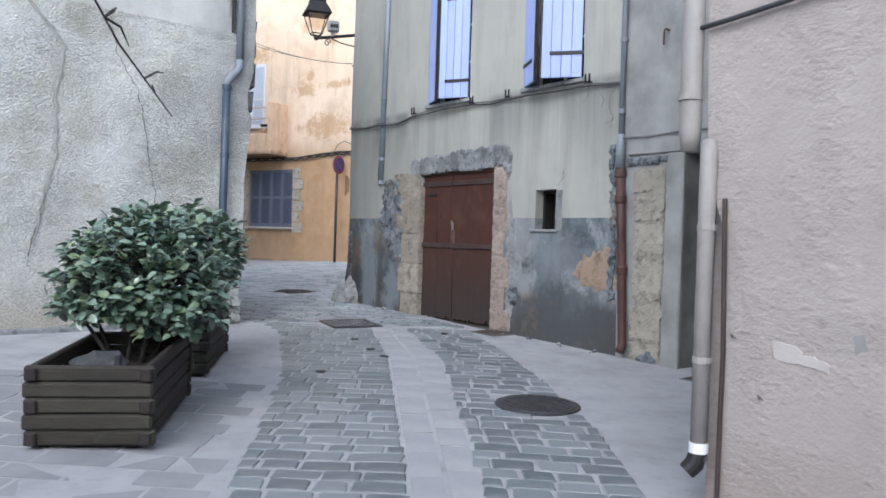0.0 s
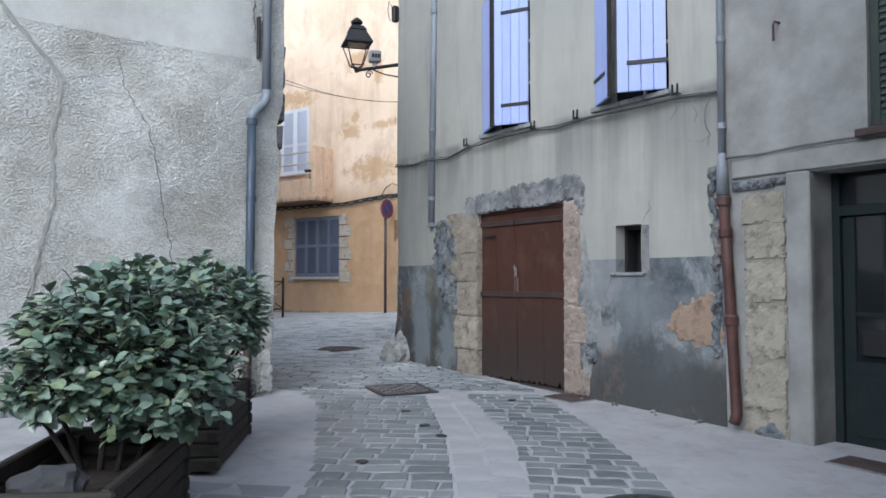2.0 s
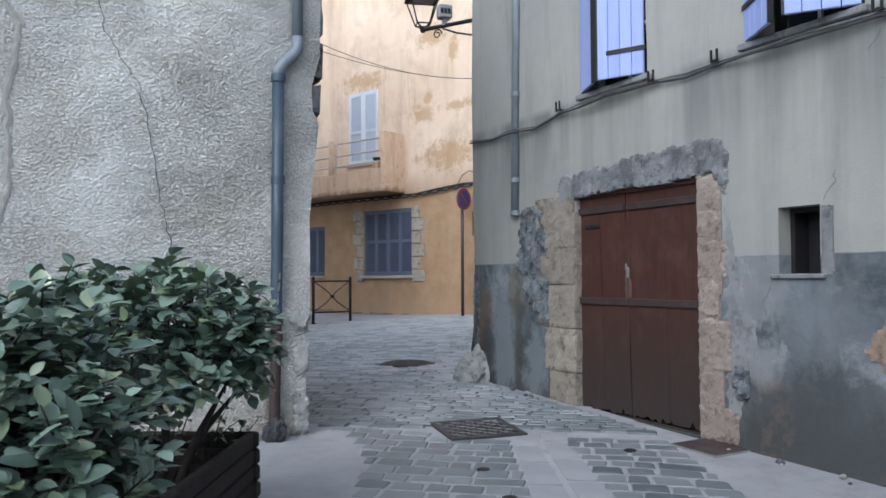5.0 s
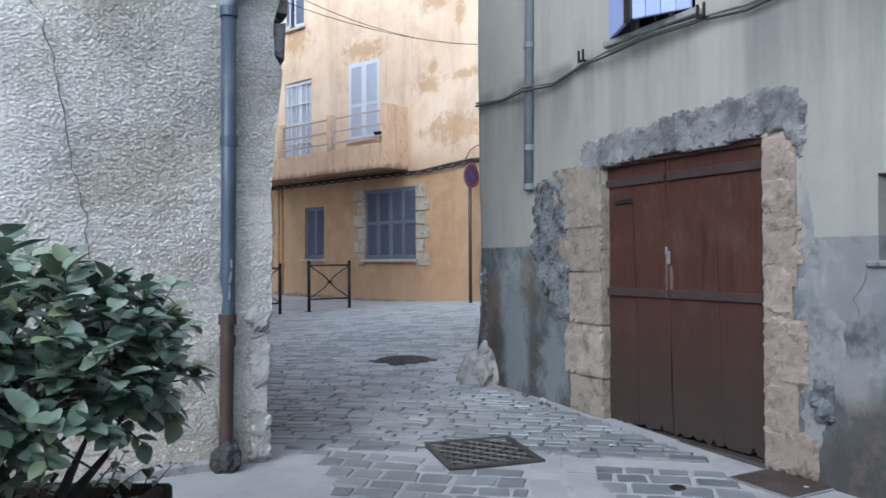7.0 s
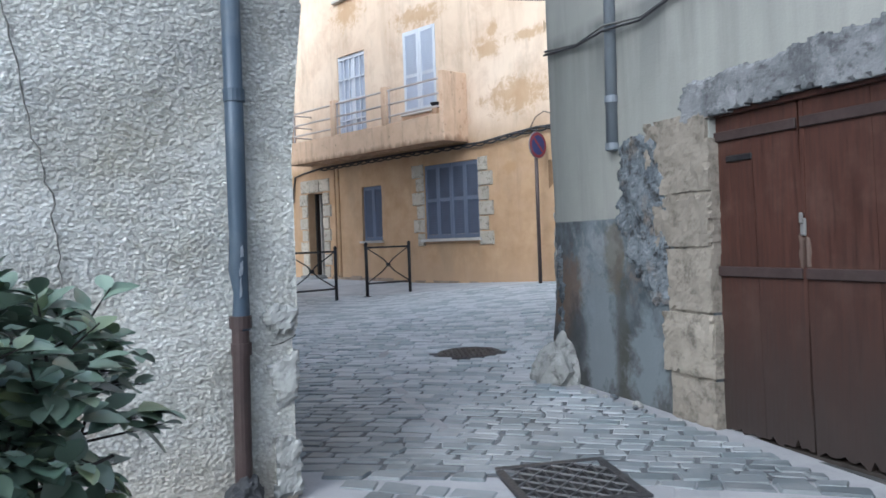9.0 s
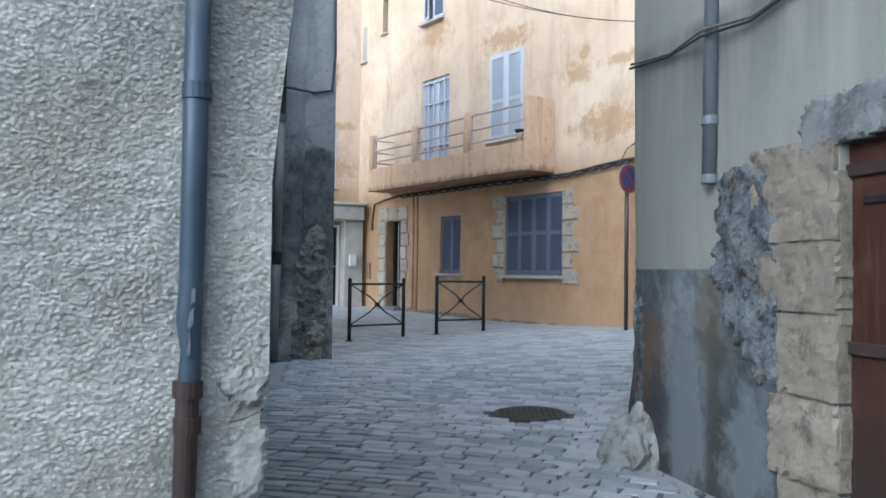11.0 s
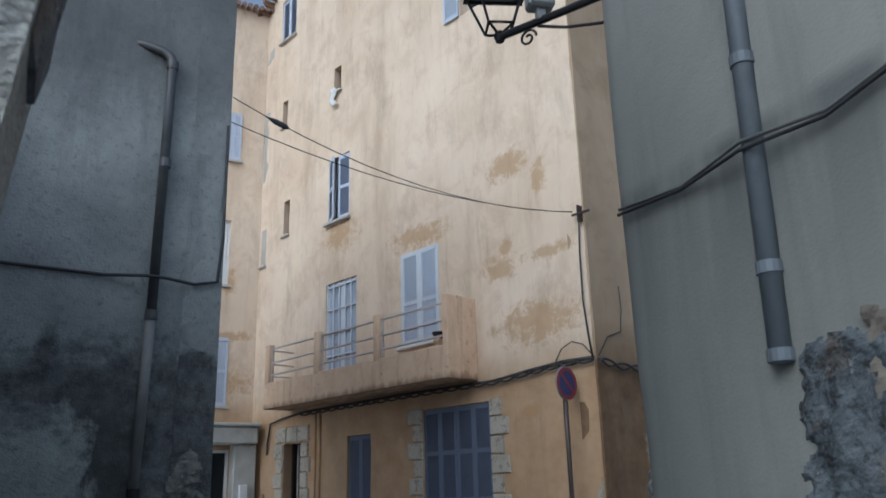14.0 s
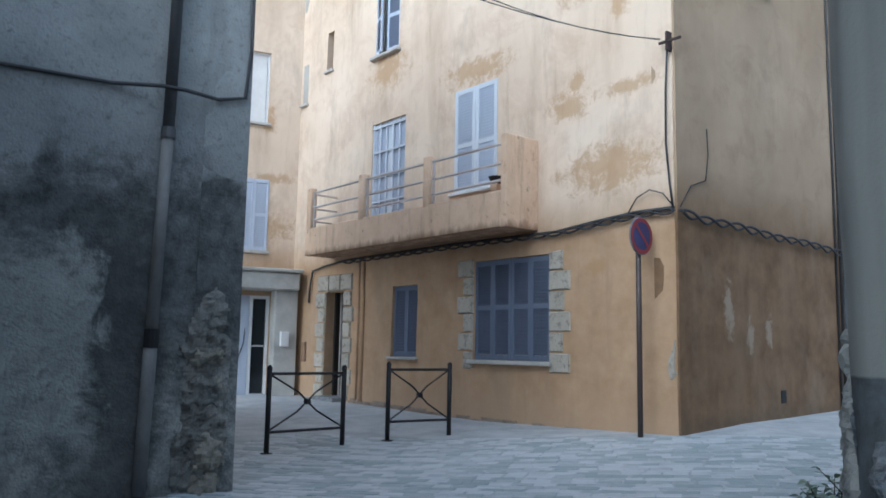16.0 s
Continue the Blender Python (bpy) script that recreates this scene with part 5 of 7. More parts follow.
part("wall_plate", boxed(0.95, 1.06, -0.47, -0.36, -0.3, 0.1), M_IRON, lamp)
part("lantern_socket", tube(bmesh.new(), [(0, 0, -0.03), (0, 0, 0.02), (0, 0, 0.05)], [0.03, 0.045, 0.02], 10), M_IRON, lamp)


def ring4(half, z, turn=0.35):
    return [Vector((half * 1.414 * math.cos(turn + math.pi / 4 + k * math.pi / 2), half * 1.414 * math.sin(turn + math.pi / 4 + k * math.pi / 2), z)) for k in range(4)]


low, high = ring4(0.085, 0.07), ring4(0.185, 0.40)
for k in range(4):
    part("corner_bar", tube(bmesh.new(), [low[k] * 1.0, high[k]], 0.010, 5), M_IRON, lamp)
    part("bottom_bar", tube(bmesh.new(), [low[k], low[(k + 1) % 4]], 0.010, 5), M_IRON, lamp)
    part("foot_bar", tube(bmesh.new(), [(0, 0, 0.02), low[k]], 0.010, 5), M_IRON, lamp)
    part("rim_bar", tube(bmesh.new(), [high[k], high[(k + 1) % 4]], 0.013, 5), M_IRON, lamp)


def frustum(levels):
    bm = bmesh.new()
    rings = [[bm.verts.new(p) for p in ring4(h, z)] for h, z in levels]
    for a, b in zip(rings, rings[1:]):
        for k in range(4):
            bm.faces.new((a[k], a[(k + 1) % 4], b[(k + 1) % 4], b[k]))
    bm.faces.new(rings[0][::-1])
    bm.faces.new(rings[-1])
    return bm


hood = part("lantern_roof", frustum([(0.215, 0.40), (0.215, 0.415), (0.125, 0.60), (0.135, 0.615), (0.09, 0.68)]), M_IRON, lamp)
part("reflector", frustum([(0.14, 0.385), (0.15, 0.398)]), M_GLASS_LAMP, hood, "smoky diffuser under the lantern roof")
part("finial", tube(bmesh.new(), [(0, 0, 0.68), (0, 0, 0.71), (0, 0, 0.73), (0, 0, 0.76), (0, 0, 0.80), (0, 0, 0.82)], [0.05, 0.045, 0.09, 0.095, 0.05, 0.02], 12), M_IRON, hood)
fl = thing("floodlight", pose(-1.95, 13.447, 4.845, 0, 0, 25), "small grey floodlight clamped on the lamp bracket", "floodlight")
part("housing", boxed(-0.09, 0.09, -0.07, 0.06, 0.06, 0.24, bevel=0.02), M_FLOOD, fl)
for k in range(3):
    part("light_cell", boxed(-0.065 + k * 0.045, -0.03 + k * 0.045, -0.078, -0.069, 0.12, 0.18), M_IRON, fl)
part("clamp", boxed(-0.03, 0.03, -0.03, 0.03, -0.02, 0.07, bevel=0.006), M_FLOOD, fl)
fl = thing("alarm_siren", at(F_R, -0.03, -0.04, 5.45), "dark wired box on the house corner", "box")
part("body", boxed(-0.06, 0.02, -0.05, 0.05, -0.12, 0.12, bevel=0.02), M_IRON, fl)
part("wire_loop", tube(bmesh.new(), [(-0.04, -0.04, 0.1), (-0.11, -0.06, 0.2), (-0.13, -0.06, 0.05), (-0.08, -0.05, -0.1)], 0.006, 5), M_CABLE, fl)

# ---- grey house: pier, green door, shuttered window ----
relief(wall_grey, "pier_mortar", [(5.74, 0.22), (6.11, 0.22), (6.11, 2.30), (5.74, 2.30)], M_PIER, "worn lime mortar of the pier", -0.012, 0.014, 72, 0.03, 6, 0.012, 0.02)
rnd = random.Random(8)
z = 0.22
while z < 2.28:
    h = rnd.uniform(0.26, 0.46)
    top_z = min(2.30, z + h)
    relief(wall_grey, "stone_block", [(5.72 + rnd.uniform(-0.02, 0.02), z), (6.11, z), (6.11, top_z - 0.01), (5.72 + rnd.uniform(-0.02, 0.02), top_z - 0.01)], M_PIER, "", -0.022, 0.026, int(z * 100), 0.025, 6, 0.02, 0.025)
    z = top_z
relief(wall_grey, "worn_lintel", [(5.6, 2.31), (6.14, 2.33), (6.14, 2.43), (5.6, 2.42)], M_RUBBLE, "dark rotted lintel", -0.05, 0.04, 61, lump=10, wobble=0.02)
part("door_jamb", boxed(6.13, 6.33, -0.045, 0.38, 0.15, 2.43, bevel=0.012), M_GREY_RENDER, wall_grey, "pale grey cement jamb")
part("lintel_band", boxed(5.62, 9.0, -0.03, 0.1, 2.435, 2.60, bevel=0.01), M_GREY_RENDER, wall_grey, "cement lintel band")
door = opening_thing("door_2", at(F_R, 0, 0.15, 0), "dark green glazed door standing in shade", "door")
part("door_frame", box(box(bmesh.new(), 6.335, 6.40, 0.10, 0.2, 0.2, 2.42, 0.004), 6.40, 7.45, 0.10, 0.2, 2.08, 2.16, 0.004), M_GREEN_DOOR, door)
part("door_leaf", box(box(box(bmesh.new(), 6.405, 7.44, 0.13, 0.18, 0.25, 0.95, 0.004), 6.405, 6.50, 0.13, 0.18, 0.95, 2.07, 0.004), 6.98, 7.44, 0.13, 0.18, 0.95, 2.07, 0.004), M_GREEN_DOOR, door)
part("kick_panel", boxed(6.50, 7.35, 0.115, 0.129, 0.38, 0.86, bevel=0.006), M_GREEN_DOOR, door)
part("pane", boxed(6.50, 6.98, 0.15, 0.16, 0.95, 2.07), M_GLASS_DARK, door)
part("pane", boxed(6.40, 7.45, 0.15, 0.16, 2.16, 2.42), M_GLASS_DARK, door)
part("glazing_bars", box(box(bmesh.new(), 6.50, 6.98, 0.135, 0.155, 1.30, 1.33), 6.72, 6.745, 0.135, 0.155, 0.95, 2.07), M_GREEN_DOOR, door)
part("notice", boxed(6.78, 6.93, 0.140, 0.149, 1.40, 1.85), M_DARK_PIPE, door, "grey paper behind the glass")
part("door_handle", box(tube(bmesh.new(), [(7.05, 0.09, 1.22), (7.18, 0.09, 1.22)], 0.011, 8), 7.03, 7.07, 0.09, 0.13, 1.15, 1.29), M_ZINC, door)
part("letter_slot", boxed(6.55, 6.95, 0.118, 0.129, 1.0, 1.20, bevel=0.004), M_IRON, door)
win = opening_thing("window_4", F_R, "window with closed dark green louvred shutters")
sill(win, 6.72, 7.8, 2.68, 0.09, M_RUSTY, 0.06)
for a in (6.785, 7.27):
    louvre_leaf(win, "shutter", 0.475, 1.8, M_BROWN_SHUTTER, M_BROWN_SHUTTER, (0.32,), m=at(I4, a, 0.03, 2.69))
cable("wall_cable", F_R, [(5.56, -0.05, 2.62), (5.9, -0.045, 2.61), (6.3, -0.045, 2.63), (6.7, -0.045, 2.63), (7.4, -0.05, 2.60), (8.4, -0.05, 2.6)], 0.012, "grey cable along the lintel band", M_CABLE_GREY)
solo("wall_hook", tube(bmesh.new(), [(6.07, 0.02, 3.66), (6.07, -0.06, 3.66), (6.07, -0.075, 3.63), (6.07, -0.075, 3.50)], 0.011, 6), M_RUSTY, F_R, "rusty iron hook in the grey wall", "hook")

# ---- pinkish house ----
p = thing("downpipe", F_RB, "pale pink plastic downpipe with a black shoe", "downpipe")
part("upper_pipe", tube(bmesh.new(), [(-0.12, -0.02, 1.98), (-0.12, -0.02, 2.08), (-0.12, -0.02, 5.9)], [0.045, 0.055, 0.055], 14), M_PALE_PIPE, p)
part("lower_pipe", tube(bmesh.new(), [(0.0, -0.03, 0.46), (0.0, -0.03, 1.93), (-0.015, 0.0, 2.02)], 0.042, 14), M_PALE_PIPE, p)
for z in (0.95, 1.6, 2.25):
    part("collar", tube(bmesh.new(), [(0.0 if z < 2 else -0.12, -0.025, z - 0.015), (0.0 if z < 2 else -0.12, -0.025, z + 0.015)], 0.05 if z < 2 else 0.062, 14), M_PALE_PIPE, p)
part("shoe", tube(bmesh.new(), [(0.0, -0.03, 0.50), (-0.01, -0.045, 0.44), (-0.035, -0.075, 0.40)], [0.044, 0.048, 0.044], 14), M_IRON, p, "black rubber shoe")
part("cuff", tube(bmesh.new(), [(0.0, -0.031, 0.495), (0.0, -0.03, 0.545)], 0.0475, 14), M_WHITE, p, "white plastic cuff")
solo("cover_strip", tube(bmesh.new(), [(0.10, -0.02, 0.1), (0.11, -0.02, 1.0), (0.09, -0.02, 1.74)], 0.012, 8), M_BROWN_PIPE, F_RB, "narrow brown conduit down the corner of the pink wall", "conduit")
cable("wall_cable", F_RB, [(-0.12, -0.03, 2.585), (0.1, -0.03, 2.60), (0.5, -0.03, 2.64), (1.2, -0.03, 2.66), (3, -0.03, 2.67)], 0.013, "dark cable along the pink wall")
for x, z, a in ((0.12, 1.10, -0.5), (0.27, 0.83, -0.5)):
    wall_patch(wall_pink, "chip", [(x, z), (x + 0.03, z + 0.01 + a * 0.06), (x + 0.06, z - 0.03), (x + 0.02, z - 0.005)], M_CRACK, "dark chip in the render", -0.010, 0.004, 72)

wall_patch(wall_pink, "filler_patch", [(0.33, 1.09), (0.45, 1.095), (0.52, 1.04), (0.63, 1.02), (0.64, 0.97), (0.50, 0.975), (0.35, 0.99)], M_SMEAR, "pale smooth filler on the pink render", -0.003, 0.008, 73)
wall_patch(wall_pink, "filler_patch", [(0.69, 1.16), (0.76, 1.18), (0.80, 1.08), (0.72, 1.05)], M_GREY_RENDER, "grey smooth filler on the pink render", -0.003, 0.006, 74)

# ---- roughcast house ----
p = thing("downpipe", F_L, "blue-grey downpipe with an offset bend and brown cast-iron foot", "downpipe")
part("lower_pipe", tube(bmesh.new(), [(-0.262, -0.05, 1.28), (-0.262, -0.05, 1.36), (-0.258, -0.052, 1.46), (-0.268, -0.05, 1.57), (-0.262, -0.05, 1.70), (-0.26, -0.05, 2.0), (-0.255, -0.05, 3.22)], [0.043, 0.042, 0.037, 0.047, 0.044, 0.046, 0.046], 16), M_BLUE_PIPE, p)
part("offset_bend", tube(bmesh.new(), [(-0.255, -0.05, 3.20), (-0.255, -0.05, 3.27), (-0.21, -0.05, 3.33), (-0.14, -0.05, 3.40), (-0.10, -0.05, 3.46), (-0.095, -0.05, 3.56)], 0.046, 16), M_ZINC, p)
part("upper_pipe", tube(bmesh.new(), [(-0.095, -0.05, 3.5), (-0.095, -0.05, 6.1)], 0.043, 16), M_ZINC, p)
part("cast_foot", tube(bmesh.new(), [(-0.28, -0.05, 0.50), (-0.268, -0.05, 1.30)], 0.042, 16), M_BROWN_PIPE, p, "brown cast-iron lower pipe")
for x, z, q in ((-0.25, 3.21, 0.06), (-0.252, 2.41, 0.057), (-0.263, 1.32, 0.058), (-0.263, 1.19, 0.054), (-0.095, 4.6, 0.055)):
    part("collar", tube(bmesh.new(), [(x - 0.004, -0.05, z - 0.03), (x - 0.004, -0.05, z + 0.03)], q - 0.004, 16), M_BLUE_PIPE if z > 1.4 else M_BROWN_PIPE, p)
bm = bmesh.new()
bmesh.ops.create_icosphere(bm, subdivisions=4, radius=1.0)
for v in bm.verts:
    v.co = Vector((v.co.x * 0.085, v.co.y * 0.08, v.co.z * 0.10)) * (1 + 0.35 * noise.noise(v.co * 1.9) + 0.25 * abs(noise.noise(v.co * 4.3))) + Vector((-0.278, -0.07, 0.47))
part("mortar_collar", bm, M_WET_STONE, p, "broken dark mortar round the foot")
for x, z, w, h in ((-0.256, 1.66, 0.007, 0.03), (-0.262, 1.58, 0.013, 0.04), (-0.266, 1.49, 0.004, 0.05)):
    part("scrape", slab(bmesh.new(), wobbly([(x - w, z - h), (x + w * 0.4, z - h * 0.8), (x + w, z + h), (x - w * 0.6, z + h * 0.7)], 0.004, int(z * 100), 3), -0.0985, -0.085, 0.002), M_SCRAPED, p, "scraped bright metal")


def crack(name, pts, width, mat, seed, label, wall=None, face=None):
    rnd = random.Random(seed)
    line = []
    for (x0, z0), (x1, z1) in zip(pts, pts[1:]):
        n = max(3, int(math.hypot(x1 - x0, z1 - z0) / 0.045))
        for i in range(n):
            line.append((x0 + (x1 - x0) * i / n + rnd.uniform(-0.014, 0.014), z0 + (z1 - z0) * i / n))
    bm = bmesh.new()
    prev = None
    for i, (x, z) in enumerate(line):
        w = width * rnd.uniform(0.35, 1.0) * min(1, (len(line) - i) / 6, (i + 1) / 4)
        y = (face if face is not None else 0.02 * (noise.noise(Vector((x * 0.9 + 5.0, 0, z * 0.9))) + 0.5 * noise.noise(Vector((x * 3 + 5.0, 5, z * 3)))) - 0.006) - 0.005 * (x > -1.6)
        cur = [bm.verts.new((x - w, y, z)), bm.verts.new((x, y - 0.004, z)), bm.verts.new((x + w, y, z))]
        if prev:
            bm.faces.new((prev[0], prev[1], cur[1], cur[0]))
            bm.faces.new((prev[1], prev[2], cur[2], cur[1]))
        prev = cur
    return part(name, bm, mat, wall or wall_roughcast, label)


crack("crack", [(-1.60, 3.79), (-1.51, 3.39), (-1.28, 3.02), (-1.19, 2.63), (-1.13, 2.24), (-1.06, 1.9), (-1.03, 1.3)], 0.0048, M_CRACK, 1, "dark hairline crack")
crack("crack", [(-2.63, 4.1), (-2.51, 3.89), (-2.24, 3.6), (-2.04, 3.36), (-2.12, 2.87), (-2.11, 2.24), (-2.22, 1.81), (-2.31, 1.25)], 0.034, M_CRACK_MEND, 2, "long mended crack")
crack("crack", [(-2.20, 1.86), (-2.24, 1.62), (-2.33, 1.32), (-2.36, 1.05)], 0.010, M_CRACK, 6, "dark hairline crack")
crack("crack", [(-2.7, 3.86), (-1.57, 3.83), (-0.19, 3.86)], 0.008, M_CRACK, 4, "seam between two coats of render")
crack("crack", [(-0.21, 4.9), (-0.22, 4.3), (-0.19, 3.95)], 0.010, M_CRACK, 5, "dark hairline crack")
crack("crack", [(-0.16, 1.20), (-0.10, 1.19), (-0.02, 1.215), (0.035, 1.25)], 0.016, M_HOLE, 7, "dark open joint under the chipped corner", face=-0.038)
for pts, k in (([(5.02, 2.86), (5.16, 2.84), (5.30, 2.80), (5.40, 2.83), (5.46, 2.86)], 21), ([(5.42, 3.18), (5.34, 3.02), (5.40, 2.86), (5.36, 2.70)], 22), ([(4.95, 3.05), (5.06, 3.16), (5.20, 3.17), (5.28, 3.06), (5.22, 2.94)], 23),
                  ([(4.2, 1.60), (4.12, 1.45), (4.16, 1.3)], 25), ([(4.62, 2.14), (4.72, 2.26), (4.70, 2.36)], 26)):
    crack("crack", pts, 0.006, M_CRACK, k, "thin crack in the cream render", wall_cream, -0.020)
solo("wall_rod", boxed(-0.19, -0.165, -0.05, 0.02, 3.88, 4.32, bevel=0.006), M_IRON, F_L, "black iron tie rod on the roughcast wall", "rod")
for i, pts in enumerate(([(-0.17, 1.33), (-0.10, 1.22), (0.02, 1.26), (0.045, 1.36), (-0.02, 1.40), (-0.12, 1.40)], [(-0.15, 1.10), (-0.08, 0.85), (0.03, 0.9), (0.035, 1.17)], [(-0.12, 0.75), (-0.13, 0.42), (0.03, 0.42), (0.03, 0.72)])):
    relief(wall_roughcast, "corner_stone", pts, M_LEDGE, "chipped corner stone", (-0.045, -0.024, -0.022)[i], 0.026, 80 + i, 0.014, 7, 0.012, 0.03)
for i, (z0, z1, d) in enumerate(((2.95, 3.25, 0.14), (3.25, 3.6, 0.16), (3.6, 4.1, 0.17), (2.6, 2.95, 0.11))):
    bm = slab(bmesh.new(), wobbly([(d - 0.20, z0), (d, z0 + 0.03), (d + 0.01, z1), (d - 0.2, z1)], 0.02, 90 + i, 4), 0.05, 0.3, 0.02)
    part("broken_edge", bm, M_RUBBLE, wall_roughcast, "broken dark edge behind the render")
solo("wall_skirt", boxed(-4.5, -0.30, -0.035, 0.05, 0.30, 0.47, bevel=0.02), M_CEMENT, F_L, "low smeared cement foot of the roughcast wall", "skirting", kind="structure")

# ---- dark house ----
p = thing("downpipe", F_D, "dark grey downpipe with a side bend at the top", "downpipe")
part("pipe", tube(bmesh.new(), [(-0.72, -0.08, 3.7), (-0.70, -0.08, 6.60), (-0.72, -0.08, 6.70), (-0.80, -0.06, 6.77), (-1.0, 0.0, 6.84), (-1.2, 0.1, 6.9)], 0.052, 12), M_DARK_PIPE, p)
part("middle_pipe", tube(bmesh.new(), [(-0.755, -0.08, 1.9), (-0.72, -0.08, 3.7)], 0.052, 12), M_GREY_PIPE, p, "weathered grey middle pipe")
part("lower_pipe", tube(bmesh.new(), [(-0.78, -0.08, 0.60), (-0.755, -0.08, 1.9)], 0.058, 12), M_GREY_PIPE, p, "chipped grey lower pipe")
for x, z in ((-0.72, 3.70), (-0.70, 5.4), (-0.70, 6.6)):
    part("collar", tube(bmesh.new(), [(x, -0.08, z - 0.05), (x, -0.08, z + 0.05)], 0.064, 12), M_DARK_PIPE, p)
part("black_band", tube(bmesh.new(), [(-0.757, -0.08, 1.82), (-0.753, -0.08, 1.98)], 0.064, 12), M_IRON, p)
cable("wall_cable", F_D, [(-4, -0.03, 4.20), (-2.0, -0.03, 4.13), (-1.2, -0.03, 4.10), (-0.8, -0.15, 4.10), (-0.6, -0.15, 4.09), (-0.3, -0.03, 4.08), (-0.06, -0.03, 4.13), (-0.02, -0.03, 4.6), (-0.03, -0.03, 6.0)], 0.018, "dark cable along the dark wall")
relief(wall_dark, "rubble_area", [(-0.56, 0.62), (-0.10, 0.6), (-0.09, 1.4), (-0.07, 2.0), (-0.15, 2.5), (-0.35, 2.35), (-0.5, 1.9), (-0.48, 1.4)], M_DARK_STONE, "bare rubble showing through the dark render", -0.03, 0.09, 15, 0.022, 5, 0.04, 0.08)
for i, (x0, x1, z0, z1, mat) in enumerate(((-0.44, -0.12, 1.66, 1.84, M_PIER), (-0.36, -0.10, 1.95, 2.10, M_DARK_STONE), (-0.47, -0.16, 1.30, 1.58, M_DARK_STONE), (-0.30, -0.10, 1.45, 1.62, M_PIER), (-0.36, -0.09, 0.78, 1.12, M_PIER), (-0.55, -0.38, 0.90, 1.08, M_DARK_STONE), (-0.42, -0.10, 0.50, 0.74, M_PIER))):
    relief(wall_dark, "stone_block", [(x0, z0), (x1, z0 + 0.02), (x1 - 0.02, z1), (x0 + 0.05, z1 - 0.02)], mat, "", -0.075, 0.05, 160 + i, 0.02, 7, 0.03, 0.05)
bm = bmesh.new()
for i in range(42):
    x = -8.0 + i * 0.2
    tube(bm, [(x, -0.34, 8.30), (x, 0.5, 8.52)], 0.095, 8)
box(bm, -8.0, 0.32, -0.30, 0.5, 8.22, 8.29)
solo("roof_dark_house", bm, M_DARK, F_D, "dark overhanging row of roof tiles", "roof", kind="structure")

# ---- ochre house ----
win = opening_thing("window_5", F_O, "wide window with four dull blue louvred shutter leaves")
sill(win, -3.66, -1.90, 1.70, 0.09, M_SILL, 0.06)
for i in range(4):
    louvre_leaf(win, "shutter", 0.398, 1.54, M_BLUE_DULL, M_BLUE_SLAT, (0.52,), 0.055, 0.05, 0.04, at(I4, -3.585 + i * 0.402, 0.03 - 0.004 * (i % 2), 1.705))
win = opening_thing("window_6", F_O, "narrow window with dull blue shutters closed")
sill(win, -5.83, -5.0, 1.71, 0.08, M_SILL, 0.05)
for i in range(2):
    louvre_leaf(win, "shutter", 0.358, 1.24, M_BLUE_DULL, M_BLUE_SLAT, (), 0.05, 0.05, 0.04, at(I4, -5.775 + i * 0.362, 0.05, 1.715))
win = opening_thing("window_7", F_O, "window with pale blue louvred shutters over the balcony")
sill(win, -4.2, -3.02, 4.42, 0.07, M_WHITE, 0.05)
for i in range(2):
    louvre_leaf(win, "shutter", 0.51, 1.74, M_BLUE_WHITE, M_BLUE_PALE, (0.45,), 0.075, 0.05, 0.04, at(I4, -4.115 + i * 0.515, -0.01, 4.425))
win = opening_thing("window_8", F_O, "balcony door with white lattice bars over blue louvres")
for i in range(2):
    louvre_leaf(win, "shutter", 0.52, 2.09, M_BLUE_WHITE, M_BLUE_PALE, (), 0.06, 0.06, 0.04, at(I4, -6.545 + i * 0.524, 0.05, 4.005))
bm = bmesh.new()
for i in range(6):
    x = -6.53 + i * 0.203
    box(bm, x - 0.014, x + 0.014, 0.02, 0.045, 4.0, 6.10)
for i in range(5):
    z = 4.1 + i * 0.48
    box(bm, -6.55, -5.50, 0.015, 0.044, z - 0.016, z + 0.016)
part("lattice", bm, M_BLUE_WHITE, win, "pale lattice bars")
win = opening_thing("window_9", F_O, "tall window with blue shutters ajar")
sill(win, -6.6, -5.7, 7.43, 0.1, M_SILL, 0.06)
glazing(win, -6.52, -5.77, 7.43, 8.90, 0.2, M_WHITE, 2, 3)
louvre_leaf(win, "shutter", 0.37, 1.44, M_BLUE_PALE, M_BLUE_DULL, (0.5,), 0.05, 0.05, 0.035, at(I4, -6.515, 0.0, 7.44, -22))
louvre_leaf(win, "shutter", 0.37, 1.44, M_BLUE_PALE, M_BLUE_DULL, (0.5,), 0.05, 0.05, 0.035, at(I4, -6.14, -0.02, 7.44, 8))
win = opening_thing("window_10", F_O, "open upper window with shutters folded back")
glazing(win, -2.30, -1.52, 10.45, 11.85, 0.24, M_SILL, 2, 3)
louvre_leaf(win, "shutter", 0.40, 1.4, M_BLUE_PALE, M_BLUE_PALE, (0.5,), 0.05, 0.05, 0.035, at(I4, -2.72, -0.045, 10.45))
louvre_leaf(win, "shutter", 0.40, 1.4, M_BLUE_PALE, M_BLUE_PALE, (0.5,), 0.05, 0.05, 0.035, at(I4, -1.50, -0.045, 10.45))
win = opening_thing("window_11", F_O, "small upper window with blue shutters under the eave")
sill(win, -8.73, -7.97, 12.82, 0.08, M_SILL, 0.06)
for i in range(2):
    louvre_leaf(win, "shutter", 0.325, 1.17, M_BLUE_PALE, M_BLUE_DULL, (), 0.05, 0.05, 0.04, at(I4, -8.675 + i * 0.33, 0.02, 12.825))
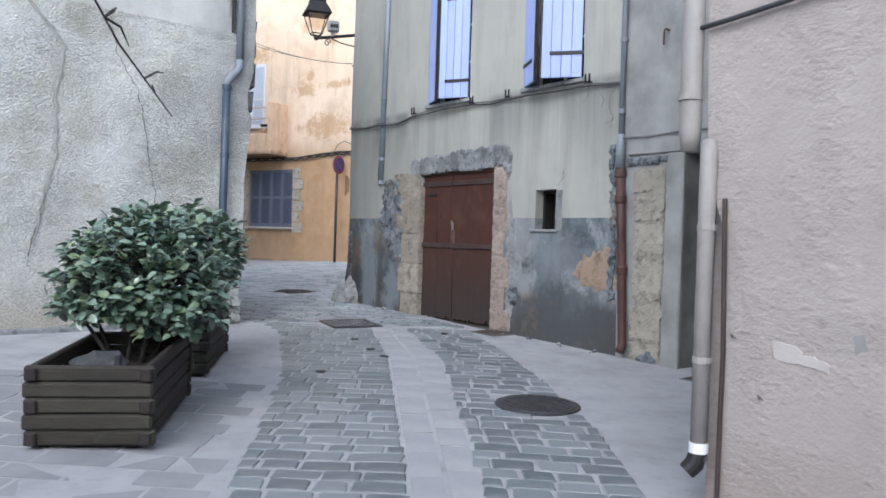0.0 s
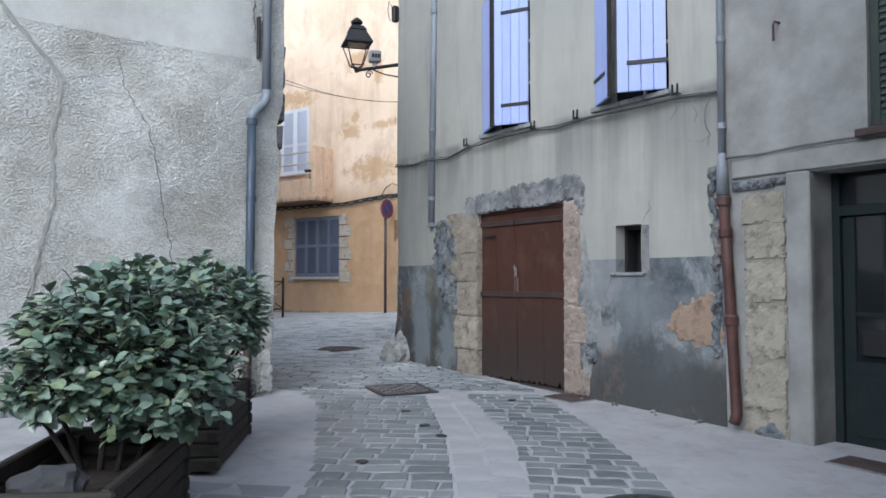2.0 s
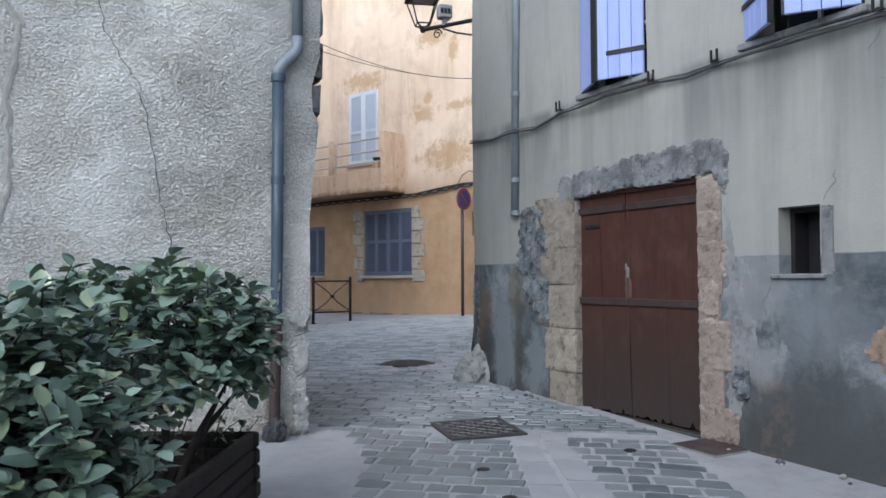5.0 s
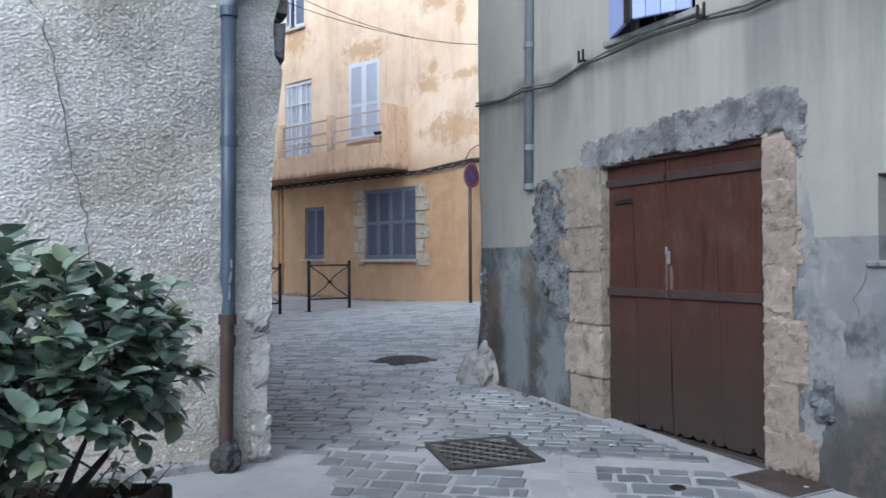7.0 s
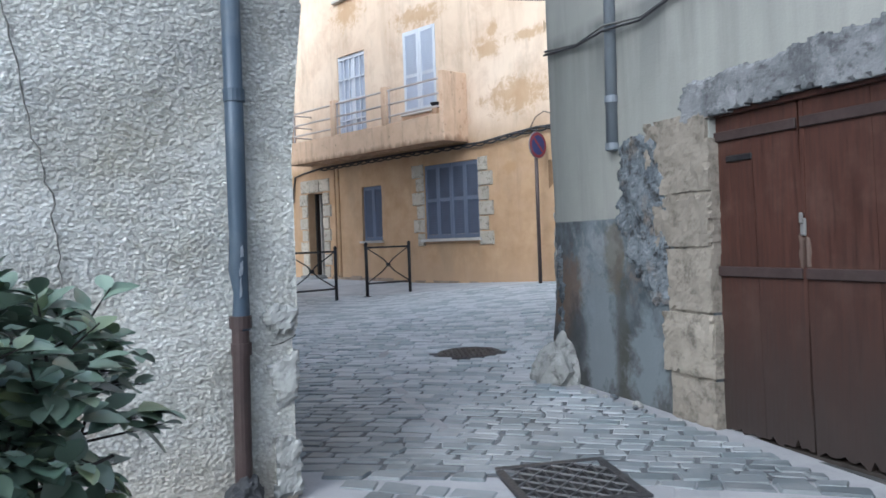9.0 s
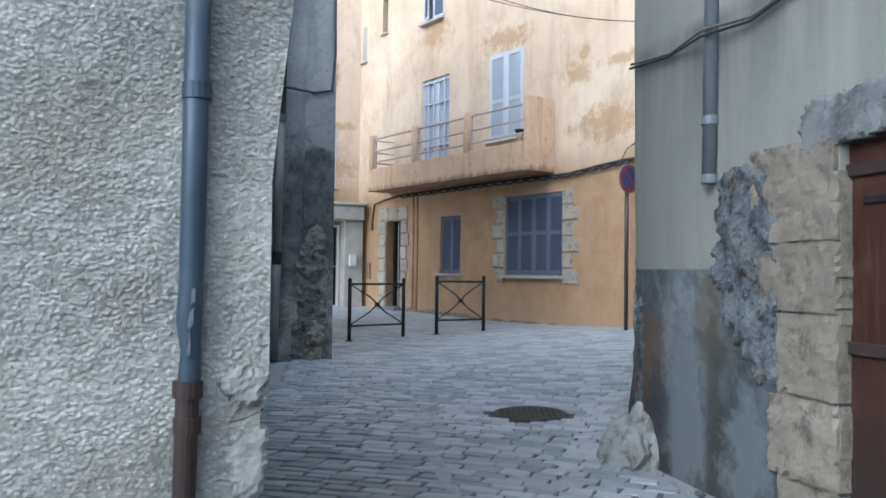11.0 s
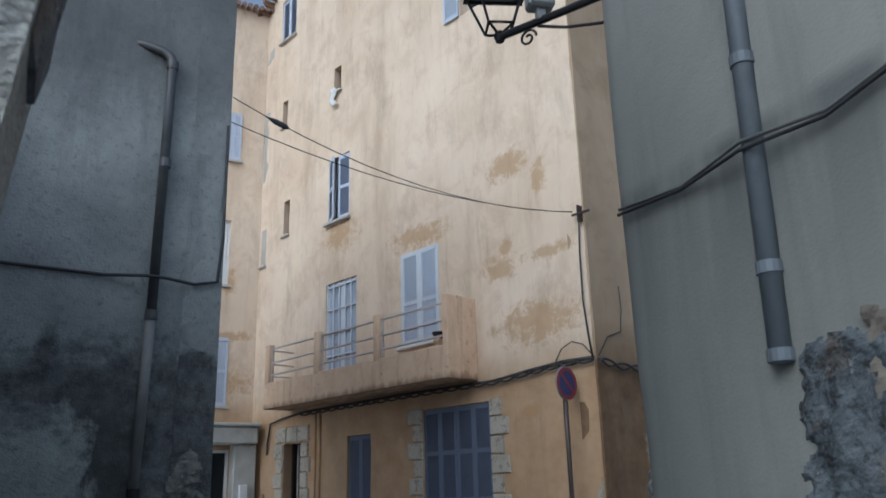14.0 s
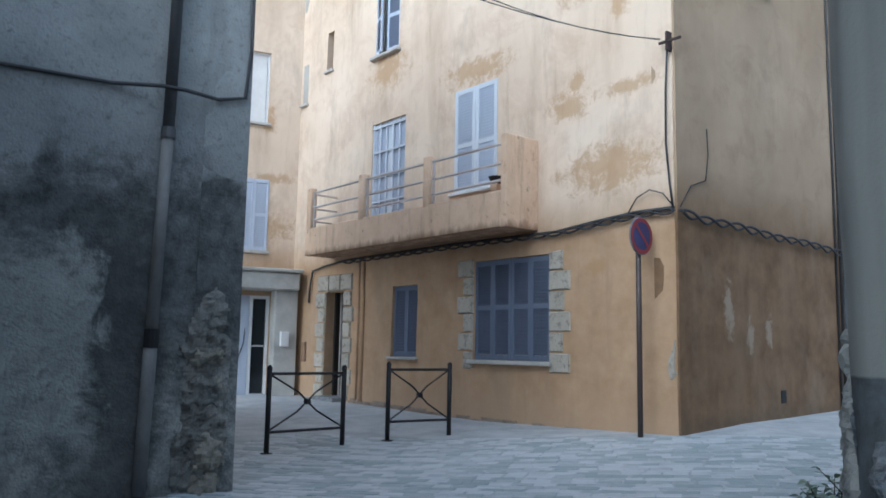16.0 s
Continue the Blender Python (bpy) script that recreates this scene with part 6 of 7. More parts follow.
for i, (a, b, c, d) in enumerate(((-8.50, -8.27, 10.40, 11.10), (-8.31, -8.07, 7.62, 8.47), (-9.28, -9.06, 7.10, 8.0), (-6.36, -6.10, 10.50, 11.10))):
    win = opening_thing("window_%d" % (12 + i), F_O, "narrow slit window in the ochre wall")
    sill(win, a - 0.04, b + 0.04, c, 0.07, M_SILL, 0.05)
    # dark sheet: the slit's shaded inside, put in as colour
    part("pane", boxed(a, b, 0.24, 0.25, c, d), M_RUSTY, win, "dark brown sheet for the shaded inside")
bm = bmesh.new()
cols, rows = 5, 9
grid = [[bm.verts.new((-6.42 + 0.20 * i / (cols - 1) + 0.05 * math.sin(j * 0.9) + (0.05 if j > 5 else 0), -0.08 - 0.02 * math.sin(i * 2.1 + j), 10.56 - 0.055 * j)) for i in range(cols)] for j in range(rows)]
for j in range(rows - 1):
    for i in range(cols - 1):
        bm.faces.new((grid[j][i], grid[j + 1][i], grid[j + 1][i + 1], grid[j][i + 1]))
rag = solo("rag", bm, M_CLOTH, F_O, "white cloth hanging from a slit window", "cloth", smooth_faces=True)
rag.modifiers.new("thickness", "SOLIDIFY").thickness = 0.006

door = opening_thing("door_3", F_O, "half-open dark door in a stone surround", "door")
part("door_frame", box(box(bmesh.new(), -8.02, -7.96, 0.2, 0.3, 0.7, 2.95), -7.42, -7.36, 0.2, 0.3, 0.7, 2.95), M_PLANTER_SIDE, door)
part("door_leaf", boxed(-7.96, -7.92, 0.30, 0.85, 0.85, 2.93, bevel=0.004), M_SILL, door, "pale inner door swung inwards")
# added near-black sheets behind the opening, the hall's shade in their colour
part("back_wall", boxed(-8.3, -7.1, 0.95, 1.0, 0.7, 3.0), M_PLANTER_SIDE, door, "near-black sheet carrying the shade of the hallway")
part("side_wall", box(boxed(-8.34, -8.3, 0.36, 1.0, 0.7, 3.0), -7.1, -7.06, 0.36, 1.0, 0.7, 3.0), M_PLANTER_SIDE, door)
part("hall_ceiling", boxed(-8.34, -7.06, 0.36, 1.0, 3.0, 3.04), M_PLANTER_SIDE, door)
part("doorstep", boxed(-8.1, -7.28, -0.25, 0.3, 0.6, 0.90, bevel=0.015), M_CEMENT, door)
part("door_handle", tube(bmesh.new(), [(-7.91, 0.75, 1.85), (-7.86, 0.75, 1.85), (-7.86, 0.66, 1.85)], 0.012, 6), M_IRON, door)


def quoins(x_in, sign, z0, z1, n, seed, wide=(0.36, 0.26)):
    rnd = random.Random(seed)
    for i in range(n):
        a, b = z0 + (z1 - z0) * i / n, z0 + (z1 - z0) * (i + 1) / n - 0.014
        w = wide[i % 2] + rnd.uniform(-0.02, 0.02)
        p, q = sorted((x_in, x_in + sign * w))
        wall_patch(wall_ochre, "quoin", [(p, a), (q, a), (q, b), (p, b)], M_STONE_PALE, "", -0.03, 0.006, seed * 10 + i, 3)


quoins(-1.965, 1, 1.55, 3.30, 6, 31, (0.40, 0.27))
quoins(-3.595, -1, 1.55, 3.30, 6, 32, (0.24, 0.36))
quoins(-7.355, 1, 0.85, 2.95, 7, 33, (0.24, 0.32))
quoins(-8.025, -1, 0.85, 2.95, 7, 34, (0.34, 0.26))
for i in range(3):
    a = -8.32 + i * 0.42
    wall_patch(wall_ochre, "quoin", [(a, 2.965), (a + 0.41, 2.965), (a + 0.41, 3.28), (a, 3.28)], M_STONE_PALE, "", -0.03, 0.008, 350 + i, 3)
wall_patch(wall_ochre, "bare_corner", [(-0.02, 1.75), (0.12, 2.03), (0.125, 1.58), (0.05, 1.52)], M_STONE_PALE, "bare pale corner", -0.028, 0.02, 52)

relief(wall_ochre, "worn_foot", [(-7.1, 0.62), (-5.0, 0.62), (-2.5, 0.62), (0.08, 0.62), (0.08, 0.80), (-1.5, 0.84), (-3.5, 0.82), (-5.5, 0.90), (-7.1, 0.92)], M_FOOT, "crumbling pinkish foot of the ochre wall", -0.02, 0.03, 55, 0.04, 5, 0.04, 0.06)
# balcony
bal = thing("balcony", F_O, "pink rendered balcony with posts and three rails", "balcony")
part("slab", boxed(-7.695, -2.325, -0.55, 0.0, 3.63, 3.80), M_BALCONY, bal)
part("front_parapet", boxed(-7.80, -2.322, -0.665, -0.551, 3.61, 4.14, bevel=0.01), M_BALCONY, bal)
part("side_panel", boxed(-2.32, -2.195, -0.67, -0.002, 3.60, 4.97, bevel=0.012), M_BALCONY, bal, "solid rendered end panel")
part("side_panel", boxed(-7.805, -7.70, -0.55, -0.002, 3.615, 4.14, bevel=0.012), M_BALCONY, bal)
for x in (-7.78, -5.98, -4.12):
    part("post", boxed(x, x + 0.17, -0.668, -0.54, 4.10, 4.93, bevel=0.01), M_BALCONY, bal)
for x0, x1 in ((-7.62, -5.98), (-5.82, -4.12), (-3.96, -2.32)):
    for z in (4.30, 4.55, 4.84):
        part("rail", tube(bmesh.new(), [(x0, -0.61, z), (x1, -0.61, z)], 0.022, 8), M_RAIL, bal, "pale painted rail")
for z in (4.30, 4.55, 4.84):
    part("rail", tube(bmesh.new(), [(-7.74, -0.55, z), (-7.74, 0.0, z)], 0.020, 8), M_RAIL, bal)
for x in (-7.58, -5.78, -3.92):
    part("rail_post", boxed(x, x + 0.03, -0.63, -0.60, 4.13, 4.86), M_RAIL, bal)
solo("plant_pot", tube(bmesh.new(), [(-2.62, -0.45, 4.30), (-2.62, -0.45, 4.34), (-2.62, -0.45, 4.41)], [0.06, 0.09, 0.13], 12), M_IRON, F_O, "dark shallow basin on the balcony sill", "basin")
solo("basin_stand", boxed(-2.69, -2.55, -0.52, -0.38, 3.80, 4.30), M_BALCONY, F_O, "small rendered block behind the parapet", "block")

def twisted(pts, spread, per_metre, phase):
    """The same run, wound round its own line as one strand of a twisted pair."""
    out, run_length = [], 0.0
    for a, b in zip(pts, pts[1:]):
        a, b = Vector(a), Vector(b)
        n = max(2, int((b - a).length / 0.05))
        for i in range(n):
            u = (run_length + (b - a).length * i / n) * per_metre * 2 * math.pi + phase
            out.append(a.lerp(b, i / n) + Vector((0, 0.5 * spread * math.cos(u), spread * math.sin(u))))
        run_length += (b - a).length
    return out + [Vector(pts[-1])]


cable("wall_cable", F_O, [(-8.63, -0.04, 2.75), (-8.62, -0.04, 3.0), (-8.52, -0.04, 3.40), (-8.1, -0.04, 3.47), (-7.3, -0.04, 3.54), (-5.5, -0.04, 3.56), (-4.1, -0.04, 3.57), (-1.8, -0.045, 3.55), (-1.1, -0.04, 3.62), (-0.4, -0.04, 3.67), (0.15, -0.04, 3.66)], 0.022, "black twisted cable under the balcony")
for phase in (0.0, math.pi):
    cable("wall_cable", F_O, twisted([(-7.3, -0.07, 3.50), (-4.1, -0.07, 3.52), (-1.8, -0.07, 3.52), (-1.1, -0.07, 3.57), (-0.4, -0.07, 3.62), (0.17, -0.07, 3.62)], 0.032, 1.6, phase), 0.015, "strand of the black twisted cable under the balcony")
    cable("wall_cable", F_OS, twisted([(0.0, -0.09, 3.62), (0.4, -0.09, 3.56), (1.4, -0.09, 3.57), (2.4, -0.09, 3.53), (3.4, -0.09, 3.54), (4.4, -0.09, 3.50), (7, -0.09, 3.46)], 0.045, 1.3, phase), 0.018, "strand of the black twisted cable on the side wall")
cable("wall_cable", F_O, [(0.10, -0.05, 5.85), (0.06, -0.05, 5.2), (0.05, -0.05, 4.5), (0.10, -0.05, 3.95), (0.14, -0.05, 3.66)], 0.013, "thin cable down the house corner")
cable("wall_cable", F_O, [(-0.55, -0.05, 3.66), (-0.40, -0.06, 3.85), (-0.2, -0.06, 3.93), (0.0, -0.06, 3.86), (0.13, -0.05, 3.70)], 0.009, "thin loose loop of black wire")
cable("wall_cable", F_OS, [(0.05, -0.05, 3.68), (0.3, -0.05, 3.98), (0.65, -0.05, 4.1), (0.72, -0.05, 4.45), (0.70, -0.05, 4.8)], 0.008, "thin loose loop of black wire")
for x in (4.45, 4.6, 4.72):
    cable("wall_cable", F_OS, [(x, -0.05, 0.9), (x, -0.05, 12)], 0.02, "upright conduit on the side wall", M_CABLE if x < 4.7 else M_ZINC)
solo("wire_bracket", box(boxed(0.0, 0.32, -0.10, -0.07, 5.80, 5.83), 0.10, 0.13, -0.1, 0.02, 5.70, 5.95), M_RUSTY, F_O, "rusty wire bracket at the house corner", "bracket")
E1 = F_O @ Vector((0.02, -0.1, 5.86))
D1, D2 = F_D @ Vector((0.0, -0.06, 6.04)), F_D @ Vector((0.0, -0.06, 6.36))
cable("overhead_wire", I4, sag(D1, E1, 0.24), 0.0065, "thin wire slung across the street")
cable("overhead_wire", I4, sag(D2, E1 + Vector((0, 0, 0.01)), 0.36), 0.0065, "thin wire slung across the street")
q = sag(D2, E1, 0.36)
solo("wire_joint", tube(bmesh.new(), [q[1].lerp(q[2], 0.0), q[1].lerp(q[2], 0.2), q[1].lerp(q[2], 0.5), q[1].lerp(q[2], 0.6)], [0.012, 0.035, 0.035, 0.012], 8), M_CABLE, I4, "black joint box on the overhead wire", "joint")
win = opening_thing("window_16", F_OS, "side window with dull blue shutters ajar")
sill(win, 1.73, 2.55, 7.23, 0.1, M_SILL, 0.06)
for i in range(2):
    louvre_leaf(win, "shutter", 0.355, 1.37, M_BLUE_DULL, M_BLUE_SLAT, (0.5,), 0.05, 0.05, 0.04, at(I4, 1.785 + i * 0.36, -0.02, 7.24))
wall_os = bpy.data.objects["wall_ochre_house_side"]
part("vent", boxed(2.52, 2.66, -0.012, 0.05, 1.18, 1.36), M_IRON, wall_os, "small dark vent")
# eave of the ochre house along its rising edge
bm = bmesh.new()
for i in range(64):
    x = -9.45 + i * 0.15
    z = roof_line(x)
    slope = roof_line(x + 0.1) - roof_line(x - 0.1)
    tube(bm, [(x, -0.30, z - 0.02), (x, 0.4, z + 0.02)], 0.062, 7)
    box(bm, x - 0.03, x + 0.03, -0.26, 0.0, z - 0.13, z - 0.06)
solo("eave_ochre_house", bm, M_TERRA, F_O, "row of round tile ends along the eave", "eave", kind="structure")
bm = bmesh.new()
for i in range(48):
    tube(bm, [(-7.0 + i * 0.15, -0.25, 14.0), (-7.0 + i * 0.15, 0.4, 14.08)], 0.062, 7)
solo("eave_ochre_wing", bm, M_TERRA, F_W, "row of round tile ends along the wing's eave", "eave", kind="structure")

# wing windows, canopy and pale door
for i, (a, b, c, d) in enumerate(((-0.95, -0.56, 9.75, 11.0), (-1.35, -0.70, 6.62, 8.2), (-1.25, -0.62, 3.85, 5.38))):
    win = opening_thing("window_%d" % (17 + i), F_W, ("window with a pale blue shutter", "white-framed window without shutters", "window with pale blue shutters closed")[i])
    sill(win, a - 0.05, b + 0.05, c, 0.08, M_SILL, 0.06)
    if i == 1:
        glazing(win, a, b, c, d, 0.1, M_WHITE, 2, 1)
        # white sheet added in front of the panes so that they look bright
        part("white_sheet", boxed(a + 0.06, b - 0.06, 0.085, 0.10, c + 0.05, d - 0.05), M_CLOTH, win, "white sheet in front of the panes")
    else:
        w = (b - a) / 2
        for k in range(2):
            louvre_leaf(win, "shutter", w - 0.004, d - c, M_BLUE_PALE, M_BLUE_PALE, (0.5,), 0.045, 0.05, 0.035, at(I4, a + k * w, -0.03, c))
part("canopy", boxed(-2.6, 0.0, -0.60, 0.0, 3.00, 3.36, bevel=0.03), M_PALE_RENDER, wall_wing, "stained concrete canopy")
part("canopy_edge", boxed(-2.6, 0.05, -0.66, 0.0, 3.365, 3.44, bevel=0.02), M_PALE_RENDER, wall_wing, "pale canopy lip")
part("porch_pier", boxed(-0.48, 0.0, -0.45, 0.0, 0.6, 3.00, bevel=0.02), M_PALE_RENDER, wall_wing, "pale grey porch pier")
door = opening_thing("door_4", F_W, "white-framed glazed door with a pale blue leaf", "door")
glazing(door, -0.90, -0.50, 0.80, 2.9, 0.06, M_WHITE, 1, 2, 0.06)
part("door_leaf", boxed(-1.30, -0.905, 0.03, 0.09, 0.80, 2.9, bevel=0.006), M_BLUE_PALE, door, "pale blue leaf with scrawled lines")
part("scrawl", tube(bmesh.new(), [(-1.2, 0.024, 1.2), (-1.1, 0.024, 1.6), (-1.0, 0.024, 1.9), (-0.98, 0.024, 2.2)], 0.008, 5), M_IRON, door)
solo("letter_box", boxed(-0.36, -0.18, -0.56, -0.452, 1.85, 2.15, bevel=0.015), M_WHITE, F_W, "white letter box on the porch pier", "letter box")
solo("meter_box", boxed(-8.86, -8.72, -0.05, 0.02, 1.55, 1.95, bevel=0.012), M_BALCONY, F_O, "small meter box on the ochre wall", "meter box")
solo("riser_pipe", tube(bmesh.new(), [(-6.68, -0.015, 0.85), (-6.68, -0.015, 3.58)], 0.035, 8), M_OCHRE, F_O, "ochre painted pipe beside the narrow window", "pipe")
solo("riser_pipe", tube(bmesh.new(), [(-6.84, -0.012, 0.85), (-6.84, -0.012, 3.58)], 0.025, 8), M_OCHRE, F_O, "ochre painted pipe beside the narrow window", "pipe")

# ---- road sign and barriers ----
sg = thing("road_sign", pose(-2.73, 20.25, ground_z(-2.73, 20.25)), "round blue no-parking sign with red rim on a brown post", "road sign")
part("post", tube(bmesh.new(), [(0, 0, -0.05), (0, 0, 2.72)], 0.034, 10), M_POST, sg)
N = u3((0.86, -0.51, 0))
S = Vector((0.51, 0.86, 0))


def disc(r0, y0, y1, n=28):
    c = Vector((0, 0, 2.46)) + N * 0.05
    bm = bmesh.new()
    rim = [[bm.verts.new(c + N * y + (S * math.cos(2 * math.pi * k / n) + Vector((0, 0, math.sin(2 * math.pi * k / n)))) * r0) for k in range(n)] for y in (y0, y1)]
    for k in range(n):
        bm.faces.new((rim[0][k], rim[0][(k + 1) % n], rim[1][(k + 1) % n], rim[1][k]))
    bm.faces.new(rim[0][::-1])
    bm.faces.new(rim[1])
    return bm


plate = part("back_plate", disc(0.235, -0.02, 0.0), M_ZINC, sg, "grey metal back and edge")
part("red_rim", disc(0.226, 0.0005, 0.006), M_SIGN_RED, plate)
part("blue_face", disc(0.175, 0.0065, 0.010), M_SIGN_BLUE, plate)
bm = bmesh.new()
c = Vector((0, 0, 2.46)) + N * 0.061
d1, d2 = (S + Vector((0, 0, -1))).normalized(), (S + Vector((0, 0, 1))).normalized()
vs = [bm.verts.new(c + d1 * a * 0.178 + d2 * b * 0.02 + N * e) for a in (-1, 1) for b in (-1, 1) for e in (0, 0.003)]
for qd in ((0, 1, 3, 2), (4, 6, 7, 5), (0, 4, 5, 1), (2, 3, 7, 6), (0, 2, 6, 4), (1, 5, 7, 3)):
    bm.faces.new([vs[i] for i in qd])
part("red_bar", bm, M_SIGN_RED, plate)


def barrier(a, b):
    a, b = Vector((*a, 0)), Vector((*b, 0))
    m = Matrix.Translation((a.x, a.y, ground_z(a.x, a.y))) @ Matrix.Rotation(math.atan2(b.y - a.y, b.x - a.x), 4, "Z")
    w = (b - a).length
    t = thing("street_barrier", m, "black tubular street barrier with crossed braces", "barrier", "street barriers")
    for x in (0, w):
        leg = part("post", tube(bmesh.new(), [(x, 0, -0.05), (x, 0, 0.95)], 0.030, 10), M_IRON, t)
        part("post_cap", tube(bmesh.new(), [(x, 0, 0.95), (x, 0, 0.98), (x, 0, 1.0)], [0.034, 0.030, 0.01], 10), M_IRON, leg)
        part("base_plate", tube(bmesh.new(), [(x, 0, -0.02), (x, 0, 0.012)], 0.07, 10), M_IRON, leg)
    part("top_rail", tube(bmesh.new(), [(0, 0, 0.90), (w, 0, 0.90)], 0.017, 8), M_IRON, t)
    part("bottom_rail", tube(bmesh.new(), [(0, 0, 0.24), (w, 0, 0.24)], 0.017, 8), M_IRON, t)
    for s in (1, -1):
        z0, z1 = (0.26, 0.88) if s > 0 else (0.88, 0.26)
        part("brace", tube(bmesh.new(), [(0.03, 0.012 * s, z0), (w * 0.38, 0.012 * s, 0.57 - 0.11 * s), (w / 2, 0.012 * s, 0.57), (w * 0.62, 0.012 * s, 0.57 + 0.11 * s), (w - 0.03, 0.012 * s, z1)], 0.011, 6), M_IRON, t)
    part("brace_knot", tube(bmesh.new(), [(w / 2, -0.03, 0.57), (w / 2, 0.03, 0.57)], 0.035, 10), M_IRON, t)
    return t


barrier((-6.72, 18.30), (-6.22, 19.24))
barrier((-5.83, 19.75), (-5.24, 20.48))

# ---- bare sapling beside the walker's first steps ----
SAP_Z = ground_z(-0.25, -1.2)
sap = thing("bare_sapling", pose(-0.25, -1.2, SAP_Z), "leafless sapling with one long drooping twig", "sapling")
part("trunk", tube(bmesh.new(), [(0, 0, -0.05), (0.02, 0.01, 0.9), (-0.01, 0.0, 1.7), (0.0, 0.02, 2.35), (0.03, 0.03, 3.0)], [0.03, 0.026, 0.02, 0.014, 0.004], 9), M_BARK, sap)
TW = [Vector((x + 0.25, y + 1.2, z - SAP_Z)) for x, y, z in ((-0.25, -1.2, 2.10), (-0.30, -0.4, 2.06), (-0.375, 0.2, 1.965), (-0.465, 0.85, 1.895), (-0.555, 1.35, 1.812), (-0.636, 1.86, 1.764))]
twig = part("drooping_twig", tube(bmesh.new(), TW, [0.007, 0.004, 0.0028, 0.0022, 0.0018, 0.0014], 6), M_BARK, sap, "thin dark twig with buds")
for a, b, s1 in ((2, 0.3, 1), (3, 0.2, -1), (3, 0.8, 1), (4, 0.6, -1)):
    q = TW[a].lerp(TW[a + 1], b)
    part("bud", tube(bmesh.new(), [q, q + Vector((0.008 * s1, 0.01, 0.012)), q + Vector((0.012 * s1, 0.016, 0.02))], [0.002, 0.003, 0.001], 6), M_BARK, twig)
for a, b, q in ((3, 0.3, (-0.02, 0.05, 0.035)), (3, 0.8, (0.015, 0.06, -0.03)), (4, 0.4, (0.012, 0.07, 0.025))):
    p0 = TW[a].lerp(TW[a + 1], b)
    part("side_twig", tube(bmesh.new(), [p0, p0 + Vector(q) * 0.5 + Vector((0.006, 0, 0.008)), p0 + Vector(q)], [0.0025, 0.002, 0.001], 5), M_BARK, twig)
for k, (dx, dy, z) in enumerate(((-0.5, -0.2, 1.5), (0.2, -0.5, 1.8), (-0.3, 0.3, 2.3), (0.25, -0.2, 2.6))):
    part("branch", tube(bmesh.new(), [(0, 0.01, z), (dx * 0.5, dy * 0.5, z + 0.22), (dx, dy, z + 0.35)], [0.009, 0.006, 0.002], 6), M_BARK, sap)

# ---- planters and shrubs ----
def planter(m, w, l, h, label):
    """Log-cabin boards: the front boards butt against side boards whose sawn ends show at the corners."""
    t = thing("planter", m, label, "planter", "wooden planters")
    n = 5
    bh = h / n
    rnd = random.Random(int(l * 100))
    for i in range(n):
        z0, z1 = 0.02 + i * bh, 0.02 + (i + 1) * bh - 0.003
        j = [rnd.uniform(-0.005, 0.005) for _ in range(4)]
        for y, k in ((0.0, j[0]), (l, j[1])):
            bm = boxed(-0.045 + k, w + 0.045 + k * 2, y - 0.024 + k, y + 0.024 + k, z0, z1, bevel=0.013)
            for v in bm.verts:
                v.co.z += 0.004 * noise.noise(Vector((v.co.x * 3, i * 5.0, y)))
            part("board", bm, M_PLANTER, t)
        for x, k in ((0.0, j[2]), (w, j[3])):
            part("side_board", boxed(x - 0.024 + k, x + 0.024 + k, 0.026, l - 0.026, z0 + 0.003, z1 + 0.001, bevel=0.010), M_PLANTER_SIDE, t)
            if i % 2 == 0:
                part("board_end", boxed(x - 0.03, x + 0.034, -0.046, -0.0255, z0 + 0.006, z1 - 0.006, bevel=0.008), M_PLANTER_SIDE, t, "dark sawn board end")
    for x in (0.03, w - 0.09):
        for y in (0.03, l - 0.09):
            part("corner_post", boxed(x, x + 0.06, y, y + 0.06, 0.0, h - 0.02), M_PLANTER_SIDE, t)
    # near-black skids: the shade under the box, put in their colour
    for x in (0.06, w - 0.12):
        part("skid", boxed(x, x + 0.06, 0.05, l - 0.05, -0.03, 0.022), M_PLANTER_SIDE, t)
    bm = bmesh.new()
    nx, ny = 10, 18
    g = [[bm.verts.new((0.024 + (w - 0.048) * i / nx, 0.024 + (l - 0.048) * k / ny, h - 0.13 + 0.03 * noise.noise(Vector((i * 0.9, k * 0.9, 3))))) for i in range(nx + 1)] for k in range(ny + 1)]
    for k in range(ny):
        for i in range(nx):
            bm.faces.new((g[k][i], g[k][i + 1], g[k + 1][i + 1], g[k + 1][i]))
    part("soil", bm, M_SOIL, t, "dry dark soil")
    part("bottom", boxed(0.024, w - 0.024, 0.024, l - 0.024, 0.025, 0.05), M_PLANTER_SIDE, t)
    return t


PL1 = pose(-2.29, 4.52, ground_z(-2.0, 4.55) + 0.008, 1.7, 0, 8)
PL2 = pose(-2.56, 6.53, ground_z(-2.2, 6.6) + 0.004, 0.4, 0, 8)
planter(PL1, 0.62, 1.28, 0.46, "weathered wooden planter holding a leafy shrub")
planter(PL2, 0.62, 1.22, 0.455, "dark weathered wooden planter holding a leafy shrub")
bm = bmesh.new()
bmesh.ops.create_icosphere(bm, subdivisions=3, radius=1)
for v in bm.verts:
    v.co = Vector((v.co.x * 0.17, v.co.y * 0.12, v.co.z * 0.10)) * (1 + 0.3 * noise.noise(v.co * 1.8))
solo("stone_in_planter", bm, M_WET_STONE, PL1 @ pose(0.27, 0.36, 0.40, 0, 0, 10), "grey stone lying on the planter's soil", "stone", smooth_faces=True)
